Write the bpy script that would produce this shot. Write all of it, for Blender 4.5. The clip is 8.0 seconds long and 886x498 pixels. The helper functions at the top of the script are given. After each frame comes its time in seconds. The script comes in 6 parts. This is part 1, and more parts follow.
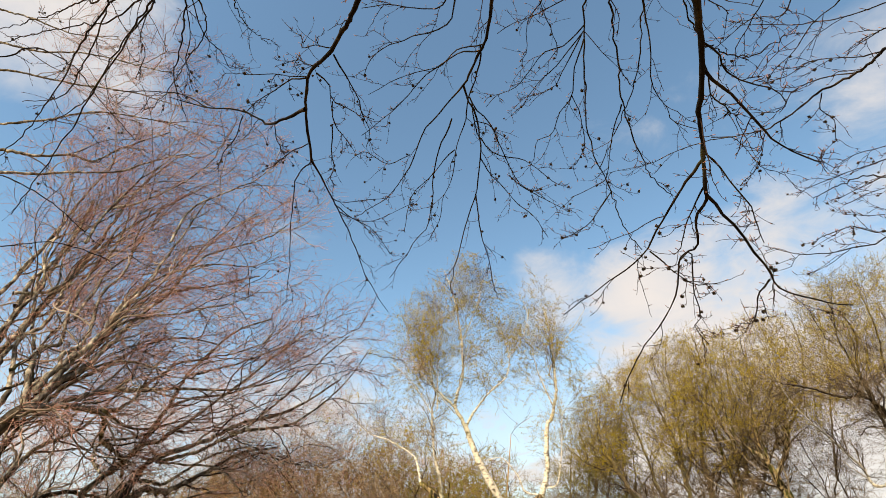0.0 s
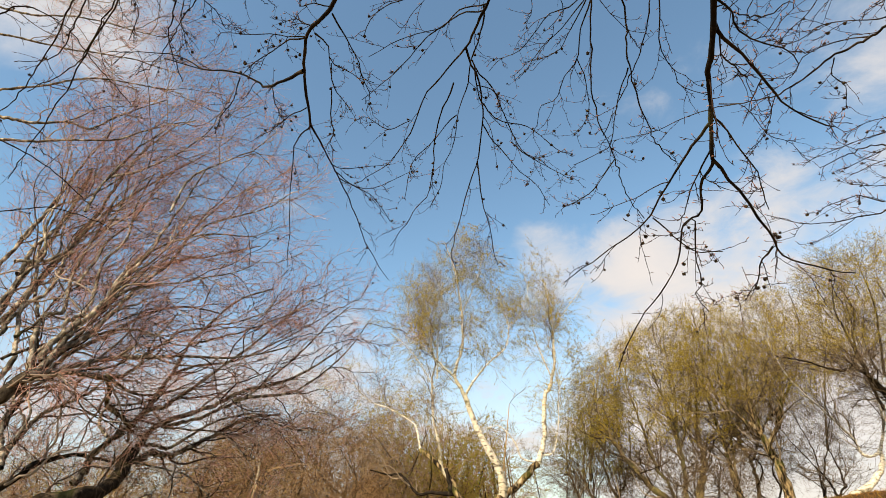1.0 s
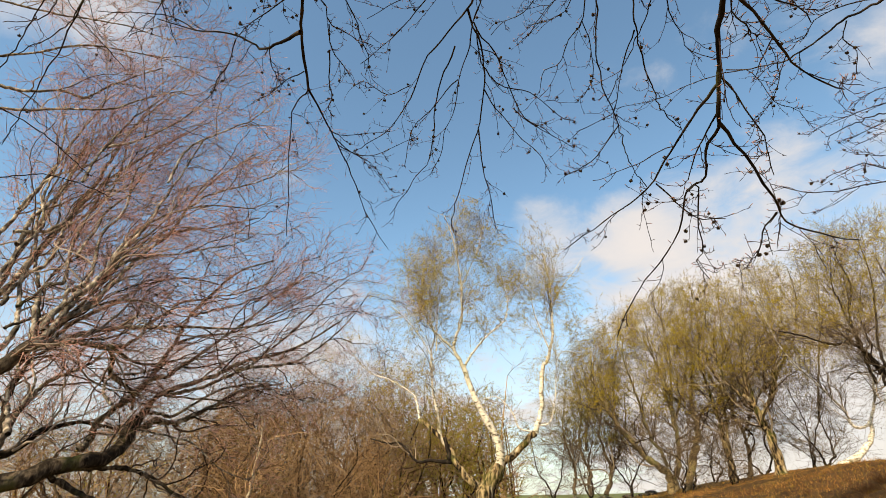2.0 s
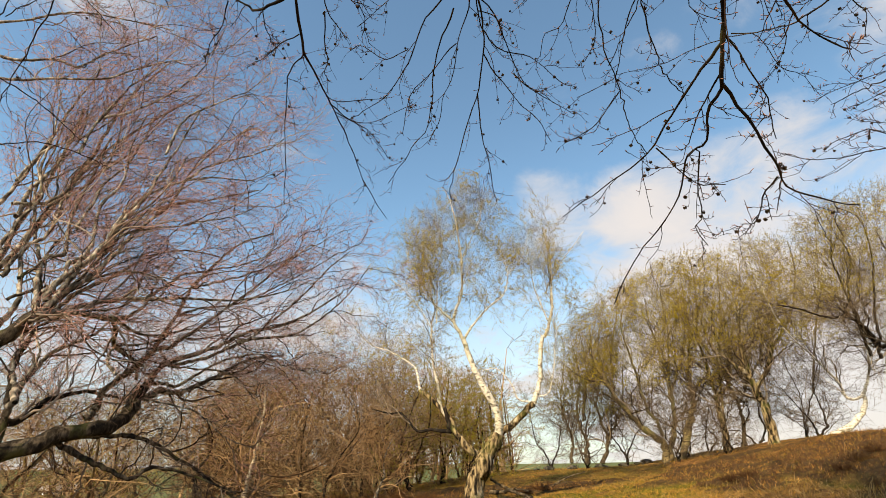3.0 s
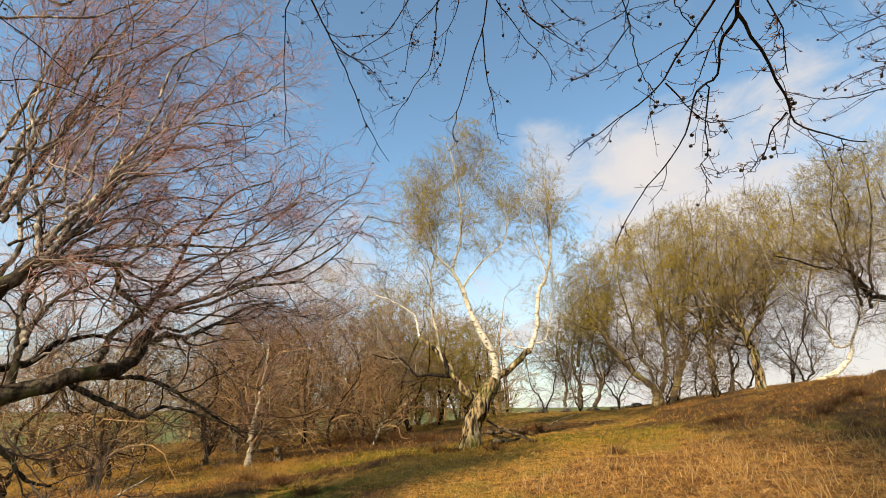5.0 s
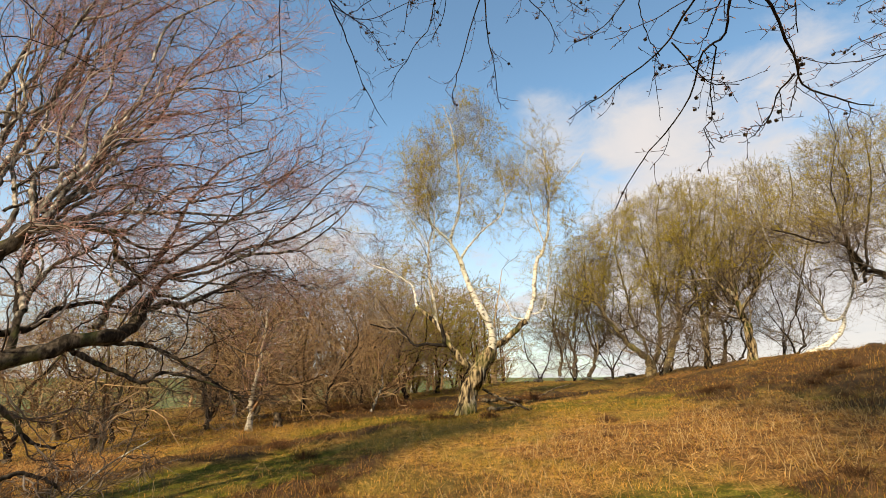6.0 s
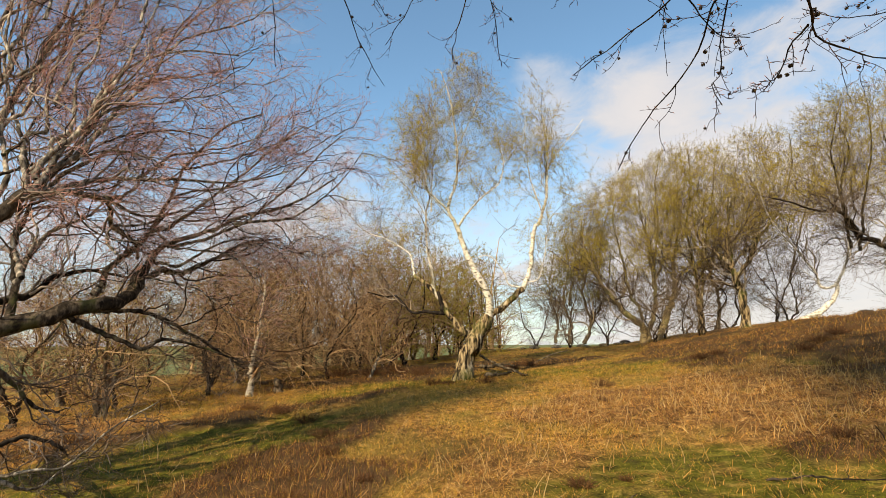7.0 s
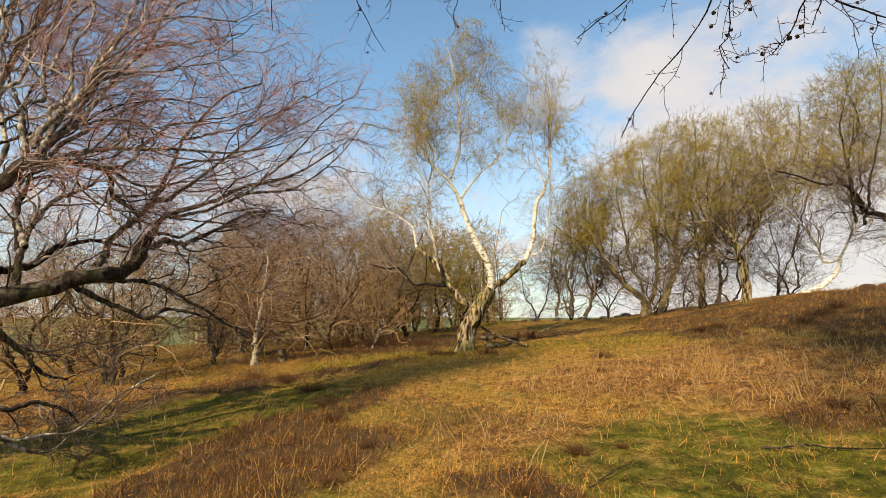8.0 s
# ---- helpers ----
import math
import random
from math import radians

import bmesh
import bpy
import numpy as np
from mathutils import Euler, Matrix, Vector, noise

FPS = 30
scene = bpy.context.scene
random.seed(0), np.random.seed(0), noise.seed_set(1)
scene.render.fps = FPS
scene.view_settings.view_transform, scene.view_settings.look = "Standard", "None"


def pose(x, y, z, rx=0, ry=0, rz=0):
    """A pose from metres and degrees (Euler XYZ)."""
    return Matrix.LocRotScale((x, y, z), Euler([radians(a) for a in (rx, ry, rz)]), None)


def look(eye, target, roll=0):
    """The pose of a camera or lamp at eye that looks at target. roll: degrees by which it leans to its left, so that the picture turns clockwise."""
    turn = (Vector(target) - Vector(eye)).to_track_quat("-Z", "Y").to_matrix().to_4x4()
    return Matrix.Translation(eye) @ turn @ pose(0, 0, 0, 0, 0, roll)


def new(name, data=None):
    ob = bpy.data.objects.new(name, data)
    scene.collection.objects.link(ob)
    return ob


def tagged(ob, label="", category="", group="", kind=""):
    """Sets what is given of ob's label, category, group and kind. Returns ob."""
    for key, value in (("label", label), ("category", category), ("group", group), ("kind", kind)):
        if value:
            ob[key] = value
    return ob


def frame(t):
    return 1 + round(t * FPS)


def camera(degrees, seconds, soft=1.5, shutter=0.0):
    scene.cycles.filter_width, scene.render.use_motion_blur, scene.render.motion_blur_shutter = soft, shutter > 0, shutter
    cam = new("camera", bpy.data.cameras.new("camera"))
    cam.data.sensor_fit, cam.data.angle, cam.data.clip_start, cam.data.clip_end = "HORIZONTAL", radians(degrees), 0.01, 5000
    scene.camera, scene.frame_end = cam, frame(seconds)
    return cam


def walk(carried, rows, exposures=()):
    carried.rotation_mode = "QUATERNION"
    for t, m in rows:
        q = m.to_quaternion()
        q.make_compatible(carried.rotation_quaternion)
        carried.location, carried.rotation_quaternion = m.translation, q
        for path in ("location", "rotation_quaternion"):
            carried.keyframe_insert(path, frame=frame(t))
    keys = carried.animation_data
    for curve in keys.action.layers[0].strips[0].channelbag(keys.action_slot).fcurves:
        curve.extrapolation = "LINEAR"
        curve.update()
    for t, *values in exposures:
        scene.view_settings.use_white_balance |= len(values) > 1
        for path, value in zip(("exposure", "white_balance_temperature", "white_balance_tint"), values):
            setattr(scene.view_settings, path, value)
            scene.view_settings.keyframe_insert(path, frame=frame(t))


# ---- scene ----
# ---- camera ----
cam = camera(84.0, 8.0, 0.6)
# seconds, eye, heading to the left, tilt upwards, lean
PATH = [
    (0, (0.013, -0.103, 1.740), -0.00, 32.76, -1.71),
    (0.5, (0.013, -0.096, 1.731), 0.13, 31.15, -1.50),
    (1, (0.013, -0.083, 1.729), 0.20, 29.57, -1.20),
    (1.5, (0.008, -0.074, 1.721), 0.18, 28.07, -0.98),
    (3, (0.019, -0.048, 1.695), 0.33, 23.56, -0.82),
    (3.5, (0.009, -0.051, 1.681), 0.29, 22.15, -0.60),
    (4, (0.006, -0.047, 1.676), 0.27, 20.78, -0.71),
    (4.5, (0.004, -0.048, 1.667), 0.27, 19.33, -0.72),
    (6, (0.001, -0.031, 1.636), 0.03, 14.54, -0.18),
    (6.5, (-0.001, -0.019, 1.628), -0.17, 12.68, -0.18),
    (7, (-0.008, -0.008, 1.616), -0.29, 10.94, -0.30),
    (7.5, (0.001, -0.009, 1.603), -0.13, 9.26, -0.25),
    (8, (0.000, 0.000, 1.600), 0.00, 7.80, 0.00),
]


def aim(eye, heading, tilt, lean):
    h, p = radians(heading), radians(tilt)
    way = Vector((-math.sin(h) * math.cos(p), math.cos(h) * math.cos(p), math.sin(p)))
    return look(eye, Vector(eye) + way, lean)


walk(cam, [(t, aim(eye, h, p, r)) for t, eye, h, p, r in PATH], [(0.0, 0.60, 7900, 10), (8.0, 0.51, 7500, 10)])

# ---- light ----
SUN_FROM = Vector((-0.52, -0.73, 0.68)).normalized()   # low spring sun, behind the viewer and to one side
elevation = math.asin(SUN_FROM.z)
bearing = math.atan2(SUN_FROM.x, SUN_FROM.y)
sun = new("sun", bpy.data.lights.new("sun", "SUN"))
sun.data.energy, sun.data.angle, sun.data.color = 5.0, radians(0.53), (1.0, 0.87, 0.67)
sun.matrix_world = look(SUN_FROM * 60, (0, 0, 0))


def make_world():
    world = bpy.data.worlds.new("sky")
    scene.world = world
    world.use_nodes = True
    nt = world.node_tree
    nt.nodes.clear()
    N, L = nt.nodes.new, nt.links.new

    def math_node(op, a, b=None, c=None, clamp=False):
        n = N("ShaderNodeMath")
        n.operation, n.use_clamp = op, clamp
        for i, v in enumerate((a, b, c)):
            if v is None:
                continue
            if isinstance(v, (int, float)):
                n.inputs[i].default_value = v
            else:
                L(v, n.inputs[i])
        return n.outputs[0]

    def span(v, lo, hi):
        n = N("ShaderNodeMapRange")
        n.interpolation_type = "SMOOTHSTEP"
        L(v, n.inputs[0])
        n.inputs[1].default_value, n.inputs[2].default_value = lo, hi
        return n.outputs[0]

    sky = N("ShaderNodeTexSky")
    sky.sky_type, sky.sun_disc = "NISHITA", False
    sky.sun_elevation, sky.sun_rotation = elevation, bearing
    sky.air_density, sky.dust_density, sky.ozone_density = 1.0, 0.5, 0.7
    coord = N("ShaderNodeTexCoord").outputs["Generated"]
    sep = N("ShaderNodeSeparateXYZ")
    L(coord, sep.inputs[0])
    X, Y, Z = sep.outputs
    # clouds lie on a level layer: directions are spread by the height above the horizon
    up = math_node("ADD", math_node("MAXIMUM", Z, 0.0), 0.16)
    flat = N("ShaderNodeCombineXYZ")
    L(math_node("DIVIDE", X, up), flat.inputs[0])
    L(math_node("DIVIDE", Y, up), flat.inputs[1])
    big = N("ShaderNodeTexNoise")
    big.inputs["Scale"].default_value, big.inputs["Detail"].default_value, big.inputs["Roughness"].default_value = 1.1, 7.0, 0.55
    big.inputs["Distortion"].default_value = 0.35
    shift = N("ShaderNodeVectorMath")
    shift.operation = "ADD"
    L(flat.outputs[0], shift.inputs[0])
    shift.inputs[1].default_value = (3.7, 1.9, 0.0)
    L(shift.outputs[0], big.inputs["Vector"])
    # cover rises towards one side, lies as a bank over the land, and gathers in a few loose puffs
    level = math_node("SQRT", math_node("ADD", math_node("MULTIPLY", X, X), math_node("MULTIPLY", Y, Y)))
    aside = math_node("DIVIDE", X, math_node("MAXIMUM", level, 0.05))
    slant = math_node("SUBTRACT", math_node("MULTIPLY_ADD", aside, 0.34, 0.34), Z)
    east = math_node("MULTIPLY", math_node("MULTIPLY", span(slant, -0.08, 0.08), span(aside, 0.22, 0.46)), 0.46)
    west = math_node("MULTIPLY", math_node("MULTIPLY", span(math_node("MULTIPLY", X, -1.0), 0.30, 0.52), span(Z, 0.54, 0.68)), 0.50)
    low = math_node("MULTIPLY", span(Z, 0.50, 0.16), 0.44)

    def puff(at, wide, weight):
        d = N("ShaderNodeVectorMath")
        d.operation = "DISTANCE"
        L(coord, d.inputs[0])
        d.inputs[1].default_value = at
        return math_node("MULTIPLY", span(d.outputs["Value"], wide, wide * 0.2), weight)

    loose = math_node("ADD", puff((0.19, 0.86, 0.47), 0.13, 0.40), puff((0.34, 0.83, 0.45), 0.10, 0.25))
    puffs = math_node("ADD", math_node("MULTIPLY", math_node("SUBTRACT", big.outputs[0], 0.5), 1.45), 0.34)
    cover = math_node("ADD", math_node("ADD", puffs, loose), math_node("ADD", east, math_node("ADD", west, low)))
    wisp = N("ShaderNodeTexNoise")
    wisp.inputs["Scale"].default_value, wisp.inputs["Detail"].default_value, wisp.inputs["Roughness"].default_value = 5.2, 7.0, 0.62
    wisp.inputs["Distortion"].default_value = 0.5
    L(shift.outputs[0], wisp.inputs["Vector"])
    cover = math_node("ADD", cover, math_node("MULTIPLY", math_node("SUBTRACT", wisp.outputs[0], 0.5), 0.75))
    dense = math_node("MULTIPLY", span(cover, 0.50, 0.98), 0.95)
    dense = math_node("MAXIMUM", dense, math_node("MULTIPLY", span(Z, 0.42, 0.10), 0.62))   # pale air low over the land
    tone = N("ShaderNodeMixRGB")
    L(span(cover, 0.72, 1.25), tone.inputs[0])
    tone.inputs[1].default_value, tone.inputs[2].default_value = (3.5, 3.76, 4.4, 1), (4.12, 4.13, 4.5, 1)
    mix = N("ShaderNodeMixRGB")
    L(dense, mix.inputs[0])
    clear = N("ShaderNodeMixRGB")   # clean spring air: a little more cyan than the plain model
    clear.blend_type = "MULTIPLY"
    clear.inputs[0].default_value = 1.0
    L(sky.outputs[0], clear.inputs[1])
    clear.inputs[2].default_value = (0.87, 1.17, 1.28, 1)
    L(clear.outputs[0], mix.inputs[1])
    L(tone.outputs[0], mix.inputs[2])
    bg = N("ShaderNodeBackground")
    bg.inputs[1].default_value = 0.136
    L(mix.outputs[0], bg.inputs[0])
    out = N("ShaderNodeOutputWorld")
    L(bg.outputs[0], out.inputs[0])


make_world()

# ---- materials ----


class Mat:
    """A small builder for procedural surfaces."""

    def __init__(self, name, rough=0.8):
        self.m = bpy.data.materials.new(name)
        self.m.use_nodes = True
        self.nt = self.m.node_tree
        self.bsdf = self.nt.nodes["Principled BSDF"]
        self.bsdf.inputs["Roughness"].default_value = rough
        self.bsdf.inputs["Specular IOR Level"].default_value = 0.06
        self.at = self.nt.nodes.new("ShaderNodeTexCoord").outputs["Object"]

    def noise(self, scale, detail=4.0, stretch=(1, 1, 1), rough=0.6):
        mp = self.nt.nodes.new("ShaderNodeMapping")
        mp.inputs["Scale"].default_value = stretch
        self.nt.links.new(self.at, mp.inputs[0])
        n = self.nt.nodes.new("ShaderNodeTexNoise")
        n.inputs["Scale"].default_value, n.inputs["Detail"].default_value, n.inputs["Roughness"].default_value = scale, detail, rough
        self.nt.links.new(mp.outputs[0], n.inputs["Vector"])
        return n.outputs[0]

    def ramp(self, v, *stops):
        r = self.nt.nodes.new("ShaderNodeValToRGB")
        e = r.color_ramp.elements
        while len(e) < len(stops):
            e.new(0.5)
        for i, (p, c) in enumerate(stops):
            e[i].position, e[i].color = p, (*c, 1)
        self.nt.links.new(v, r.inputs[0])
        return r.outputs[0]

    def mix(self, f, a, b, kind="MIX"):
        n = self.nt.nodes.new("ShaderNodeMixRGB")
        n.blend_type = kind
        for i, v in enumerate((f, a, b)):
            if isinstance(v, (int, float)):
                n.inputs[i].default_value = v
            elif isinstance(v, tuple):
                n.inputs[i].default_value = (*v, 1)
            else:
                self.nt.links.new(v, n.inputs[i])
        return n.outputs[0]

    def attr(self, name):
        n = self.nt.nodes.new("ShaderNodeAttribute")
        n.attribute_name = name
        return n.outputs["Fac"]

    def island(self):
        return self.nt.nodes.new("ShaderNodeNewGeometry").outputs["Random Per Island"]

    def one(self):
        return self.nt.nodes.new("ShaderNodeObjectInfo").outputs["Random"]

    def done(self, colour, bump=None, strength=0.3, distance=0.02):
        self.nt.links.new(colour, self.bsdf.inputs["Base Color"])
        if bump is not None:
            b = self.nt.nodes.new("ShaderNodeBump")
            b.inputs["Strength"].default_value, b.inputs["Distance"].default_value = strength, distance
            self.nt.links.new(bump, b.inputs["Height"])
            self.nt.links.new(b.outputs[0], self.bsdf.inputs["Normal"])
        return self.m


def birch_bark(name, pale, dark, split):
    m = Mat(name, 0.7)
    bands = m.noise(9.0, 6.0, (1, 1, 2.2))
    patch = m.noise(2.4, 5.0, (1, 1, 0.6))
    tint = m.noise(1.1, 3.0)
    c = m.ramp(bands, (0.36, dark), (0.47, tuple(0.72 * v for v in pale)), (0.62, pale))
    c = m.mix(m.ramp(patch, (split, (0, 0, 0)), (split + 0.09, (1, 1, 1))), c, m.mix(bands, (0.05, 0.04, 0.028), (0.19, 0.15, 0.085)))
    c = m.mix(m.ramp(tint, (0.50, (0, 0, 0)), (0.68, (0.45, 0.45, 0.45))), c, (0.22, 0.22, 0.07))
    return m.done(c, m.mix(0.5, bands, patch), 0.7, 0.03)


def fissured_bark(name):
    """Old birch foot: corky ridges with deep dark furrows and pale remains of white skin."""
    m = Mat(name, 0.85)
    ridge = m.noise(11.0, 6.0, (1, 1, 0.22))
    pale = m.noise(3.0, 5.0, (1, 1, 0.5))
    tint = m.noise(1.6, 3.0)
    c = m.ramp(ridge, (0.43, (0.014, 0.011, 0.008)), (0.51, (0.15, 0.105, 0.055)), (0.62, (0.40, 0.295, 0.16)))
    c = m.mix(m.ramp(pale, (0.57, (0, 0, 0)), (0.66, (0.8, 0.8, 0.8))), c, m.ramp(ridge, (0.40, (0.08, 0.06, 0.04)), (0.52, (0.62, 0.55, 0.42))))
    c = m.mix(m.ramp(tint, (0.48, (0, 0, 0)), (0.66, (0.5, 0.5, 0.5))), c, (0.15, 0.155, 0.035))
    return m.done(c, ridge, 1.0, 0.08)


def plain_bark(name, a, b, lichen, lichen_from=0.55, scale=6.0):
    m = Mat(name, 0.85)
    grain = m.noise(scale * 4, 5.0, (1, 1, 0.35))
    patch = m.noise(scale * 0.5, 5.0)
    c = m.ramp(grain, (0.34, a), (0.62, b))
    blot = m.noise(scale * 1.7, 4.0, (1, 1, 0.5))
    c = m.mix(m.ramp(blot, (0.47, (0.8, 0.8, 0.8)), (0.58, (0, 0, 0))), c, tuple(0.45 * v for v in a))
    c = m.mix(m.ramp(patch, (lichen_from, (0, 0, 0)), (lichen_from + 0.12, (0.8, 0.8, 0.8))), c, lichen)
    return m.done(c, grain, 0.5, 0.015)


def twig_skin(name, a, b, c3, mid=0.5):
    m = Mat(name, 0.6)
    return m.done(m.ramp(m.island(), (0.0, a), (mid, b), (1.0, c3)))


def leaf_skin(name, a, b, c3):
    m = Mat(name, 0.55)
    m.bsdf.inputs["Subsurface Weight"].default_value = 0.0
    colour = m.ramp(m.island(), (0.0, a), (0.5, b), (1.0, c3))
    soft = m.nt.nodes.new("ShaderNodeBsdfTranslucent")
    m.nt.links.new(colour, soft.inputs[0])
    both = m.nt.nodes.new("ShaderNodeMixShader")
    both.inputs[0].default_value = 0.22
    m.nt.links.new(m.bsdf.outputs[0], both.inputs[1])
    m.nt.links.new(soft.outputs[0], both.inputs[2])
    m.nt.links.new(both.outputs[0], m.nt.nodes["Material Output"].inputs[0])
    return m.done(colour)


WHITE_BARK = birch_bark("white_birch_bark", (0.80, 0.73, 0.60), (0.09, 0.07, 0.05), 0.60)
SLIM_BARK = birch_bark("slim_birch_bark", (0.55, 0.47, 0.35), (0.06, 0.045, 0.03), 0.54)
OLD_BARK = birch_bark("old_birch_bark", (0.34, 0.26, 0.13), (0.04, 0.03, 0.018), 0.45)
BASE_BARK = fissured_bark("fissured_birch_base")
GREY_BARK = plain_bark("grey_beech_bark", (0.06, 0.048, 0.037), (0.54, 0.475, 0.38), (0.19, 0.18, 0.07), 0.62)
# beech bark darkened in place of shade, for lower and inner limbs
DARK_LIMB = plain_bark("shaded_beech_bark", (0.020, 0.015, 0.011), (0.12, 0.095, 0.07), (0.08, 0.08, 0.03), 0.55)
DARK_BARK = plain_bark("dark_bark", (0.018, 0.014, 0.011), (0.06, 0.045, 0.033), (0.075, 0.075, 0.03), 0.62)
BROWN_BARK = plain_bark("brown_bark", (0.10, 0.075, 0.05), (0.24, 0.18, 0.115), (0.17, 0.15, 0.06))
# low and middle beech branches: shade put into darker copies of BEECH_BRANCH
LOW_SHADED = twig_skin("shaded_low_beech_branch", (0.026, 0.018, 0.013), (0.085, 0.060, 0.044), (0.27, 0.215, 0.17), 0.65)
MID_SHADED = twig_skin("shaded_middle_beech_branch", (0.030, 0.022, 0.018), (0.12, 0.090, 0.072), (0.38, 0.31, 0.25), 0.6)
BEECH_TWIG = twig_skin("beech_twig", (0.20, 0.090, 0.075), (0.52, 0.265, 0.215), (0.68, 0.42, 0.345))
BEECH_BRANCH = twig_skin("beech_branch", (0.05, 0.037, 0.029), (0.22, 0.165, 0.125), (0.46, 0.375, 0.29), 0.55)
# shade under the crown is put into this near-black twig colour
OVER_TWIG = twig_skin("shaded_overhead_twig", (0.018, 0.011, 0.010), (0.032, 0.020, 0.016), (0.07, 0.04, 0.03))
PALE_BRANCH = twig_skin("pale_birch_branch", (0.06, 0.044, 0.025), (0.21, 0.155, 0.085), (0.55, 0.45, 0.32))
BIRCH_TWIG = twig_skin("birch_twig", (0.055, 0.033, 0.019), (0.21, 0.135, 0.06), (0.50, 0.36, 0.19))
GREY_TWIG = twig_skin("grey_birch_twig", (0.055, 0.036, 0.027), (0.17, 0.12, 0.085), (0.40, 0.31, 0.22))
GROVE_BRANCH = twig_skin("grove_branch", (0.030, 0.022, 0.014), (0.11, 0.080, 0.050), (0.40, 0.31, 0.20), 0.6)
GROVE_TWIG = twig_skin("grove_twig", (0.032, 0.021, 0.015), (0.105, 0.072, 0.044), (0.27, 0.195, 0.11))
THICKET_TWIG = twig_skin("thicket_twig", (0.026, 0.015, 0.009), (0.18, 0.098, 0.046), (0.56, 0.37, 0.19))
BIRCH_LEAF = leaf_skin("young_birch_leaf", (0.36, 0.26, 0.013), (0.56, 0.415, 0.024), (0.48, 0.375, 0.032))
OLIVE_LEAF = leaf_skin("olive_bud_leaf", (0.19, 0.155, 0.018), (0.33, 0.265, 0.03), (0.27, 0.245, 0.035))
BUD = leaf_skin("red_bud", (0.32, 0.15, 0.12), (0.42, 0.22, 0.17), (0.36, 0.20, 0.12))
STRAW = leaf_skin("dry_grass", (0.40, 0.167, 0.032), (0.78, 0.39, 0.10), (0.56, 0.275, 0.052))
GREEN_BLADE = leaf_skin("green_grass", (0.15, 0.10, 0.012), (0.34, 0.215, 0.028), (0.52, 0.32, 0.06))
TURF = leaf_skin("moss_turf", (0.066, 0.063, 0.007), (0.18, 0.163, 0.016), (0.33, 0.262, 0.045))
FROND = leaf_skin("dead_bracken", (0.19, 0.075, 0.020), (0.39, 0.185, 0.05), (0.54, 0.30, 0.10))
PALE_STRAW = leaf_skin("pale_straw", (0.55, 0.36, 0.14), (0.74, 0.54, 0.26), (0.62, 0.40, 0.15))
STALK = leaf_skin("bracken_stalk", (0.42, 0.25, 0.10), (0.55, 0.37, 0.17), (0.48, 0.30, 0.11))
HEATH = leaf_skin("brown_heather", (0.060, 0.026, 0.014), (0.135, 0.062, 0.028), (0.23, 0.122, 0.052))
HUSK = plain_bark("beech_husk", (0.03, 0.02, 0.012), (0.085, 0.055, 0.03), (0.13, 0.10, 0.035), 0.62, 60.0)
STONE = plain_bark("dark_stone", (0.05, 0.045, 0.038), (0.17, 0.15, 0.12), (0.12, 0.12, 0.05), 0.55, 3.0)
DEAD_WOOD = plain_bark("dead_wood", (0.07, 0.05, 0.03), (0.24, 0.18, 0.11), (0.19, 0.18, 0.08), 0.66)
WHITE_WALL = plain_bark("white_render", (0.7, 0.69, 0.66), (0.82, 0.81, 0.78), (0.6, 0.6, 0.56), 0.7, 1.0)
ROOF = plain_bark("grey_roof", (0.20, 0.20, 0.21), (0.32, 0.32, 0.33), (0.25, 0.25, 0.22), 0.7, 1.0)


# ---- arithmetic for plants ----
def lattice(ix, iy, seed):
    h = np.sin(ix * 127.1 + iy * 311.7 + seed * 74.7) * 43758.5453
    return h - np.floor(h)


def rolling(x, y, size, seed=0, octaves=3):
    """Smooth noise over the plan, about -1 to 1, with forms of that size in metres."""
    x, y = np.asarray(x, float) / size, np.asarray(y, float) / size
    total, amp, norm = 0.0, 1.0, 0.0
    for o in range(octaves):
        ix, iy = np.floor(x), np.floor(y)
        u, v = x - ix, y - iy
        u, v = u * u * (3 - 2 * u), v * v * (3 - 2 * v)
        a = lattice(ix, iy, seed + o) * (1 - u) + lattice(ix + 1, iy, seed + o) * u
        b = lattice(ix, iy + 1, seed + o) * (1 - u) + lattice(ix + 1, iy + 1, seed + o) * u
        total, norm = total + amp * (a * (1 - v) + b * v), norm + amp
        x, y, amp = x * 2.03 + 5.1, y * 2.03 + 1.7, amp * 0.5
    return 2 * total / norm - 1


def smooth(v, lo, hi):
    v = np.clip((np.asarray(v, float) - lo) / (hi - lo), 0, 1)
    return v * v * (3 - 2 * v)


def ground(x, y):
    """Height of the land: a slope that climbs to one side and ahead to a brow, then falls to a wide valley."""
    x, y = np.asarray(x, float), np.asarray(y, float)
    near_x = np.clip(x, -30, 24)
    z = 0.034 * np.minimum(y, 27) + 0.062 * near_x
    bank = np.clip(near_x - 1.5, 0, 11.5)
    z = z + 0.0080 * bank * bank * (1 - 0.40 * smooth(y, 14, 24)) - 0.06 * np.clip(y - 22, 0, 12) * smooth(x, 2, 9)
    z = z + 0.30 * np.exp(-((x - 3.5) / 3.2) ** 2 - ((y - 24.5) / 4.0) ** 2)
    z = z + 0.05 * rolling(x, y, 2.6, 3) + 0.10 * rolling(x, y, 7.0, 8)
    z = z - 0.07 * np.clip(y - 27, 0, 60) - 0.05 * np.clip(-x - 30, 0, 120) - 0.05 * np.clip(x - 24, 0, 40)
    reach = np.hypot(x, y)
    valley = -10 + 2.5 * rolling(x, y, 180, 5) + 0.007 * np.clip(reach - 380, 0, 1400) * smooth(rolling(x, y, 900, 9), -0.6, 0.7)
    w = smooth(reach, 60, 190)
    return z * (1 - w) + valley * w


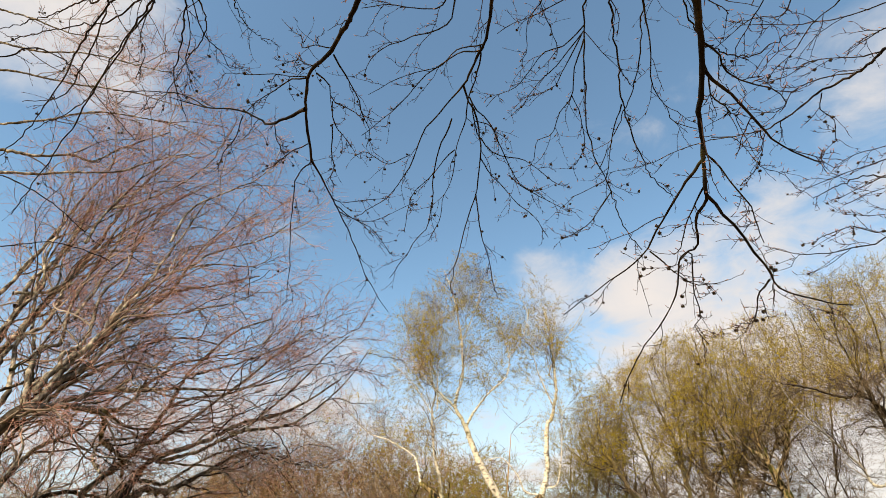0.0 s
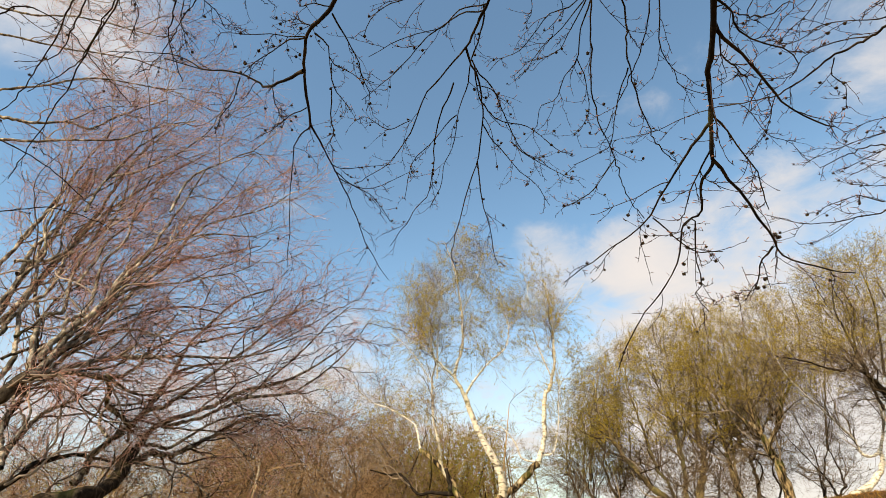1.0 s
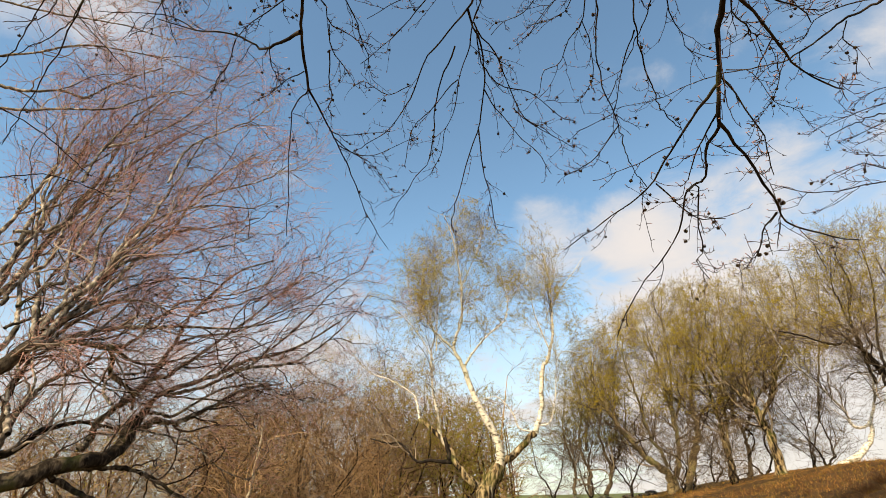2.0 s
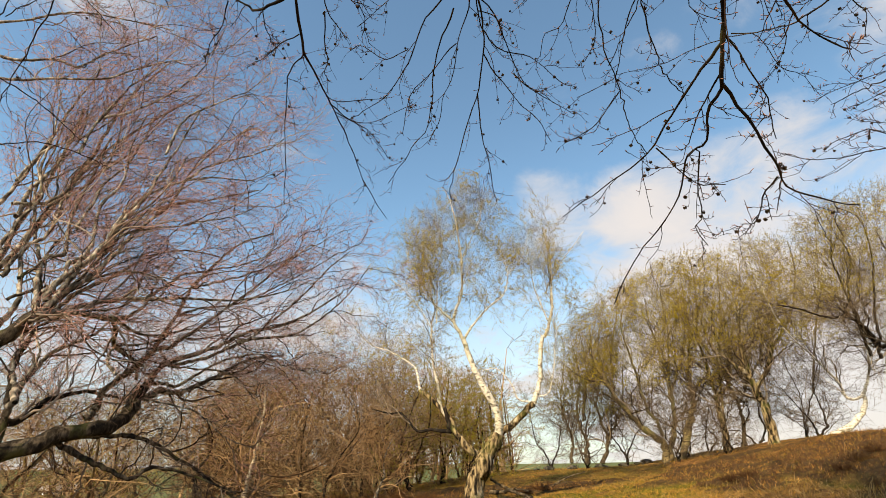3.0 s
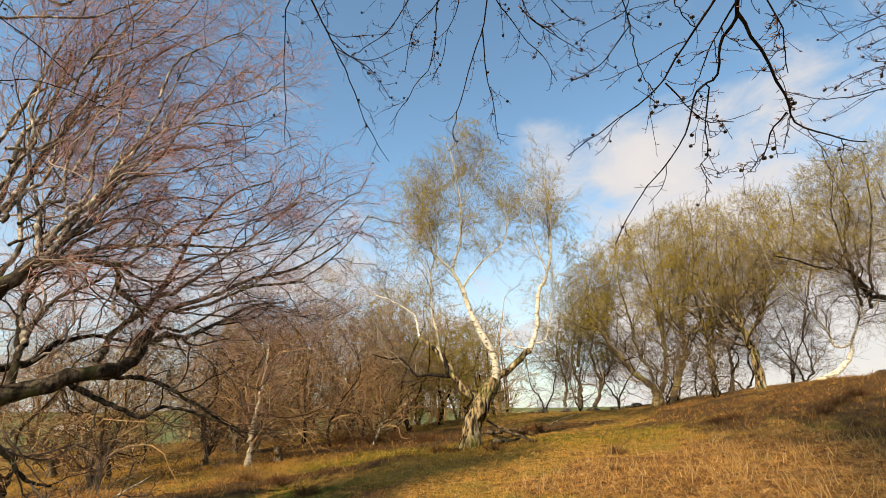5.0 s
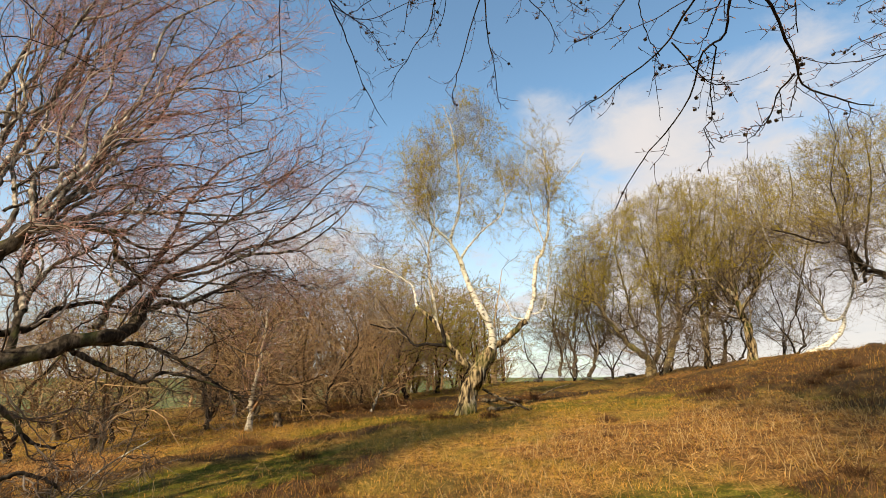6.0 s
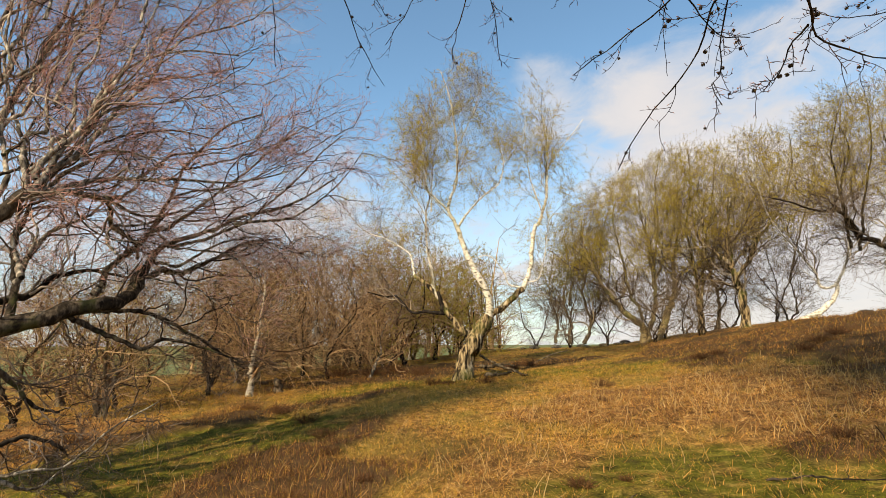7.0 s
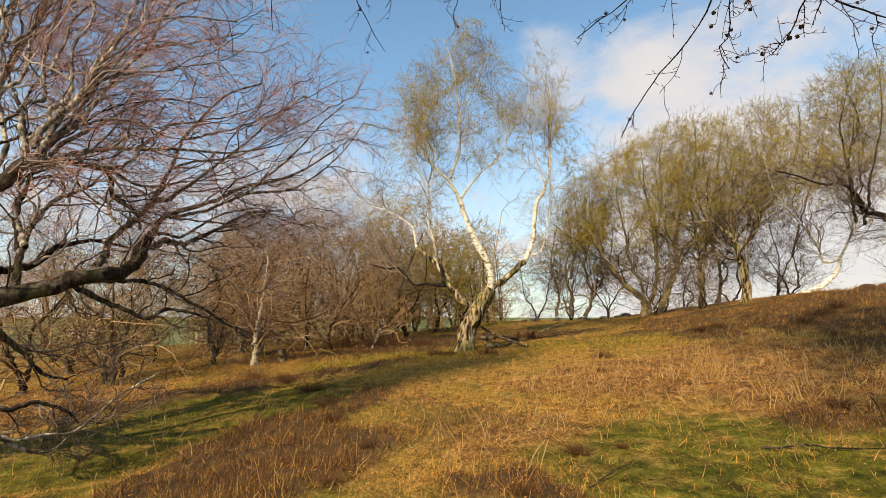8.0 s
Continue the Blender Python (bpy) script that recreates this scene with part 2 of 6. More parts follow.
def surface(x, y):
    """The land with its hummocks: cushions of heather and heaped bracken on the smooth form."""
    moss, bracken, heather = zones(x, y)
    near = smooth(60 - np.hypot(x, y), 0, 30)
    lumps = 0.030 * rolling(x, y, 0.55, 41) + 0.020 * rolling(x, y, 0.28, 42)
    return ground(x, y) + near * (lumps + heather * 0.09 * (1 + rolling(x, y, 0.5, 43)) + bracken * 0.05 * (1 + rolling(x, y, 0.35, 44)))


def blob(x, y, cx, cy, rx, ry, turn=0.0):
    c, s = math.cos(radians(turn)), math.sin(radians(turn))
    u, v = ((x - cx) * c + (y - cy) * s) / rx, (-(x - cx) * s + (y - cy) * c) / ry
    return smooth(1.25 - np.hypot(u, v), 0, 0.5)


def zones(x, y):
    """Weights of moss, bracken and heather over the plan; dry grass is the rest."""
    x, y = np.asarray(x, float), np.asarray(y, float)
    wob = 0.45 * rolling(x, y, 1.6, 21)
    xx, yy = x + wob, y + 0.9 * rolling(x, y, 2.2, 22)
    moss = np.maximum.reduce([blob(xx, yy, 3.0, 4.6, 2.4, 1.25, 6), blob(xx, yy, -4.4, 7.4, 3.8, 1.9, 50), blob(xx, yy, -3.2, 3.6, 2.4, 1.6, 30), blob(xx, yy, -2.6, 8.6, 2.0, 0.9, 40) * 0.8,
                              blob(xx, yy, -1.6, 14.0, 2.6, 1.2, 20), blob(xx, yy, 5.8, 14.8, 3.6, 2.0, -15) * 0.75, blob(xx, yy, 9.4, 10.8, 1.6, 1.2, 0) * 0.6])
    bracken = np.maximum.reduce([blob(xx, yy, 4.6, 8.9, 3.4, 2.6, 14), blob(xx, yy, 7.2, 8.7, 2.0, 1.1, 10), blob(xx, yy, 3.6, 6.2, 1.8, 0.4, 0) * 0.8, blob(xx, yy, 0.8, 5.4, 1.3, 1.0, 0) * 0.6,
                                 blob(xx, yy, -8.5, 9.5, 2.5, 2.0, 40), blob(xx, yy, 13.0, 20.0, 5.0, 2.5, 0) * 0.8])
    heather = np.maximum.reduce([blob(xx, yy, 10.2, 12.6, 2.7, 3.4, 20), blob(xx, yy, 9.6, 16.2, 4.2, 1.3, 5), blob(xx, yy, 6.9, 12.2, 0.8, 0.6, 0), blob(xx, yy, 12.4, 14.6, 2.2, 1.6, 0), blob(xx, yy, 7.2, 13.6, 0.9, 0.7, 0), blob(xx, yy, 7.9, 9.2, 0.9, 0.8, 0) * 0.8, blob(xx, yy, 4.5, 5.45, 0.95, 0.36, -8),
                                 blob(xx, yy, -1.6, 7.6, 0.45, 1.8, -18), blob(xx, yy, -1.7, 5.1, 1.1, 1.5, -20), blob(xx, yy, -2.2, 6.6, 0.6, 1.0, -20), blob(xx, yy, 0.4, 3.8, 0.7, 0.35, 0) * 0.9,
                                 blob(xx, yy, -3.4, 11.2, 3.4, 0.8, 42), blob(xx, yy, -2.0, 16.4, 3.4, 1.3, 8), blob(xx, yy, -2.2, 19.0, 5.0, 1.6, 8), blob(xx, yy, 2.6, 18.0, 3.6, 1.0, 5),
                                 blob(xx, yy, -6.6, 8.9, 0.8, 0.5, 40), blob(xx, yy, 10.5, 18.0, 4.0, 2.0, 5) * 0.8])
    fray = 0.6 * rolling(x, y, 0.9, 51) + 0.45 * rolling(x, y, 0.3, 52)
    moss, bracken, heather = (smooth(w + fray * k * (w > 0.01), 0.15, 0.9) for w, k in ((moss, 1.0), (bracken, 1.0), (heather, -1.0)))
    spots = smooth(rolling(x, y, 3.2, 31), 0.12, 0.5)
    bracken = np.maximum(bracken, 0.6 * spots * (1 - moss))
    heather = np.maximum(heather, 0.5 * smooth(rolling(x, y, 2.4, 37), 0.25, 0.55) * (1 - moss))
    return moss * (1 - 0.7 * heather), bracken * (1 - 0.8 * moss) * (1 - heather), heather


def mesh_from(name, verts, counts, corners, material, smooth_faces=True):
    """A mesh out of arrays: places, corners per face, and the corners of all faces in turn."""
    me = bpy.data.meshes.new(name)
    verts, counts, corners = np.asarray(verts, np.float32).reshape(-1, 3), np.asarray(counts, np.int32), np.asarray(corners, np.int32).ravel()
    me.vertices.add(len(verts))
    me.vertices.foreach_set("co", verts.ravel())
    me.loops.add(len(corners))
    me.loops.foreach_set("vertex_index", corners)
    me.polygons.add(len(counts))
    me.polygons.foreach_set("loop_start", np.r_[0, np.cumsum(counts)[:-1]].astype(np.int32))
    if smooth_faces:
        me.polygons.foreach_set("use_smooth", np.ones(len(counts), bool))
    me.update(calc_edges=True)
    me.materials.append(material)
    return me


def unit(v):
    return v / np.maximum(np.linalg.norm(v, axis=-1, keepdims=True), 1e-9)


def tubes(P, R, sides):
    """Round stems along many lines at once: P is (stems, points, 3), R their radii."""
    n, k, _ = P.shape
    T = unit(np.gradient(P, axis=1)) if k > 2 else np.repeat(unit(P[:, 1:] - P[:, :1]), 2, 1)
    ref = np.cross(unit(P[:, -1] - P[:, 0]), np.array([0.31, 0.57, 0.13]) + 0 * P[:, 0])
    U = unit(ref)[:, None] - T * (T * unit(ref)[:, None]).sum(-1, keepdims=True)
    U = unit(U)
    V = np.cross(T, U)
    a = np.arange(sides) * 2 * np.pi / sides
    ring = U[:, :, None] * np.cos(a)[:, None] + V[:, :, None] * np.sin(a)[:, None]
    verts = P[:, :, None] + ring * R[:, :, None, None]
    idx = np.arange(n * k * sides).reshape(n, k, sides)
    nxt = np.roll(idx, -1, 2)
    quads = np.stack([idx[:, :-1], nxt[:, :-1], nxt[:, 1:], idx[:, 1:]], -1).reshape(-1, 4)
    return verts.reshape(-1, 3), quads


def spline(points, count):
    """A smooth line through a few guide places."""
    p = np.array(points, float)
    p = np.vstack([2 * p[0] - p[1], p, 2 * p[-1] - p[-2]])
    t = np.linspace(0, len(p) - 3 - 1e-6, count)
    i = np.floor(t).astype(int)
    u = (t - i)[:, None]
    a, b, c, d = p[i], p[i + 1], p[i + 2], p[i + 3]
    return 0.5 * (2 * b + (c - a) * u + (2 * a - 5 * b + 4 * c - d) * u ** 2 + (3 * b - a - 3 * c + d) * u ** 3)


def offshoots(rng, P, R, each, length, spread=45, rise=0.0, wander=0.25, start=0.25, points=5, taper=0.25, share=0.55, least=0.0015, fade=0.6, side=0.0):
    """New stems out of many parent stems: each parent bears some, from a part of its length on."""
    n, k, _ = P.shape
    each = int(each)
    pull = np.array(rise if isinstance(rise, tuple) else (0, 0, rise), float)
    start = np.broadcast_to(np.asarray(start, float).reshape(-1, 1), (n, 1))
    f = start + (1 - start) * (np.arange(each) + rng.random((n, each))) / each
    x = f * (k - 1)
    i = np.minimum(x.astype(int), k - 2)
    u = (x - i)[..., None]
    rows = np.arange(n)[:, None]
    at = P[rows, i] * (1 - u) + P[rows, i + 1] * u
    rad = R[rows, i] * (1 - u[..., 0]) + R[rows, i + 1] * u[..., 0]
    T = unit(P[rows, i + 1] - P[rows, i])
    rand = unit(rng.normal(size=(n, each, 3)) * np.array([1, 1, 1 - side]))
    across = unit(rand - T * (rand * T).sum(-1, keepdims=True))
    ang = np.radians(spread * (0.6 + 0.8 * rng.random((n, each, 1))))
    D = unit(T * np.cos(ang) + across * np.sin(ang))
    L = np.asarray(length).reshape(-1, 1) * (0.5 + rng.random((n, each))) * (1 - fade * f)
    at, D, L, rad = at.reshape(-1, 3), D.reshape(-1, 3), L.ravel(), rad.ravel()
    out = [at]
    for _ in range(points - 1):
        D = unit(D + wander * rng.normal(size=D.shape) + pull)
        out.append(out[-1] + D * (L / (points - 1))[:, None])
    Q = np.stack(out, 1)
    r0 = np.maximum(rad * share, least)
    S = np.maximum(r0[:, None] * np.linspace(1, taper, points), least * 0.7)
    return Q, S


def slim(R, most):
    """Stems scaled down to a greatest thickness, so that each still tapers to its tip."""
    return R * np.minimum(1, most / R[:, :1])


def leaves(rng, P, per_stem, size, tip=0.3):
    """Small folded leaves along many stems: each one a kite of two triangles."""
    n, k, _ = P.shape
    f = tip + (1 - tip) * rng.random((n, per_stem))
    x = f * (k - 1)
    i = np.minimum(x.astype(int), k - 2)
    u = (x - i)[..., None]
    rows = np.arange(n)[:, None]
    at = (P[rows, i] * (1 - u) + P[rows, i + 1] * u).reshape(-1, 3)
    m = len(at)
    a, b = unit(rng.normal(size=(m, 3))), unit(rng.normal(size=(m, 3)))
    b = unit(b - a * (a * b).sum(-1, keepdims=True))
    s = size * (0.6 + 0.8 * rng.random((m, 1)))
    at = at + 0.4 * size * rng.normal(size=(m, 3))
    v = np.stack([at, at + a * s * 0.5 + b * s * 0.38, at + a * s, at + a * s * 0.5 - b * s * 0.38], 1)
    return v.reshape(-1, 3), np.arange(4 * m).reshape(-1, 4)


def part(name, me, parent, label=""):
    ob = new(name, me)
    ob.parent = parent
    if label:
        ob["label"] = label
    return ob


class Tree:
    """A tree that is grown from a few guide limbs; its empty stands at the foot."""

    def __init__(self, name, foot, label, group="", category="tree", seed=1):
        self.foot = np.array(foot, float)
        self.top = tagged(new(name), label, category, group)
        self.top.location = foot
        self.rng = np.random.default_rng(seed)
        self.lines = []
        self.gnarl, self.zigzag, self.thinning = 1.0, 0.0, 0.8
        self.levels = []


def limb(tree, r0, r1, *guides, bark=None, sides=9, gnarl=0.0, name=""):
    """One thick stem of a tree through guide places, tapering from r0 to r1, with its knots and bends."""
    g = np.array(guides, float) - tree.foot
    gnarl = gnarl or tree.gnarl
    land = float(ground(*guides[0][:2])) - tree.foot[2]
    if r0 > 0.1 and abs(g[0][2] - land) < 0.9:
        g[0][2] = land - 0.15
    long = np.linalg.norm(np.diff(g, axis=0), axis=1).sum()
    k = int(np.clip(long / max(1.3 * r0, 0.03), 10, 60))
    p = spline(g, k)
    rad = r0 + (r1 - r0) * np.linspace(0, 1, k) ** (1.25 if r0 > 0.15 else tree.thinning)
    kink = tree.rng.normal(size=(k, 3)) * rad[:, None] * 0.22 * gnarl
    slow = tree.rng.normal(size=(max(4, k // 4), 3)) * 0.5 * gnarl
    slow = np.stack([np.interp(np.linspace(0, 1, k), np.linspace(0, 1, len(slow)), slow[:, c]) for c in range(3)], 1)
    kink = kink + slow * np.minimum(rad, 0.08)[:, None]
    if tree.zigzag and r0 < 0.012:
        knees = tree.rng.normal(size=(max(4, int(long / 0.045)), 3)) * tree.zigzag
        kink = kink + np.stack([np.interp(np.linspace(0, 1, k), np.linspace(0, 1, len(knees)), knees[:, c]) for c in range(3)], 1)
    kink[0] = kink[-1] = 0
    p = p + kink
    lumps = rad * (1 + 0.08 * gnarl * tree.rng.normal(size=k).clip(-1.6, 1.6))
    first = not tree.lines
    if first and abs(g[0][2]) < 0.6:
        lumps = lumps * (1 + 0.30 * np.exp(-np.clip(p[:, 2], 0, 9) / 0.22))
    sides = 22 if first and r0 > 0.15 else 14 if r0 > 0.1 else sides
    v, q = tubes(p[None], lumps[None], sides)
    if r0 > 0.1:
        # furrows that run along the stem and wander
        a = np.tile(np.arange(sides) * 2 * np.pi / sides, k)
        s = np.repeat(np.linspace(0, long, k), sides)
        axis = np.repeat(p, sides, 0)
        flute = rolling(np.cos(a) * 1.6 + s * 0.25, np.sin(a) * 1.6 + s * 0.5, 0.55, int(r0 * 100), 2)
        v = axis + (v - axis) * (1 + 0.15 * flute)[:, None]
    # ridges along the bark
    if r0 > 0.05:
        v = v + unit(tree.rng.normal(size=v.shape)) * 0.04 * min(r0, 0.2)
    cap = np.arange(len(v) - sides, len(v))
    me = mesh_from("limb", v, [4] * len(q) + [len(cap)], np.r_[q.ravel(), cap], bark or tree.bark)
    part(name or ("trunk" if first else "limb"), me, tree.top)
    tree.lines.append((p, rad, long))


def resample(lines, k):
    P = np.stack([np.stack([np.interp(np.linspace(0, 1, k), np.linspace(0, 1, len(p)), p[:, c]) for c in range(3)], -1) for p, _, _ in lines])
    R = np.stack([np.interp(np.linspace(0, 1, k), np.linspace(0, 1, len(p)), r) for p, r, _ in lines])
    return P, R


def crown(tree, stems, material, name="twigs", label=""):
    """Joins finished stems into one part of the crown."""
    vs, qs, base = [], [], 0
    for P, R, sides in stems:
        v, q = tubes(P, R, sides)
        vs.append(v)
        qs.append(q + base)
        base += len(v)
    v, q = np.vstack(vs), np.vstack(qs)
    return part(name, mesh_from(name, v, np.full(len(q), 4), q, material), tree.top, label)


def foliage(tree, P, per_stem, size, material, tip=0.2, name="leaves", label=""):
    v, q = leaves(tree.rng, P, per_stem, size, tip)
    return part(name, mesh_from(name, v, np.full(len(q), 4), q, material, False), tree.top, label)


# ---- the land ----
def make_ground():
    def axis(lo, hi, step, reach):
        core = list(np.arange(lo, hi + step / 2, step))
        s, out = step, []
        while (out[-1] if out else 0) < reach:
            s *= 1.16
            out.append((out[-1] if out else 0) + s)
        return np.array([lo - v for v in reversed(out)] + core + [hi + v for v in out])

    xs, ys = axis(-13, 17, 0.17, 4200), axis(0, 26, 0.17, 4200)
    X, Y = np.meshgrid(xs, ys)
    Z = surface(X, Y)
    moss, bracken, heather = zones(X, Y)
    near = smooth(60 - np.hypot(X, Y), 0, 30)
    h, w = X.shape
    idx = np.arange(h * w).reshape(h, w)
    q = np.stack([idx[:-1, :-1], idx[:-1, 1:], idx[1:, 1:], idx[1:, :-1]], -1).reshape(-1, 4)
    m = Mat("heath_ground", 0.95)
    fine, mid, wide = m.noise(38.0, 5.0), m.noise(6.0, 5.0), m.noise(0.9, 4.0)
    straw = m.ramp(m.mix(0.5, fine, mid), (0.40, (0.036, 0.018, 0.006)), (0.51, (0.20, 0.104, 0.028)), (0.65, (0.54, 0.30, 0.084)))
    straw = m.mix(m.ramp(wide, (0.40, (0, 0, 0)), (0.60, (0.55, 0.55, 0.55))), straw, m.ramp(fine, (0.3, (0.06, 0.052, 0.009)), (0.7, (0.23, 0.19, 0.035))))
    mossy = m.ramp(m.mix(0.6, fine, mid), (0.34, (0.018, 0.018, 0.004)), (0.52, (0.092, 0.084, 0.010)), (0.68, (0.23, 0.185, 0.036)))
    rust = m.ramp(m.mix(0.5, fine, mid), (0.36, (0.03, 0.014, 0.006)), (0.52, (0.16, 0.078, 0.027)), (0.67, (0.44, 0.25, 0.09)))
    brown = m.ramp(m.mix(0.5, fine, mid), (0.30, (0.022, 0.014, 0.008)), (0.55, (0.075, 0.044, 0.02)), (0.72, (0.18, 0.115, 0.045)))
    bare = m.noise(2.3, 5.0)
    mossy = m.mix(m.ramp(bare, (0.50, (0, 0, 0)), (0.62, (0.8, 0.8, 0.8))), mossy, straw)
    mossy = m.mix(m.ramp(bare, (0.32, (0.7, 0.7, 0.7)), (0.42, (0, 0, 0))), mossy, (0.045, 0.035, 0.012))
    c = m.mix(m.attr("moss"), straw, mossy)
    c = m.mix(m.attr("bracken"), c, rust)
    c = m.mix(m.attr("heather"), c, brown)
    field = m.mix(m.noise(0.012, 2.0), (0.085, 0.115, 0.04), (0.15, 0.16, 0.07))
    c = m.mix(m.attr("pasture"), c, field)
    me = mesh_from("ground", np.stack([X, Y, Z], -1), np.full(len(q), 4), q, m.done(c, m.mix(0.5, fine, mid), 0.8, 0.04))
    pasture = smooth(np.hypot(X, Y), 60, 90)
    for name, values in (("moss", moss), ("bracken", bracken), ("heather", heather), ("pasture", pasture)):
        me.attributes.new(name, "FLOAT", "POINT").data.foreach_set("value", np.clip(values * (1 if name == "pasture" else near), 0, 1).astype(np.float32).ravel())
    tagged(new("ground", me), "heath slope of dry grass, moss and dead bracken", "ground", kind="structure")


make_ground()


def on_land(x, y, lift=0.0):
    return (x, y, float(ground(x, y)) + lift)


# ---- the old forked birch ----
birch = Tree("birch_tree", on_land(0.6, 15.1), "old forked silver birch with pale limbs and small yellow-green leaves", category="birch", seed=4)
birch.bark, birch.gnarl = WHITE_BARK, 0.7
limb(birch, 0.27, 0.19, (0.59, 15.1, 0.43), (0.72, 15.1, 1.1), (0.84, 15.1, 1.5), (1.07, 15.1, 1.86), (1.42, 15.1, 2.43), bark=BASE_BARK)
limb(birch, 0.12, 0.0723, (1.42, 15.1, 2.39), (1.48, 15, 2.77), (1.26, 14.9, 3.33), (0.91, 14.8, 4.03), (0.62, 14.7, 4.73), (0.5, 14.6, 5.12))
limb(birch, 0.06, 0.0127, (0.5, 14.6, 5.12), (0.26, 14.56, 5.61), (0.31, 14.51, 6.02), (0.5, 14.47, 6.61), (0.5, 14.43, 7.59), (0.44, 14.39, 8.45), (0.28, 14.34, 9.33), (0.02, 14.3, 10.15))
limb(birch, 0.04, 0.0102, (0.26, 14.6, 5.62), (-0.22, 14.5, 6.07), (-0.45, 14.4, 6.46), (-0.46, 14.3, 7.21), (-0.72, 14.2, 8.07))
limb(birch, 0.04, 0.0102, (0.51, 14.6, 5.09), (0.8, 14.68, 5.57), (1.28, 14.76, 6.09), (1.84, 14.84, 6.61), (1.99, 14.92, 7.42), (1.74, 15, 8.43))
limb(birch, 0.12, 0.051, (1.1, 15.1, 1.67), (0.66, 15.26, 1.98), (0.23, 15.42, 2.45), (0.04, 15.58, 2.9), (-0.4, 15.74, 3.44), (-0.87, 15.9, 3.82), bark=BASE_BARK)
limb(birch, 0.04, 0.0102, (-0.87, 15.9, 3.82), (-1.01, 16, 4.49), (-1.73, 16.1, 5.02), (-2.53, 16.2, 5.37), (-3.15, 16.3, 5.99))
limb(birch, 0.064, 0.0119, (-0.22, 15.8, 3.3), (-0.29, 15.72, 3.92), (-0.44, 15.64, 4.79), (-0.48, 15.56, 5.81), (-0.37, 15.48, 6.41), (-0.81, 15.4, 7.26))
limb(birch, 0.064, 0.017, (0.11, 15.5, 2.57), (-0.43, 15.68, 2.62), (-0.91, 15.86, 2.61), (-1.44, 16.04, 3.14), (-1.83, 16.22, 3.16), (-2.44, 16.4, 3.33), bark=DARK_BARK)
limb(birch, 0.112, 0.085, (1.35, 15.1, 2.32), (1.74, 15.02, 2.6), (2.1, 14.93, 2.85), (2.5, 14.85, 3.25), bark=BASE_BARK)
limb(birch, 0.08, 0.0553, (2.5, 14.85, 3.25), (2.73, 14.77, 3.9), (2.8, 14.68, 4.72), (2.97, 14.6, 5.19))
limb(birch, 0.056, 0.0119, (2.97, 14.6, 5.19), (3.22, 14.55, 5.91), (3.28, 14.5, 6.62), (3.33, 14.45, 7.47), (3.2, 14.4, 8.71))
limb(birch, 0.024, 0.0068, (3.1, 14.5, 5.59), (2.76, 14.4, 6.53), (2.67, 14.3, 7.17), (2.59, 14.2, 8.07))
limb(birch, 0.024, 0.006, (2.64, 14.8, 3.47), (2.92, 14.68, 3.53), (3.1, 14.56, 4.11), (3.35, 14.44, 5.38), (4.02, 14.32, 5.42), (4.92, 14.2, 5.73))
limb(birch, 0.08, 0.051, (0.07, 15.5, 2.63), (0.02, 15.52, 2.81), (-0, 15.53, 3.02), (-0.09, 15.55, 3.24), bark=DARK_BARK)
limb(birch, 0.056, 0.0127, (0.92, 15.05, 1.6), (0.96, 15.03, 1.94), (1, 15.02, 2.29), (0.98, 15, 2.58), bark=BASE_BARK)
limb(birch, 0.032, 0.0102, (2.51, 14.9, 3.26), (2.08, 14.85, 3.39), (1.87, 14.8, 3.82), (1.48, 14.75, 4.25), (1.04, 14.7, 4.18))
limb(birch, 0.024, 0.0085, (-0.30, 14.60, 5.61), (-0.27, 14.55, 6.36), (-0.23, 14.50, 7.27), (-0.11, 14.45, 8.20), (-0.34, 14.40, 8.95))
limb(birch, 0.0176, 0.0068, (0.23, 14.60, 5.47), (-0.16, 14.55, 5.91), (-0.64, 14.50, 6.53), (-1.08, 14.45, 7.25), (-1.23, 14.40, 7.99))
limb(birch, 0.0176, 0.0068, (0.43, 14.60, 7.50), (0.88, 14.53, 8.43), (1.16, 14.47, 9.18), (1.29, 14.40, 9.74))
limb(birch, 0.0192, 0.0068, (3.16, 14.60, 6.70), (3.63, 14.53, 7.46), (4.09, 14.47, 8.01), (4.50, 14.40, 8.55))
limb(birch, 0.016, 0.0068, (-0.37, 14.60, 5.29), (-0.81, 14.53, 6.08), (-1.34, 14.47, 6.70), (-1.77, 14.40, 7.05))
limb(birch, 0.016, 0.0059, (1.93, 14.60, 7.12), (2.39, 14.53, 7.66), (2.67, 14.47, 8.39), (2.59, 14.40, 8.95))


# heights of the rounded crowns along the row, x and z
BIRCH_TOPS = ((-2.5, -1.6, -0.7, 0.4, 1.5, 2.2, 3.1, 4.0, 4.8), (7.5, 8.7, 9.6, 10.7, 10.2, 9.3, 9.3, 8.9, 8.0))
GROVE_TOPS = ((4.7, 5.8, 7.4, 8.8, 10.8, 12.7, 14.9, 16.9, 18.5, 20.0, 21.9), (7.1, 8.1, 9.0, 10.0, 11.1, 10.9, 11.3, 12.1, 12.9, 13.6, 14.0))


def under_top(tree, P, tops):
    """Which stems end below the rounded, uneven top of the crowns."""
    tip = P[:, -1] + tree.foot
    return tip[:, 2] < np.interp(tip[:, 0], *tops) + 0.25 * rolling(tip[:, 0], tip[:, 1], 0.7, 15)


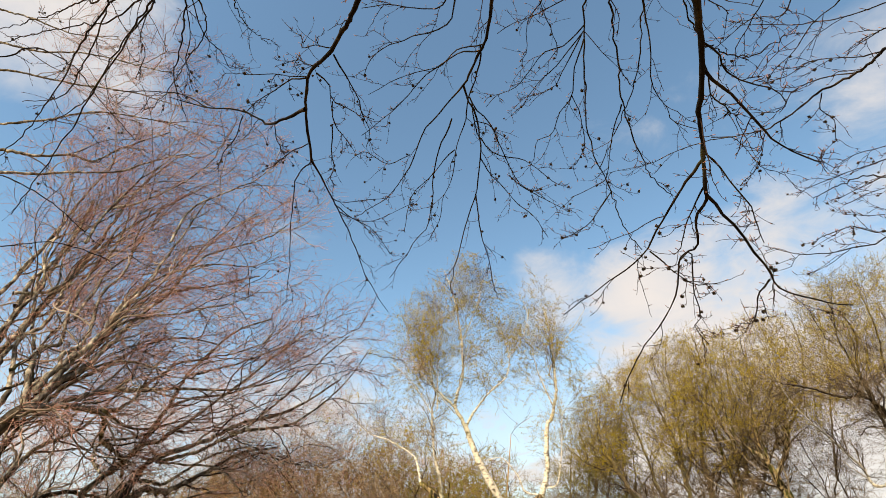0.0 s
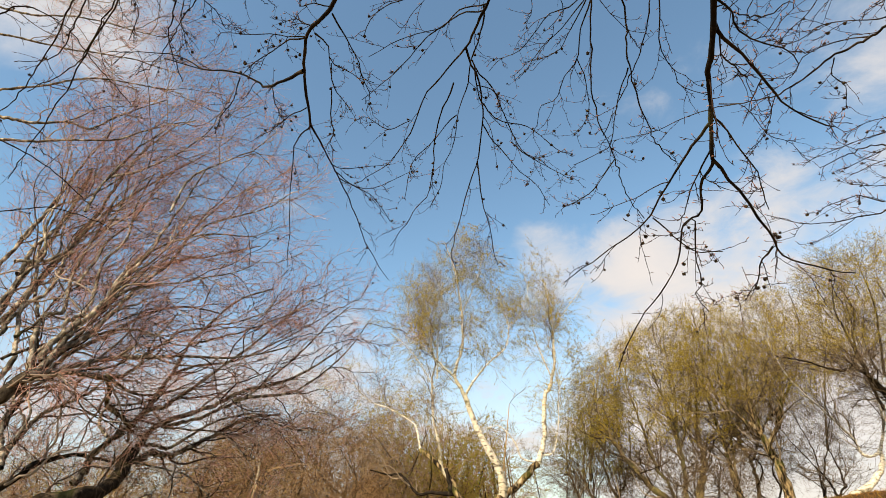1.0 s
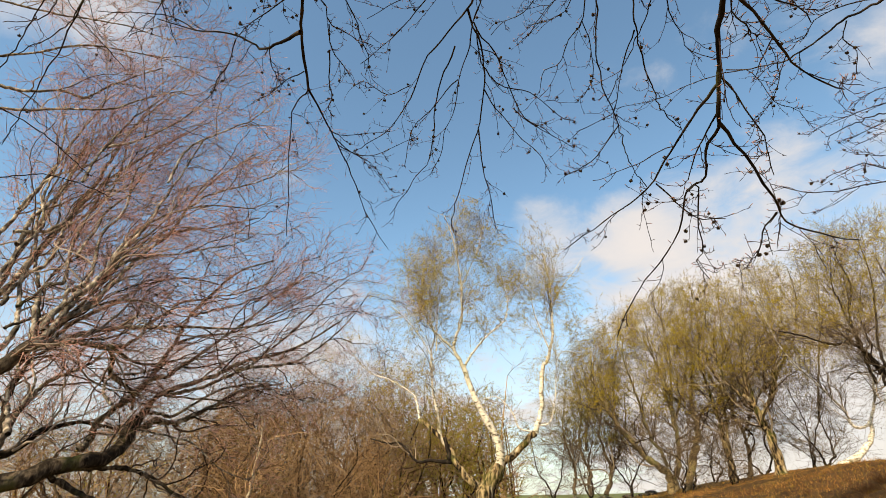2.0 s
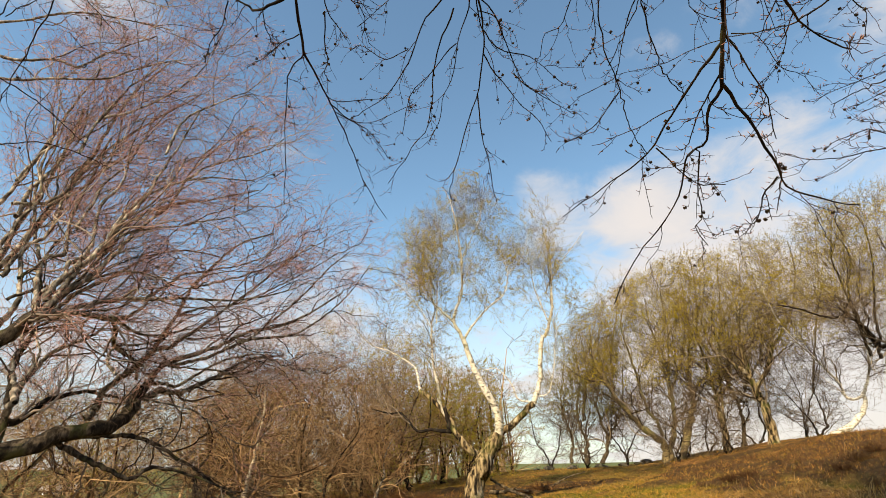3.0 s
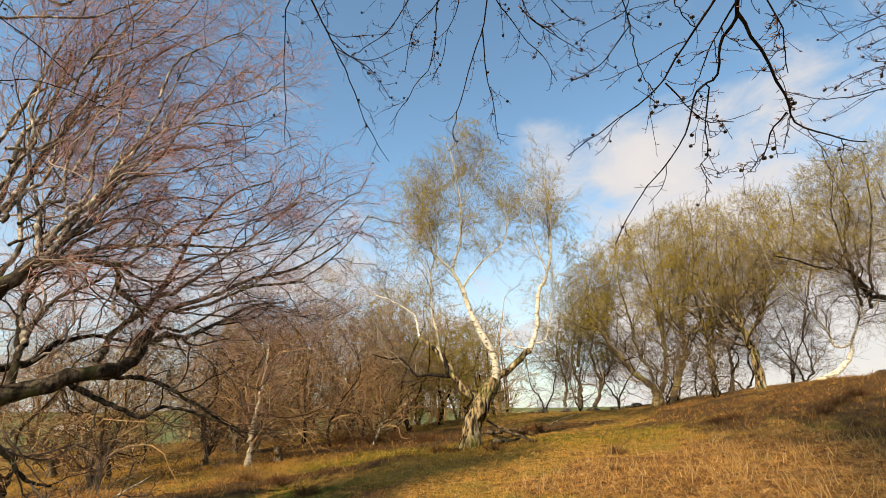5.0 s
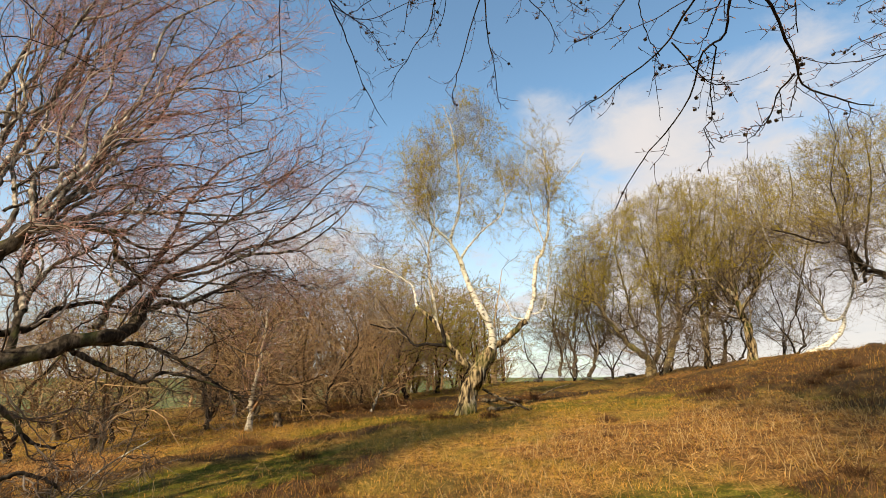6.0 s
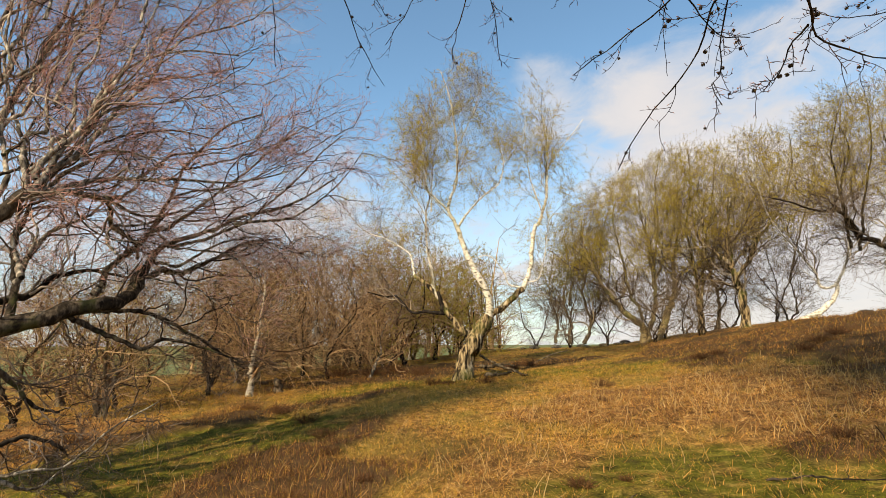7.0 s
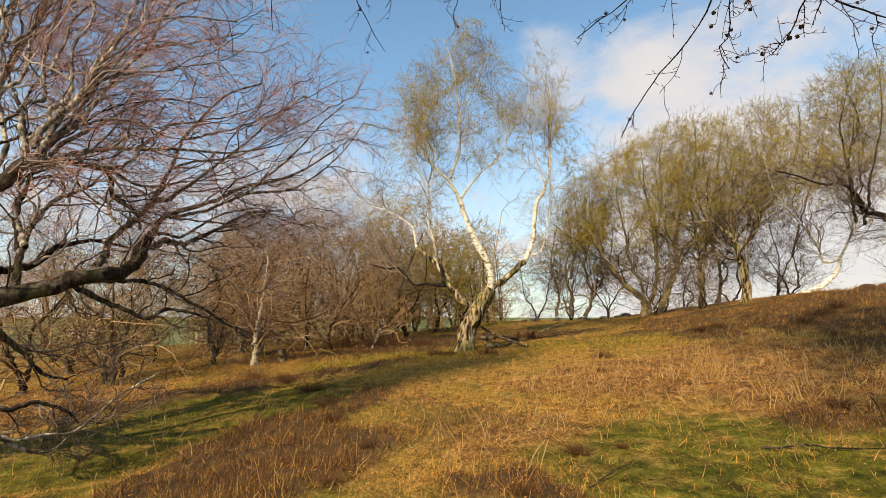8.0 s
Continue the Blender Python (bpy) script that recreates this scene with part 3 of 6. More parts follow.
def birch_crown(tree, n=(10, 8, 9), l=(1.5, 0.85, 0.5), leaf=(2, 0.03), leaf_from=0.0, rise=(0.10, 0.0, -0.10), thin=0.0022, skin=None, twig=None, start=0.3, skip=1, points=4, clean=0.5, gap=-0.05, branch=None, fade=0.40, tops=GROVE_TOPS):
    """Branches, sprays and drooping twigs on the limbs of a tree, with young leaves on the upper ones."""
    rng = tree.rng
    lines = [line for line in tree.lines[skip:] if line[2] > 2.3 and (line[1][0] < 0.1 or clean < 0.8)]
    P, R = resample(lines, 16)
    L = np.array([v for *_, v in lines])
    start = np.where(R[:, 0] > 0.1, clean, start)
    a, ar = offshoots(rng, P, R, n[0], np.minimum(0.6 * L, l[0]), 46, rise[0], 0.26, start, 10, 0.25, 0.42, thin * 2.6, fade)
    few = rng.random(len(a)) < np.clip(L / 3.2, 0.25, 1).repeat(n[0])   # short limbs bear fewer
    few &= under_top(tree, a, tops)
    a, ar = a[few], slim(ar[few], 0.035)
    b, br = offshoots(rng, a, ar, n[1], l[1], 44, rise[1], 0.24, 0.12, 6, 0.35, 0.5, thin * 1.5, 0.4)
    few = under_top(tree, b, tops)
    b, br = b[few], br[few]
    c, cr = offshoots(rng, b, br, n[2], l[2], 38, rise[2], 0.20, 0.15, points, 0.5, 0.6, thin, 0.3)
    few = under_top(tree, c, tops)
    c, cr = c[few], cr[few]
    crown(tree, [(a, ar, 5)], branch or PALE_BRANCH, "branchwork", "crooked thin branches")
    crown(tree, [(b, br, 3), (c, cr, 3)], twig or BIRCH_TWIG, "crown")
    if leaf[0]:
        high = c[(c[:, 0, 2] > leaf_from) & (rolling(c[:, 0, 0] * 1.0 + c[:, 0, 1] * 0.7, c[:, 0, 2], 0.9, 7) > gap)]
        foliage(tree, high, leaf[0], leaf[1], skin or BIRCH_LEAF, 0.15, "foliage")


birch_crown(birch, (12, 9, 10), (1.7, 0.9, 0.5), (9, 0.023), 3.8, thin=0.0019, twig=GREY_TWIG, start=0.3, gap=-0.3, clean=0.85, tops=BIRCH_TOPS)

# ---- the wide beech ----
beech = Tree("beech_tree", on_land(-7.6, 5.0), "wide bare beech with drooping grey limbs and reddish twigs", category="beech", seed=9)
beech.bark, beech.gnarl = GREY_BARK, 1.1
limb(beech, 0.42, 0.24, on_land(-7.6, 5.0, -0.1), (-7.5, 5.0, 0.9), (-7.1, 4.95, 1.8), (-6.9, 5.2, 3.0), (-7.2, 5.6, 4.6))
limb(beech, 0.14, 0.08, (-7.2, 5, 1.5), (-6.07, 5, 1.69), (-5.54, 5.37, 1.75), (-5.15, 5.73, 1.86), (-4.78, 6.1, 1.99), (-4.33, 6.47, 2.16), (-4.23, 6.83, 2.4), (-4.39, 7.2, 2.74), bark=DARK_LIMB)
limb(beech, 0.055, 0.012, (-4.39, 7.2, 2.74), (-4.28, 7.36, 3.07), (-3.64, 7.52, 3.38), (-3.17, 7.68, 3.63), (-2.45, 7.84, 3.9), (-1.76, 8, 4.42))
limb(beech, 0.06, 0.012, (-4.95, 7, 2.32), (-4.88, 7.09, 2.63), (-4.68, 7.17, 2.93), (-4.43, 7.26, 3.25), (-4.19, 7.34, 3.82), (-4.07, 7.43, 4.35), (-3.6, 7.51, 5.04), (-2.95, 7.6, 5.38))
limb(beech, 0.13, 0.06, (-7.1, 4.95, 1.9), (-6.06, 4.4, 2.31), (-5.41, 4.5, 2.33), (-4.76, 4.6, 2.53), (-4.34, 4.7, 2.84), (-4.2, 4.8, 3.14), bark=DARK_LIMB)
limb(beech, 0.04, 0.01, (-4.2, 4.8, 3.14), (-4.16, 5.12, 3.3), (-4.06, 5.44, 3.32), (-4.03, 5.76, 3.36), (-3.83, 6.08, 3.24), (-3.43, 6.4, 3.4))
limb(beech, 0.034, 0.009, (-4.2, 4.8, 3.14), (-4.22, 5.1, 3.58), (-4.21, 5.4, 4.12), (-4.23, 5.7, 4.78), (-4.08, 6, 5.31), (-3.58, 6.3, 5.69), (-2.97, 6.6, 5.81))
limb(beech, 0.04, 0.012, (-4.54, 5.2, 3.32), (-4.69, 5.3, 3.61), (-4.87, 5.4, 3.91), (-4.9, 5.5, 4.09), (-4.78, 5.6, 4.19), (-4.92, 5.7, 4.67), (-4.95, 5.8, 5.24), (-4.89, 5.9, 6.16))
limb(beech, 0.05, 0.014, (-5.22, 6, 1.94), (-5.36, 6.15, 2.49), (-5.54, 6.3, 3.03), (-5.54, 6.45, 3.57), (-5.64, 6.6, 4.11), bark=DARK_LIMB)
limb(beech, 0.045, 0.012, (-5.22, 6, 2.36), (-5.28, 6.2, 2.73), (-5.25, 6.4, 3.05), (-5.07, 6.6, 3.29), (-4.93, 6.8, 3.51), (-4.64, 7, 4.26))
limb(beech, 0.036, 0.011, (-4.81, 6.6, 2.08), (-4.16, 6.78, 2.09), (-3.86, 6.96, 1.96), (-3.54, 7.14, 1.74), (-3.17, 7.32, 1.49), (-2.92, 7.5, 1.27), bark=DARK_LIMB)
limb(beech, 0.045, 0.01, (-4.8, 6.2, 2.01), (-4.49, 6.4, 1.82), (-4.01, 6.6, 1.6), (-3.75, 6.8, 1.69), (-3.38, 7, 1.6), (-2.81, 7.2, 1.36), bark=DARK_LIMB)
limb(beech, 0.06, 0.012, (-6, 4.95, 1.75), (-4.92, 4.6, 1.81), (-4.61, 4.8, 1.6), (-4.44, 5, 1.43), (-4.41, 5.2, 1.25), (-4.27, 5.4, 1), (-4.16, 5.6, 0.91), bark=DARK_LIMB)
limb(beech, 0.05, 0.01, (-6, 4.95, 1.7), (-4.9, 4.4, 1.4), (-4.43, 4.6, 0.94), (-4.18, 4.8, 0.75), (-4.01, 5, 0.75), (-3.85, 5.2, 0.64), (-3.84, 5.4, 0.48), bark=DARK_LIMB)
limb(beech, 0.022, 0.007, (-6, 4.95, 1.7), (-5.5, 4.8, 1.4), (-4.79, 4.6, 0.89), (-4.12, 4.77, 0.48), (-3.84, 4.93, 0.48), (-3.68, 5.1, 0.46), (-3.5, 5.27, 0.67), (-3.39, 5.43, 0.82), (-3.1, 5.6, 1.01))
limb(beech, 0.025, 0.008, (-4.14, 4.8, 0.47), (-4.04, 5, 0.3), (-3.96, 5.2, 0.27), (-3.9, 5.4, 0.39))
limb(beech, 0.09, 0.02, (-7.2, 5.1, 1.9), (-8.13, 6.5, 2.27), (-7.33, 6.6, 3.22), (-6.76, 6.7, 4.06), (-6.67, 6.8, 5.22), (-6.48, 6.9, 6.37), (-6.44, 7, 7.6))
limb(beech, 0.06, 0.015, (-5.42, 6, 2.15), (-5.31, 6.35, 2.26), (-5.24, 6.7, 2.53), (-5.03, 7.05, 2.7), (-4.75, 7.4, 2.62), bark=DARK_LIMB)
limb(beech, 0.03, 0.009, (-4.65, 5.4, 3.35), (-4.52, 5.67, 3.86), (-4.45, 5.93, 4.42), (-4.43, 6.2, 4.98), (-4.08, 6.47, 5.34), (-3.59, 6.73, 5.58), (-3.06, 7, 5.88))
limb(beech, 0.035, 0.01, (-4.98, 5.8, 3.37), (-4.83, 6, 3.73), (-4.57, 6.2, 4.07), (-4.28, 6.4, 4.43), (-3.86, 6.6, 4.65), (-3.4, 6.8, 4.61))
limb(beech, 0.035, 0.01, (-4.15, 6.8, 3.14), (-3.88, 6.96, 3.35), (-3.57, 7.12, 3.69), (-3.16, 7.28, 4.14), (-2.72, 7.44, 4.66), (-2.25, 7.6, 5.16))
limb(beech, 0.03, 0.009, (-4.08, 7.2, 3.06), (-3.59, 7.4, 3.22), (-3.17, 7.6, 3.51), (-2.72, 7.8, 3.98), (-2.15, 8, 4.74), (-1.72, 8.2, 5.28))
limb(beech, 0.05, 0.012, (-7.33, 6.6, 3.22), (-6.2, 6, 3.8), (-5.9, 6.2, 4.66), (-5.79, 6.4, 5.51), (-5.49, 6.6, 6.43), (-5.02, 6.8, 7.14), (-4.42, 7, 7.9))
limb(beech, 0.04, 0.012, (-5.9, 6.2, 4.66), (-5.78, 6.45, 5.71), (-5.68, 6.7, 6.78), (-5.63, 6.95, 7.85), (-5.26, 7.2, 8.91))
limb(beech, 0.04, 0.012, (-7.33, 6.6, 3.22), (-6.44, 6, 4.56), (-6.28, 6.27, 5.93), (-6.26, 6.53, 7.2), (-6.19, 6.8, 8.4))
limb(beech, 0.06, 0.015, (-4.48, 7.3, 2.61), (-4.34, 7.56, 2.73), (-4.13, 7.82, 2.82), (-3.76, 8.08, 3.05), (-3.36, 8.34, 3.34), (-2.86, 8.6, 3.48))
limb(beech, 0.036, 0.011, (-4.30, 5.00, 3.36), (-4.27, 5.12, 3.70), (-4.18, 5.24, 3.97), (-4.11, 5.36, 4.22), (-4.09, 5.48, 4.54), (-4.01, 5.60, 4.84), (-3.96, 5.72, 5.19), (-4.00, 5.84, 5.51), (-3.97, 5.96, 5.85), (-3.92, 6.08, 6.30), (-3.85, 6.20, 6.86))
limb(beech, 0.034, 0.009, (-4.31, 5.10, 3.48), (-4.16, 5.27, 3.70), (-4.03, 5.43, 4.03), (-4.00, 5.60, 4.38), (-3.94, 5.77, 4.69), (-3.76, 5.93, 5.11), (-3.73, 6.10, 5.58), (-3.62, 6.27, 6.07), (-3.40, 6.43, 6.47), (-3.11, 6.60, 6.94))
limb(beech, 0.026, 0.009, (-4.25, 5.10, 3.69), (-4.31, 5.21, 3.91), (-4.16, 5.33, 4.05), (-4.14, 5.44, 4.39), (-4.07, 5.56, 4.66), (-3.86, 5.67, 4.93), (-3.73, 5.79, 5.39), (-3.69, 5.90, 5.81))
limb(beech, 0.042, 0.008, (-4.39, 5.00, 3.19), (-4.19, 5.26, 3.35), (-4.01, 5.51, 3.54), (-3.71, 5.77, 3.63), (-3.44, 6.03, 3.71), (-3.12, 6.29, 3.75), (-2.70, 6.54, 3.85), (-2.16, 6.80, 4.11))
limb(beech, 0.025, 0.007, (-3.86, 6.00, 3.71), (-3.72, 6.16, 3.92), (-3.64, 6.32, 4.14), (-3.42, 6.48, 4.26), (-3.02, 6.64, 4.40), (-2.61, 6.80, 4.64))
limb(beech, 0.04, 0.02, (-4.32, 5.30, 3.35), (-4.28, 5.64, 3.39), (-4.23, 5.98, 3.40), (-4.35, 6.32, 3.19), (-4.25, 6.66, 3.03), (-4.38, 7.00, 2.85))
limb(beech, 0.024, 0.01, (-4.10, 5.80, 3.35), (-3.91, 5.90, 3.49), (-3.84, 6.00, 3.71), (-3.81, 6.10, 4.01), (-3.68, 6.20, 4.38))
limb(beech, 0.022, 0.006, (-4.05, 7.40, 4.35), (-3.73, 7.55, 4.48), (-3.30, 7.70, 4.68), (-2.72, 7.85, 5.00), (-2.10, 8.00, 5.43))
limb(beech, 0.022, 0.006, (-4.23, 7.40, 3.84), (-3.90, 7.52, 4.04), (-3.42, 7.64, 4.12), (-2.93, 7.76, 4.41), (-2.33, 7.88, 4.80), (-1.89, 8.00, 5.17))
limb(beech, 0.026, 0.007, (-3.25, 7.50, 3.47), (-2.83, 7.66, 3.56), (-2.43, 7.82, 3.67), (-2.07, 7.98, 3.98), (-1.69, 8.14, 4.44), (-1.34, 8.30, 5.08))
limb(beech, 0.026, 0.007, (-4.30, 7.30, 2.82), (-4.01, 7.48, 2.83), (-3.82, 7.67, 3.03), (-3.52, 7.85, 3.26), (-3.09, 8.03, 3.38), (-2.71, 8.22, 3.22), (-2.27, 8.40, 3.14))
limb(beech, 0.032, 0.01, (-5.48, 5.50, 4.67), (-5.56, 5.64, 5.14), (-5.55, 5.78, 5.43), (-5.55, 5.92, 5.83), (-5.60, 6.06, 6.28), (-5.74, 6.20, 6.96))
limb(beech, 0.025, 0.008, (-5.59, 5.50, 4.86), (-5.28, 5.65, 4.95), (-5.16, 5.80, 5.24), (-5.12, 5.95, 5.52), (-4.97, 6.10, 5.77), (-4.74, 6.25, 6.24), (-4.59, 6.40, 6.83))
limb(beech, 0.018, 0.006, (-3.61, 5.90, 5.45), (-3.46, 6.08, 5.75), (-3.09, 6.25, 6.01), (-2.77, 6.42, 6.27), (-2.52, 6.60, 6.69))
limb(beech, 0.016, 0.005, (-4.21, 5.50, 4.29), (-3.92, 5.68, 4.54), (-3.53, 5.86, 4.68), (-3.20, 6.04, 4.85), (-2.91, 6.22, 5.04), (-2.69, 6.40, 5.33))
limb(beech, 0.016, 0.006, (-4.26, 5.40, 3.76), (-3.95, 5.55, 3.90), (-3.63, 5.70, 3.90), (-3.42, 5.85, 3.80), (-3.14, 6.00, 3.82))
limb(beech, 0.02, 0.007, (-4.58, 5.40, 4.43), (-4.59, 5.56, 4.85), (-4.63, 5.72, 5.27), (-4.50, 5.88, 5.71), (-4.49, 6.04, 6.27), (-4.55, 6.20, 6.86))
limb(beech, 0.03, 0.012, (-4.46, 5.20, 2.33), (-4.83, 5.50, 2.63), (-5.13, 5.80, 3.06), (-5.33, 6.10, 3.40), (-5.46, 6.40, 3.81))
limb(beech, 0.02, 0.006, (-4.10, 6.20, 2.71), (-4.42, 6.37, 2.97), (-4.45, 6.53, 3.20), (-4.14, 6.70, 3.28), (-3.85, 6.87, 3.49), (-3.45, 7.03, 3.58), (-3.02, 7.20, 3.67))
limb(beech, 0.018, 0.006, (-5.12, 6.00, 2.72), (-5.17, 6.16, 3.04), (-5.43, 6.32, 3.38), (-5.27, 6.48, 3.47), (-4.98, 6.64, 3.39), (-4.74, 6.80, 3.18))
limb(beech, 0.016, 0.005, (-4.17, 5.50, 3.35), (-4.34, 5.67, 3.20), (-4.30, 5.85, 3.04), (-4.12, 6.03, 2.93), (-3.87, 6.20, 2.90))
limb(beech, 0.016, 0.005, (-3.95, 7.00, 3.02), (-3.64, 7.20, 3.01), (-3.21, 7.40, 2.96), (-2.91, 7.60, 2.64), (-2.78, 7.80, 2.31))
limb(beech, 0.014, 0.005, (-4.08, 6.80, 2.54), (-3.78, 6.95, 2.48), (-3.44, 7.10, 2.37), (-3.15, 7.25, 2.10), (-2.78, 7.40, 1.94))
limb(beech, 0.03, 0.008, (-6.74, 5.00, 7.09), (-6.47, 5.10, 7.06), (-6.03, 5.20, 7.03), (-5.53, 5.30, 7.10), (-5.28, 5.40, 7.07), (-4.98, 5.50, 7.43), (-4.43, 5.60, 7.85))
limb(beech, 0.024, 0.007, (-6.72, 5.20, 6.72), (-6.00, 5.32, 6.77), (-5.37, 5.44, 6.88), (-4.92, 5.56, 7.00), (-4.42, 5.68, 7.36), (-3.99, 5.80, 7.58))
limb(beech, 0.02, 0.007, (-4.85, 5.40, 5.55), (-4.90, 5.60, 6.24), (-4.81, 5.80, 6.94), (-4.63, 6.00, 7.54), (-4.43, 6.20, 8.26))
limb(beech, 0.022, 0.007, (-7.83, 5.00, 8.95), (-7.04, 5.20, 8.96), (-6.18, 5.40, 8.88), (-5.31, 5.60, 8.86), (-4.56, 5.80, 8.69))
limb(beech, 0.022, 0.007, (-8.32, 5.00, 9.92), (-7.05, 5.15, 9.50), (-6.28, 5.30, 9.60), (-5.41, 5.45, 9.44), (-4.75, 5.60, 9.37))
limb(beech, 0.022, 0.007, (-7.09, 5.00, 7.45), (-6.34, 5.20, 7.76), (-5.63, 5.40, 8.15), (-4.91, 5.60, 8.20), (-4.33, 5.80, 8.19))
limb(beech, 0.02, 0.007, (-8.81, 5.00, 10.91), (-7.67, 5.20, 10.63), (-6.84, 5.40, 10.36), (-6.16, 5.60, 10.54))
limb(beech, 0.018, 0.006, (-3.82, 5.60, 5.65), (-3.78, 5.80, 6.40), (-3.45, 6.00, 6.88), (-3.13, 6.20, 7.28), (-2.90, 6.40, 7.84))
limb(beech, 0.018, 0.006, (-4.83, 5.60, 6.29), (-4.53, 5.80, 6.59), (-4.15, 6.00, 7.15), (-3.93, 6.20, 7.83), (-3.89, 6.40, 8.73))
limb(beech, 0.034, 0.009, (-5.06, 5.30, 3.10), (-4.99, 5.42, 3.54), (-5.26, 5.53, 4.09), (-5.37, 5.65, 4.67), (-5.62, 5.77, 5.30), (-5.66, 5.88, 5.97), (-5.78, 6.00, 6.79))
limb(beech, 0.03, 0.008, (-5.29, 5.40, 3.82), (-5.26, 5.53, 4.23), (-5.11, 5.67, 4.56), (-5.20, 5.80, 5.07), (-4.96, 5.93, 5.49), (-4.92, 6.07, 6.11), (-5.05, 6.20, 6.86))
limb(beech, 0.028, 0.008, (-5.33, 5.30, 4.12), (-5.37, 5.44, 4.56), (-5.33, 5.58, 4.94), (-5.60, 5.72, 5.60), (-5.74, 5.86, 6.31), (-6.01, 6.00, 7.17))
limb(beech, 0.03, 0.008, (-4.55, 5.20, 3.53), (-4.39, 5.33, 3.86), (-4.37, 5.47, 4.35), (-4.48, 5.60, 4.88), (-4.39, 5.73, 5.36), (-4.53, 5.87, 5.96), (-4.53, 6.00, 6.69))
limb(beech, 0.022, 0.007, (-5.08, 5.60, 4.12), (-5.40, 5.74, 4.64), (-5.40, 5.88, 5.20), (-5.62, 6.02, 5.81), (-5.57, 6.16, 6.45), (-5.78, 6.30, 7.34))
limb(beech, 0.02, 0.007, (-5.76, 5.60, 5.27), (-5.67, 5.77, 5.89), (-5.40, 5.95, 6.20), (-5.14, 6.12, 6.71), (-5.04, 6.30, 7.44))
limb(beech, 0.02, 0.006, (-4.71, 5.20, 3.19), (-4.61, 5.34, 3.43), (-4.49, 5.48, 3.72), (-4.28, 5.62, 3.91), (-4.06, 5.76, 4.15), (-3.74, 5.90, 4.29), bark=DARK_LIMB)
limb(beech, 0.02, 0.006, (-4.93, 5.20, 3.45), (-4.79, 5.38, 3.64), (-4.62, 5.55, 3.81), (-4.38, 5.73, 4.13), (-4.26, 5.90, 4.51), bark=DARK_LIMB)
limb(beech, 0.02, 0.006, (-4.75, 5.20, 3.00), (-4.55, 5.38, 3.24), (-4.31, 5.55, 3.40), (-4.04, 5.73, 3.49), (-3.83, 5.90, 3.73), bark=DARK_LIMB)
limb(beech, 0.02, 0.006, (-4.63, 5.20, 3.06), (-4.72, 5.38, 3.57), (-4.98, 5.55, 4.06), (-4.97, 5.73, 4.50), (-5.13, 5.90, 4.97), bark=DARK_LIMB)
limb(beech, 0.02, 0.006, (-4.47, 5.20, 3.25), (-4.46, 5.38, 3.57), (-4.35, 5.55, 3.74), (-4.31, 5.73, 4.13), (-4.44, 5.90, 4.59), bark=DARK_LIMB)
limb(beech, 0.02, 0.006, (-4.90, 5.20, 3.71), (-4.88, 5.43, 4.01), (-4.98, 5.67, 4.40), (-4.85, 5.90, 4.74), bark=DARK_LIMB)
# limbs reaching back out of view, added to cast shade on the left moss
limb(beech, 0.09, 0.012, (-7.2, 5.3, 3.2), (-7.6, 4.2, 4.0), (-8.2, 2.8, 4.9), (-8.8, 1.4, 5.6))
limb(beech, 0.08, 0.012, (-7.2, 5.3, 2.6), (-7.3, 3.6, 3.4), (-7.4, 2.0, 4.2), (-7.3, 0.4, 4.7))
limb(beech, 0.08, 0.012, (-7.2, 5.3, 3.6), (-8.0, 4.0, 4.8), (-9.2, 2.8, 5.9), (-10.2, 1.8, 6.8))
limb(beech, 0.07, 0.012, (-7.2, 5.3, 3.8), (-7.4, 4.0, 5.0), (-7.2, 2.6, 6.0), (-6.8, 1.2, 6.6))
limb(beech, 0.07, 0.012, (-7.2, 5.3, 2.3), (-7.8, 3.4, 2.9), (-8.4, 2.0, 3.5), (-8.9, 0.8, 4.0))


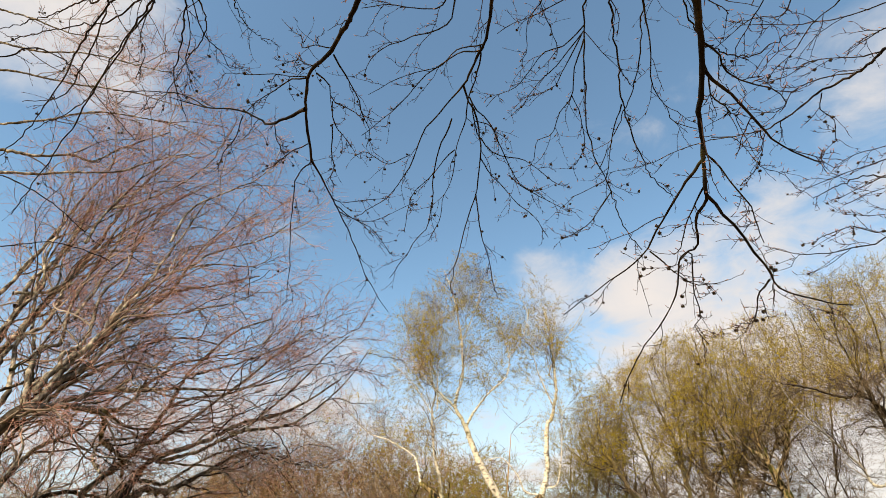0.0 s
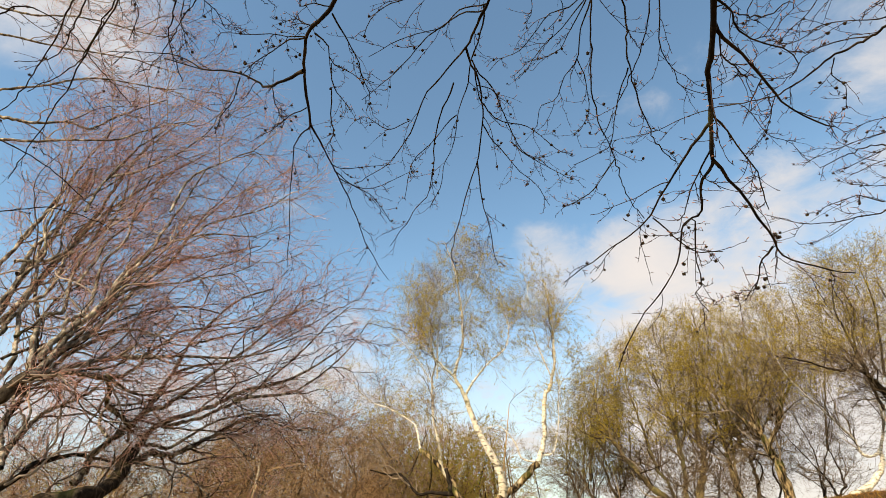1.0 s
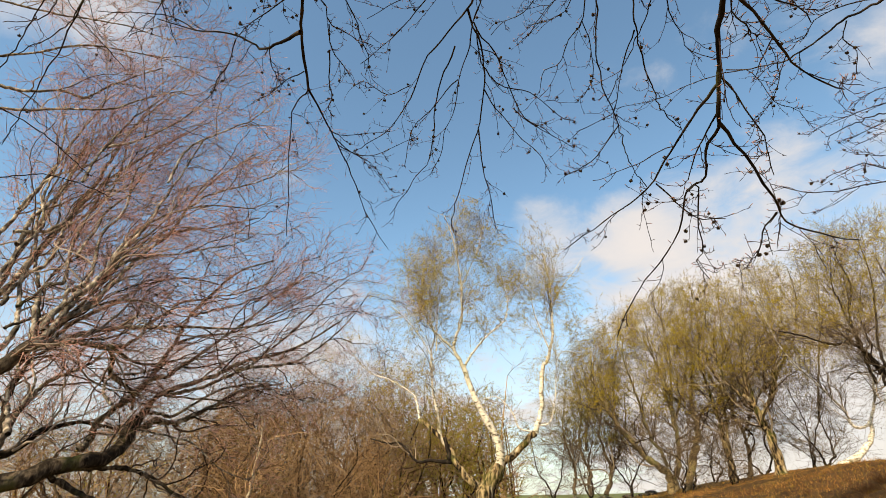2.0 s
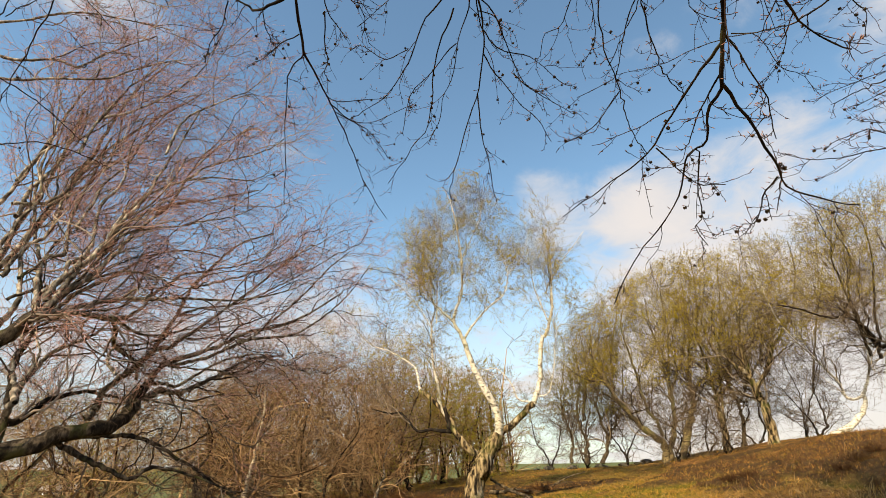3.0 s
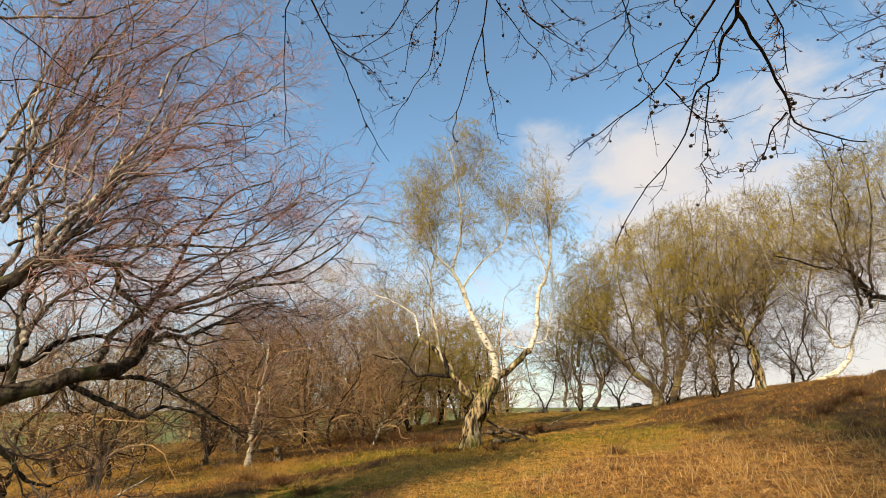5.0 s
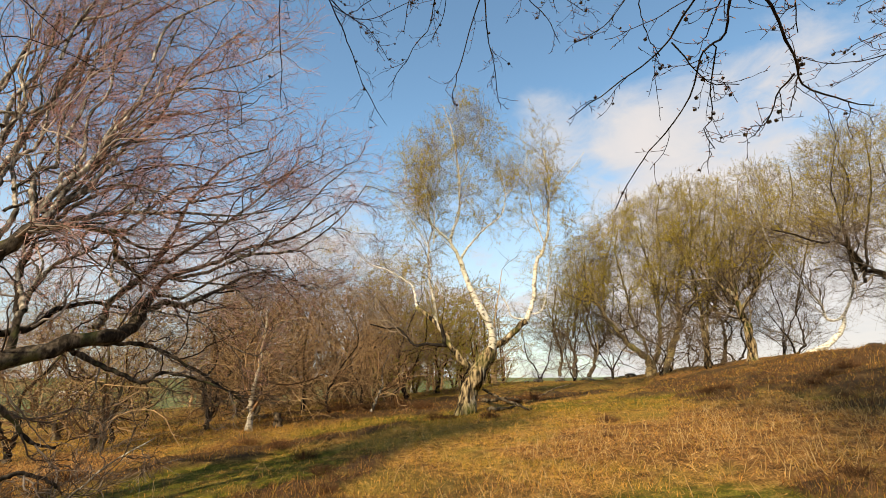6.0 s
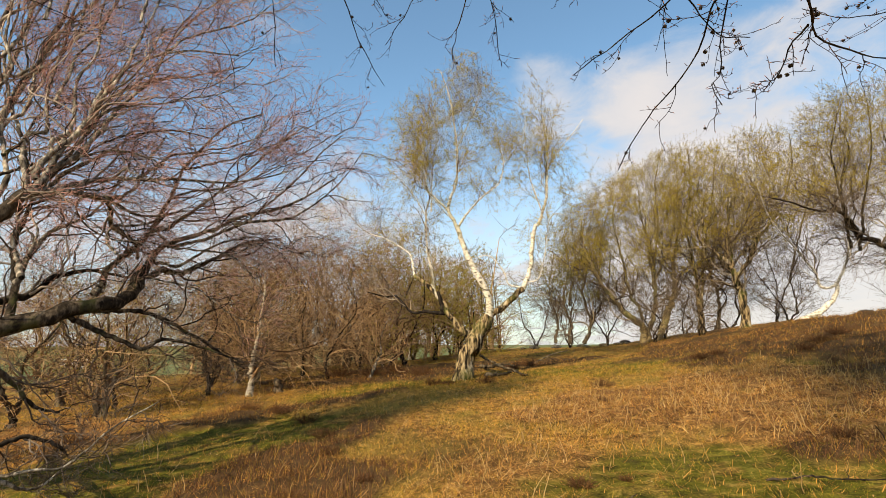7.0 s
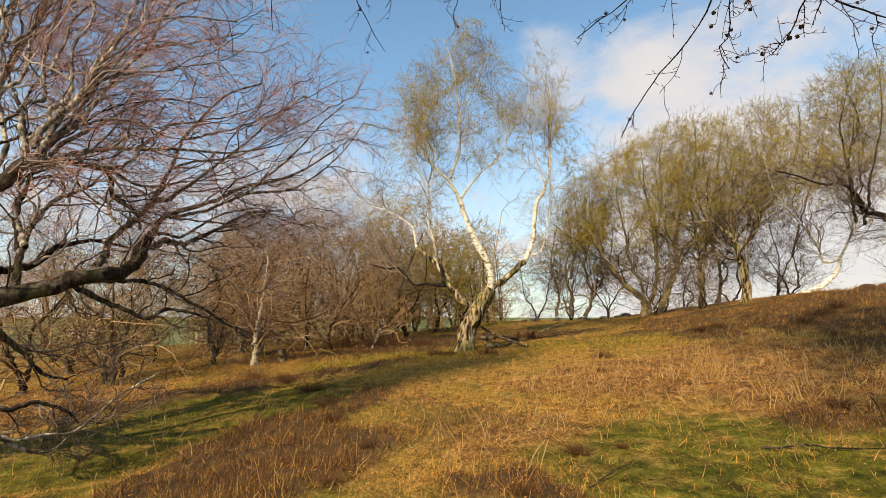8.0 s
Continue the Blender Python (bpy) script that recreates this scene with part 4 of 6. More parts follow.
def beech_crown(tree, skip=1):
    """High limbs carry wind-swept fans of fine red twigs, the middle ones open crooked branches, the low drooping ones
    sparse dark spray; shade is put into the low and middle colours.
    """
    rng = tree.rng
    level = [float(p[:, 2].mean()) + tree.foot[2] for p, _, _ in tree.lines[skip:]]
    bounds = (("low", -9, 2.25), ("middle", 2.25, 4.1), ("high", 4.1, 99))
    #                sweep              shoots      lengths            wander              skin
    habit = {"low": ((0.03, 0.02, 0.0), (9, 8, 6), (1.1, 0.42, 0.20), (0.30, 0.30, 0.24), LOW_SHADED),
             "middle": ((0.04, 0.01, 0.005), (10, 7, 6), (1.3, 0.55, 0.26), (0.25, 0.26, 0.24), MID_SHADED),
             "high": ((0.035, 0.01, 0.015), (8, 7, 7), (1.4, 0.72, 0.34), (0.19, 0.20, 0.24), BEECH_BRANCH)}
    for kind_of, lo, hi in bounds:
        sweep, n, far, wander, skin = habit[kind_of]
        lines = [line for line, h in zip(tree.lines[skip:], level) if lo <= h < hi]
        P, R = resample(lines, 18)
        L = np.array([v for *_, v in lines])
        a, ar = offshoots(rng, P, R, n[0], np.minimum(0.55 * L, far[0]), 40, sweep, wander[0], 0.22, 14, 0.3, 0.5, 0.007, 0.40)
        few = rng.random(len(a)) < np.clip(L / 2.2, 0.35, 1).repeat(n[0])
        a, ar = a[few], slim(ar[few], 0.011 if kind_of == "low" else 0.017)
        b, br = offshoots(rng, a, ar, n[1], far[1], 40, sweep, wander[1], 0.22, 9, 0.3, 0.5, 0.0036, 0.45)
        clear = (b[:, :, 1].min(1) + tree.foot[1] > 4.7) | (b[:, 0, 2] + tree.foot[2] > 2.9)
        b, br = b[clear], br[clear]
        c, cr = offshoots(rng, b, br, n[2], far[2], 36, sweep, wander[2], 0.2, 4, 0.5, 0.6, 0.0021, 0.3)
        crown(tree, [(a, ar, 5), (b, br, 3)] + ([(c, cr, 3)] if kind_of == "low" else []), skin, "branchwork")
        if kind_of != "low":
            crown(tree, [(c, cr, 3)], BEECH_TWIG, "crown", "thin reddish twigs")
        if kind_of == "high":
            foliage(tree, c, 2, 0.014, BUD, 0.2, "foliage", "small red buds")


beech_crown(beech)

# ---- the beech over the viewer ----
over = Tree("beech_tree", on_land(0.9, -4.2), "beech whose thin shade-darkened branches hang down with old husks", category="beech", seed=14)
# near-black bark carries the shade that these branches hang in
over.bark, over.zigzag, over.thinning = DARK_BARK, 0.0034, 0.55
limb(over, 0.34, 0.20, on_land(0.9, -4.2, -0.1), (0.9, -4.1, 1.2), (0.85, -3.9, 2.6), (0.8, -3.6, 3.9), (0.7, -3.5, 5.4), (0.9, -3.6, 7.5))
limb(over, 0.014, 0.0042, (0.9, -3.4, 3.6), (0.75, -1.6, 4.1), (0.55, -0.5, 3.75), (0.463, 0.239, 2.809), (0.478, 0.375, 2.639), (0.505, 0.437, 2.635), (0.546, 0.533, 2.595), (0.572, 0.636, 2.544), (0.602, 0.715, 2.502), (0.627, 0.798, 2.447))
limb(over, 0.0045, 0.0015, (0.627, 0.798, 2.447), (0.693, 0.853, 2.413), (0.769, 0.916, 2.346), (0.817, 0.968, 2.319), (0.871, 1.013, 2.294), (0.957, 1.024, 2.28), (1.041, 1.032, 2.266))
limb(over, 0.004, 0.0014, (0.627, 0.798, 2.447), (0.646, 0.883, 2.445), (0.674, 0.976, 2.421), (0.667, 1.063, 2.432), (0.678, 1.17, 2.382), (0.648, 1.298, 2.316), (0.604, 1.413, 2.27), (0.577, 1.528, 2.174))
limb(over, 0.004, 0.0014, (0.607, 0.725, 2.497), (0.598, 0.84, 2.49), (0.571, 0.976, 2.455), (0.555, 1.083, 2.439), (0.486, 1.199, 2.434), (0.388, 1.328, 2.398))
limb(over, 0.0045, 0.0014, (0.565, 0.564, 2.599), (0.657, 0.628, 2.585), (0.742, 0.699, 2.561), (0.834, 0.751, 2.54), (0.928, 0.787, 2.527))
limb(over, 0.01, 0.002, (1, -3.4, 3.4), (2.2, -1, 3.9), (1.762, 0.632, 2.982), (1.433, 0.772, 3.015), (1.396, 0.859, 3.048), (1.381, 0.943, 3.053), (1.329, 1.047, 3.075), (1.275, 1.163, 3.077), (1.229, 1.244, 3.097), (1.108, 1.342, 3.154))
limb(over, 0.0048, 0.0016, (0.8, -3.4, 3.9), (0.7, -1.4, 4.6), (0.441, 0.423, 3.329), (0.484, 0.633, 3.08), (0.515, 0.717, 3.07), (0.559, 0.851, 3.014), (0.595, 0.972, 2.956), (0.659, 1.077, 2.884), (0.715, 1.161, 2.824), (0.796, 1.213, 2.778))
limb(over, 0.0042, 0.0016, (0.75, -1.4, 4.5), (0.53, 0.464, 3.408), (0.469, 0.696, 3.169), (0.473, 0.781, 3.178), (0.503, 0.987, 3.085), (0.54, 1.156, 2.989), (0.63, 1.298, 2.864), (0.689, 1.402, 2.779), (0.762, 1.469, 2.722))
limb(over, 0.0036, 0.0014, (0.75, -1.4, 4.5), (0.682, 0.439, 3.361), (0.622, 0.663, 3.129), (0.634, 0.738, 3.143), (0.652, 0.95, 3.051), (0.623, 1.114, 2.992), (0.588, 1.254, 2.938))
limb(over, 0.0032, 0.0014, (0.75, -1.4, 4.5), (0.506, 0.364, 3.21), (0.595, 0.544, 2.961), (0.647, 0.62, 2.942), (0.703, 0.699, 2.913), (0.779, 0.738, 2.892), (0.865, 0.75, 2.88), (0.943, 0.705, 2.91))
limb(over, 0.016, 0.0045, (0.6, -3.4, 4), (0.1, -1.6, 4.7), (-0.1, -0.4, 4.3), (-0.066, 0.374, 3.286), (-0.163, 0.576, 3.065), (-0.208, 0.684, 3.095), (-0.255, 0.778, 3.128), (-0.328, 0.884, 3.144), (-0.426, 0.981, 3.151), (-0.471, 1.112, 3.14), (-0.486, 1.297, 3.077))
limb(over, 0.0045, 0.0014, (-0.486, 1.297, 3.077), (-0.445, 1.498, 3.039), (-0.39, 1.705, 2.972), (-0.344, 1.908, 2.876), (-0.266, 2.09, 2.795))
limb(over, 0.007, 0.0016, (-0.442, 1.038, 3.055), (-0.539, 1.099, 3.076), (-0.616, 1.147, 3.111), (-0.705, 1.154, 3.176), (-0.863, 1.148, 3.21), (-1.002, 1.131, 3.252))
limb(over, 0.0035, 0.0013, (-0.486, 1.305, 3.069), (-0.56, 1.4, 3.09), (-0.619, 1.542, 3.056), (-0.674, 1.756, 2.907), (-0.716, 1.927, 2.792))
limb(over, 0.014, 0.004, (0.7, -3.4, 4.2), (0.4, -1.4, 4.9), (0.25, -0.3, 4.4), (0.152, 0.388, 3.277), (0.16, 0.596, 3.058), (0.178, 0.722, 3.139), (0.173, 0.891, 3.191), (0.105, 1.088, 3.217))
limb(over, 0.0042, 0.0014, (0.105, 1.088, 3.217), (0.167, 1.272, 3.113), (0.151, 1.447, 2.995), (0.063, 1.652, 2.798), (0.045, 1.758, 2.711))
limb(over, 0.0038, 0.0014, (0.105, 1.088, 3.217), (-0.028, 1.245, 3.182), (-0.121, 1.415, 3.11), (-0.207, 1.534, 3.077), (-0.341, 1.63, 3.048))
limb(over, 0.003, 0.0013, (0.151, 1.447, 2.995), (0.173, 1.572, 2.881), (0.207, 1.661, 2.798), (0.229, 1.748, 2.707))
limb(over, 0.0032, 0.0013, (0.13, 1.152, 3.227), (0.226, 1.284, 3.165), (0.327, 1.443, 3.048), (0.444, 1.511, 3.012))
limb(over, 0.0032, 0.0013, (0.163, 0.965, 3.243), (0.066, 1.017, 3.289), (-0.063, 1.13, 3.28), (-0.182, 1.243, 3.256), (-0.307, 1.338, 3.233))
limb(over, 0.0032, 0.0013, (0.063, 1.245, 3.216), (-0.01, 1.439, 3.128), (-0.043, 1.632, 3.008), (-0.151, 1.772, 2.925), (-0.238, 1.885, 2.869))
limb(over, 0.008, 0.0016, (0.2, -3.4, 4.1), (-1.2, -1.4, 4.8), (-1.022, 0.507, 3.79), (-0.912, 0.791, 3.524), (-0.932, 0.935, 3.562), (-1.022, 1.106, 3.536), (-1.109, 1.252, 3.516), (-1.139, 1.443, 3.484))
limb(over, 0.007, 0.0016, (-1.2, -1.4, 4.8), (-1.066, 0.593, 3.866), (-1.035, 0.875, 3.538), (-1.085, 0.967, 3.586), (-1.288, 1.117, 3.491), (-1.456, 1.259, 3.397), (-1.669, 1.318, 3.303))
limb(over, 0.006, 0.0014, (-1.2, -1.4, 4.8), (-1.12, 0.517, 3.734), (-1.102, 0.77, 3.423), (-1.165, 0.899, 3.442), (-1.316, 1.053, 3.37), (-1.455, 1.164, 3.318), (-1.616, 1.178, 3.31))
limb(over, 0.004, 0.0013, (-1.2, -1.4, 4.8), (-0.838, 0.563, 3.856), (-0.75, 0.858, 3.566), (-0.752, 1.008, 3.561), (-0.724, 1.105, 3.595), (-0.698, 1.186, 3.635))
limb(over, 0.005, 0.0013, (-1.2, -1.4, 4.8), (-0.94, 0.599, 3.924), (-0.889, 0.895, 3.605), (-0.905, 1.055, 3.567), (-1.016, 1.161, 3.502), (-1.135, 1.261, 3.42), (-1.242, 1.31, 3.377))
limb(over, 0.008, 0.0016, (1.3, -3.3, 3), (3.2, -0.6, 3.4), (2.255, 1.147, 2.877), (1.856, 1.348, 2.86), (1.84, 1.413, 2.972), (1.812, 1.493, 3.072), (1.775, 1.62, 3.119), (1.758, 1.735, 3.148))
limb(over, 0.006, 0.0016, (-1.2, -1.4, 4.8), (-1, 0.764, 4.333), (-1.351, 1.015, 3.784), (-1.465, 1.05, 3.786), (-1.603, 1.087, 3.763), (-1.736, 1.116, 3.742), (-1.863, 1.134, 3.727))
limb(over, 0.007, 0.0016, (-1.2, -1.4, 4.8), (-0.775, 0.694, 4.196), (-1.125, 0.943, 3.704), (-1.277, 0.996, 3.685), (-1.452, 1.119, 3.594), (-1.607, 1.256, 3.482), (-1.785, 1.381, 3.326), (-1.927, 1.444, 3.241))
limb(over, 0.007, 0.0016, (-1.2, -1.4, 4.8), (-0.678, 0.653, 4.121), (-1.006, 0.904, 3.665), (-1.114, 0.989, 3.664), (-1.248, 1.101, 3.623), (-1.433, 1.256, 3.496), (-1.61, 1.404, 3.342), (-1.772, 1.522, 3.19), (-1.892, 1.614, 3.094))
limb(over, 0.006, 0.0016, (-1.2, -1.4, 4.8), (-0.962, 0.859, 4.436), (-1.343, 1.127, 3.858), (-1.569, 1.156, 3.772), (-1.739, 1.158, 3.726), (-1.877, 1.176, 3.687))
limb(over, 0.006, 0.0016, (-0.2, -3.4, 3.2), (-3.2, -1, 3.6), (-2.373, 1.143, 3.119), (-1.913, 1.37, 3.141), (-1.89, 1.509, 3.22), (-1.849, 1.705, 3.244), (-1.827, 1.898, 3.229), (-1.83, 2.048, 3.229))
limb(over, 0.005, 0.0015, (-3, -0.9, 3.6), (-2.488, 1.361, 2.927), (-2.005, 1.614, 2.919), (-1.977, 1.717, 2.997), (-1.871, 1.865, 3.11), (-1.781, 2.039, 3.14), (-1.75, 2.162, 3.154))
limb(over, 0.005, 0.0015, (-3, -0.9, 3.6), (-2.214, 0.857, 3.359), (-1.75, 1.054, 3.426), (-1.654, 1.131, 3.583), (-1.604, 1.272, 3.641), (-1.585, 1.454, 3.631), (-1.533, 1.678, 3.594))
limb(over, 0.003, 0.0012, (-0.323, 0.891, 3.141), (-0.294, 0.960, 3.121), (-0.272, 1.018, 3.106), (-0.257, 1.076, 3.086), (-0.235, 1.142, 3.058), (-0.255, 1.197, 3.029), sides=6)
limb(over, 0.003, 0.0012, (-0.393, 0.957, 3.137), (-0.361, 1.004, 3.136), (-0.359, 1.060, 3.116), (-0.307, 1.096, 3.126), (-0.269, 1.136, 3.125), (-0.228, 1.165, 3.134), sides=6)
limb(over, 0.0026, 0.0012, (-0.359, 1.060, 3.116), (-0.373, 1.141, 3.091), (-0.337, 1.209, 3.088), (-0.325, 1.263, 3.090), sides=6)
limb(over, 0.0026, 0.0012, (-0.372, 1.137, 3.086), (-0.390, 1.220, 3.028), (-0.388, 1.278, 2.997), (-0.404, 1.307, 2.990), (-0.396, 1.346, 2.979), sides=6)
limb(over, 0.0028, 0.0012, (-0.436, 1.523, 3.025), (-0.380, 1.592, 3.006), (-0.315, 1.639, 3.017), (-0.245, 1.664, 3.054), (-0.119, 1.663, 3.128), sides=6)
limb(over, 0.0024, 0.0012, (-0.419, 1.545, 3.002), (-0.339, 1.636, 3.007), (-0.288, 1.722, 3.004), (-0.234, 1.829, 2.964), sides=6)
limb(over, 0.0024, 0.0012, (-0.444, 1.488, 3.033), (-0.409, 1.535, 3.040), (-0.332, 1.567, 3.077), (-0.215, 1.600, 3.114), sides=6)
limb(over, 0.0022, 0.0012, (-0.486, 1.238, 3.094), (-0.539, 1.245, 3.081), (-0.584, 1.268, 3.053), (-0.648, 1.287, 3.016), sides=6)
limb(over, 0.0022, 0.0012, (-0.382, 0.942, 3.151), (-0.420, 0.939, 3.164), (-0.459, 0.935, 3.175), (-0.509, 0.946, 3.172), sides=6)
limb(over, 0.0024, 0.0012, (-0.332, 0.879, 3.159), (-0.377, 0.873, 3.168), (-0.416, 0.882, 3.168), (-0.426, 0.857, 3.198), sides=6)
limb(over, 0.0034, 0.0012, (-0.426, 0.976, 3.139), (-0.492, 0.995, 3.160), (-0.553, 1.034, 3.167), (-0.627, 1.081, 3.158), (-0.693, 1.128, 3.149), sides=6)
limb(over, 0.0026, 0.0012, (-0.421, 0.961, 3.125), (-0.475, 0.976, 3.145), (-0.528, 0.980, 3.172), (-0.636, 0.982, 3.175), (-0.717, 0.983, 3.186), sides=6)
limb(over, 0.0028, 0.0012, (0.063, 0.706, 3.177), (0.046, 0.747, 3.189), (0.011, 0.782, 3.203), (-0.079, 0.790, 3.231), (-0.151, 0.791, 3.259), (-0.228, 0.814, 3.270), sides=6)
limb(over, 0.0028, 0.0012, (0.071, 0.732, 3.162), (0.054, 0.807, 3.166), (-0.010, 0.856, 3.184), (-0.086, 0.890, 3.208), (-0.147, 0.924, 3.230), (-0.211, 0.972, 3.239), (-0.251, 1.042, 3.233), sides=6)
limb(over, 0.003, 0.0012, (0.171, 0.919, 3.213), (0.123, 0.945, 3.235), (0.081, 0.973, 3.252), (0.035, 1.020, 3.255), (-0.017, 1.051, 3.267), (-0.102, 1.085, 3.273), (-0.169, 1.114, 3.280), (-0.256, 1.160, 3.267), sides=6)
limb(over, 0.0022, 0.0012, (-0.109, 1.341, 3.118), (-0.192, 1.382, 3.114), (-0.284, 1.365, 3.164), (-0.335, 1.391, 3.174), sides=6)
limb(over, 0.0034, 0.0012, (0.159, 0.922, 3.212), (0.158, 1.013, 3.184), (0.123, 1.101, 3.157), (0.103, 1.181, 3.129), (0.070, 1.278, 3.080), (0.057, 1.381, 3.014), (0.021, 1.448, 2.983), (-0.004, 1.527, 2.930), (-0.042, 1.599, 2.882), sides=6)
limb(over, 0.0032, 0.0012, (0.138, 1.152, 3.201), (0.159, 1.244, 3.148), (0.172, 1.291, 3.135), (0.240, 1.344, 3.106), (0.331, 1.362, 3.105), (0.402, 1.402, 3.078), (0.484, 1.447, 3.038), (0.533, 1.465, 3.037), sides=6)
limb(over, 0.0028, 0.0012, (0.170, 1.331, 3.082), (0.217, 1.400, 3.053), (0.265, 1.453, 3.038), (0.338, 1.526, 2.989), (0.400, 1.576, 2.965), (0.463, 1.644, 2.909), sides=6)
limb(over, 0.0024, 0.0012, (0.283, 1.391, 3.042), (0.354, 1.446, 3.013), (0.438, 1.483, 2.996), (0.533, 1.529, 2.955), sides=6)
limb(over, 0.0026, 0.0012, (0.071, 1.296, 3.097), (0.014, 1.354, 3.080), (-0.045, 1.420, 3.051), (-0.105, 1.469, 3.035), (-0.133, 1.534, 2.998), (-0.150, 1.613, 2.939), sides=6)
limb(over, 0.0024, 0.0012, (0.147, 1.205, 3.153), (0.214, 1.242, 3.158), (0.273, 1.294, 3.148), sides=6)
limb(over, 0.0026, 0.0012, (0.541, 0.953, 3.354), (0.490, 1.033, 3.357), (0.417, 1.085, 3.382), (0.372, 1.167, 3.374), (0.312, 1.243, 3.368), (0.259, 1.284, 3.386), (0.215, 1.343, 3.386), sides=6)
limb(over, 0.0024, 0.0012, (0.542, 0.969, 3.344), (0.477, 1.093, 3.339), (0.406, 1.197, 3.342), (0.372, 1.283, 3.344), (0.322, 1.363, 3.351), sides=6)
limb(over, 0.0024, 0.0012, (0.537, 0.977, 3.340), (0.498, 1.106, 3.323), (0.481, 1.189, 3.328), (0.439, 1.251, 3.355), (0.357, 1.308, 3.392), sides=6)
limb(over, 0.0028, 0.0012, (0.491, 0.882, 3.169), (0.482, 0.960, 3.158), (0.482, 1.067, 3.117), (0.450, 1.138, 3.111), (0.430, 1.223, 3.084), (0.385, 1.267, 3.101), (0.381, 1.344, 3.071), sides=6)
limb(over, 0.0022, 0.0012, (0.490, 1.088, 3.141), (0.536, 1.163, 3.105), (0.558, 1.256, 3.053), (0.539, 1.328, 3.035), sides=6)
limb(over, 0.0026, 0.0012, (0.351, 0.840, 3.471), (0.389, 0.912, 3.452), (0.430, 1.001, 3.416), (0.469, 1.060, 3.397), (0.425, 1.145, 3.378), sides=6)
limb(over, 0.0026, 0.0012, (0.499, 0.808, 3.335), (0.460, 0.867, 3.372), (0.396, 0.929, 3.410), (0.326, 0.985, 3.449), (0.249, 1.057, 3.475), sides=6)
limb(over, 0.0022, 0.0012, (0.428, 0.834, 3.457), (0.399, 0.911, 3.450), (0.347, 0.991, 3.441), (0.365, 1.086, 3.404), (0.338, 1.136, 3.404), sides=6)
limb(over, 0.003, 0.0012, (0.602, 0.667, 3.137), (0.624, 0.725, 3.120), (0.649, 0.796, 3.091), (0.674, 0.870, 3.055), (0.697, 0.944, 3.014), (0.750, 0.999, 2.968), (0.777, 1.039, 2.946), (0.863, 1.048, 2.912), sides=6)
limb(over, 0.0026, 0.0012, (0.619, 1.019, 3.011), (0.615, 1.081, 2.999), (0.611, 1.165, 2.962), (0.614, 1.254, 2.910), (0.586, 1.311, 2.906), (0.506, 1.378, 2.909), sides=6)
limb(over, 0.0028, 0.0012, (0.550, 0.516, 2.617), (0.596, 0.547, 2.621), (0.633, 0.589, 2.620), (0.688, 0.617, 2.616), (0.756, 0.631, 2.611), (0.801, 0.668, 2.603), sides=6)
limb(over, 0.0022, 0.0012, (0.565, 0.555, 2.606), (0.601, 0.611, 2.576), (0.629, 0.644, 2.568), (0.659, 0.666, 2.565), sides=6)
limb(over, 0.003, 0.0012, (1.401, 0.879, 3.056), (1.383, 0.921, 3.092), (1.353, 0.963, 3.137), (1.308, 1.011, 3.189), (1.284, 1.079, 3.202), (1.230, 1.145, 3.240), sides=6)
limb(over, 0.0026, 0.0012, (1.370, 0.960, 3.059), (1.307, 1.027, 3.118), (1.279, 1.100, 3.135), (1.275, 1.171, 3.128), (1.218, 1.228, 3.178), sides=6)
limb(over, 0.0022, 0.0012, (1.330, 1.050, 3.073), (1.346, 1.091, 3.048), (1.386, 1.120, 3.008), (1.408, 1.171, 2.962), sides=6)
limb(over, 0.0022, 0.0012, (1.220, 1.232, 3.090), (1.241, 1.281, 3.050), (1.239, 1.353, 3.001), (1.202, 1.427, 2.979), sides=6)
limb(over, 0.0024, 0.0012, (1.107, 1.342, 3.156), (1.065, 1.385, 3.176), (0.998, 1.447, 3.190), (0.927, 1.517, 3.193), (0.826, 1.576, 3.218), (0.741, 1.629, 3.234), sides=6)
limb(over, 0.0024, 0.0012, (1.106, 1.336, 3.163), (1.187, 1.325, 3.142), (1.233, 1.353, 3.106), (1.296, 1.388, 3.044), (1.362, 1.388, 3.013), (1.414, 1.423, 2.953), sides=6)
limb(over, 0.0026, 0.0012, (1.345, 0.658, 3.023), (1.313, 0.728, 3.075), (1.252, 0.809, 3.139), (1.232, 0.857, 3.185), (1.177, 0.908, 3.252), (1.096, 0.958, 3.334), sides=6)
limb(over, 0.0026, 0.0012, (1.215, 0.683, 3.132), (1.230, 0.752, 3.136), (1.209, 0.839, 3.158), (1.208, 0.935, 3.150), (1.198, 1.010, 3.162), (1.197, 1.069, 3.177), sides=6)
limb(over, 0.0026, 0.0012, (1.059, 0.673, 3.123), (1.070, 0.744, 3.129), (1.076, 0.805, 3.142), (1.045, 0.840, 3.198), (1.017, 0.915, 3.223), (0.983, 0.994, 3.245), sides=6)
limb(over, 0.0024, 0.0012, (0.988, 0.693, 3.163), (1.008, 0.762, 3.163), (1.011, 0.825, 3.176), (1.014, 0.904, 3.176), (1.027, 0.970, 3.177), (1.085, 0.987, 3.179), sides=6)
limb(over, 0.0026, 0.0012, (1.428, 0.751, 3.036), (1.387, 0.818, 3.087), (1.379, 0.872, 3.110), (1.366, 0.929, 3.134), sides=6)
limb(over, 0.003, 0.0012, (1.896, 1.308, 3.065), (1.878, 1.381, 3.091), (1.830, 1.481, 3.124), (1.801, 1.562, 3.149), (1.749, 1.662, 3.172), (1.706, 1.757, 3.184), sides=6)
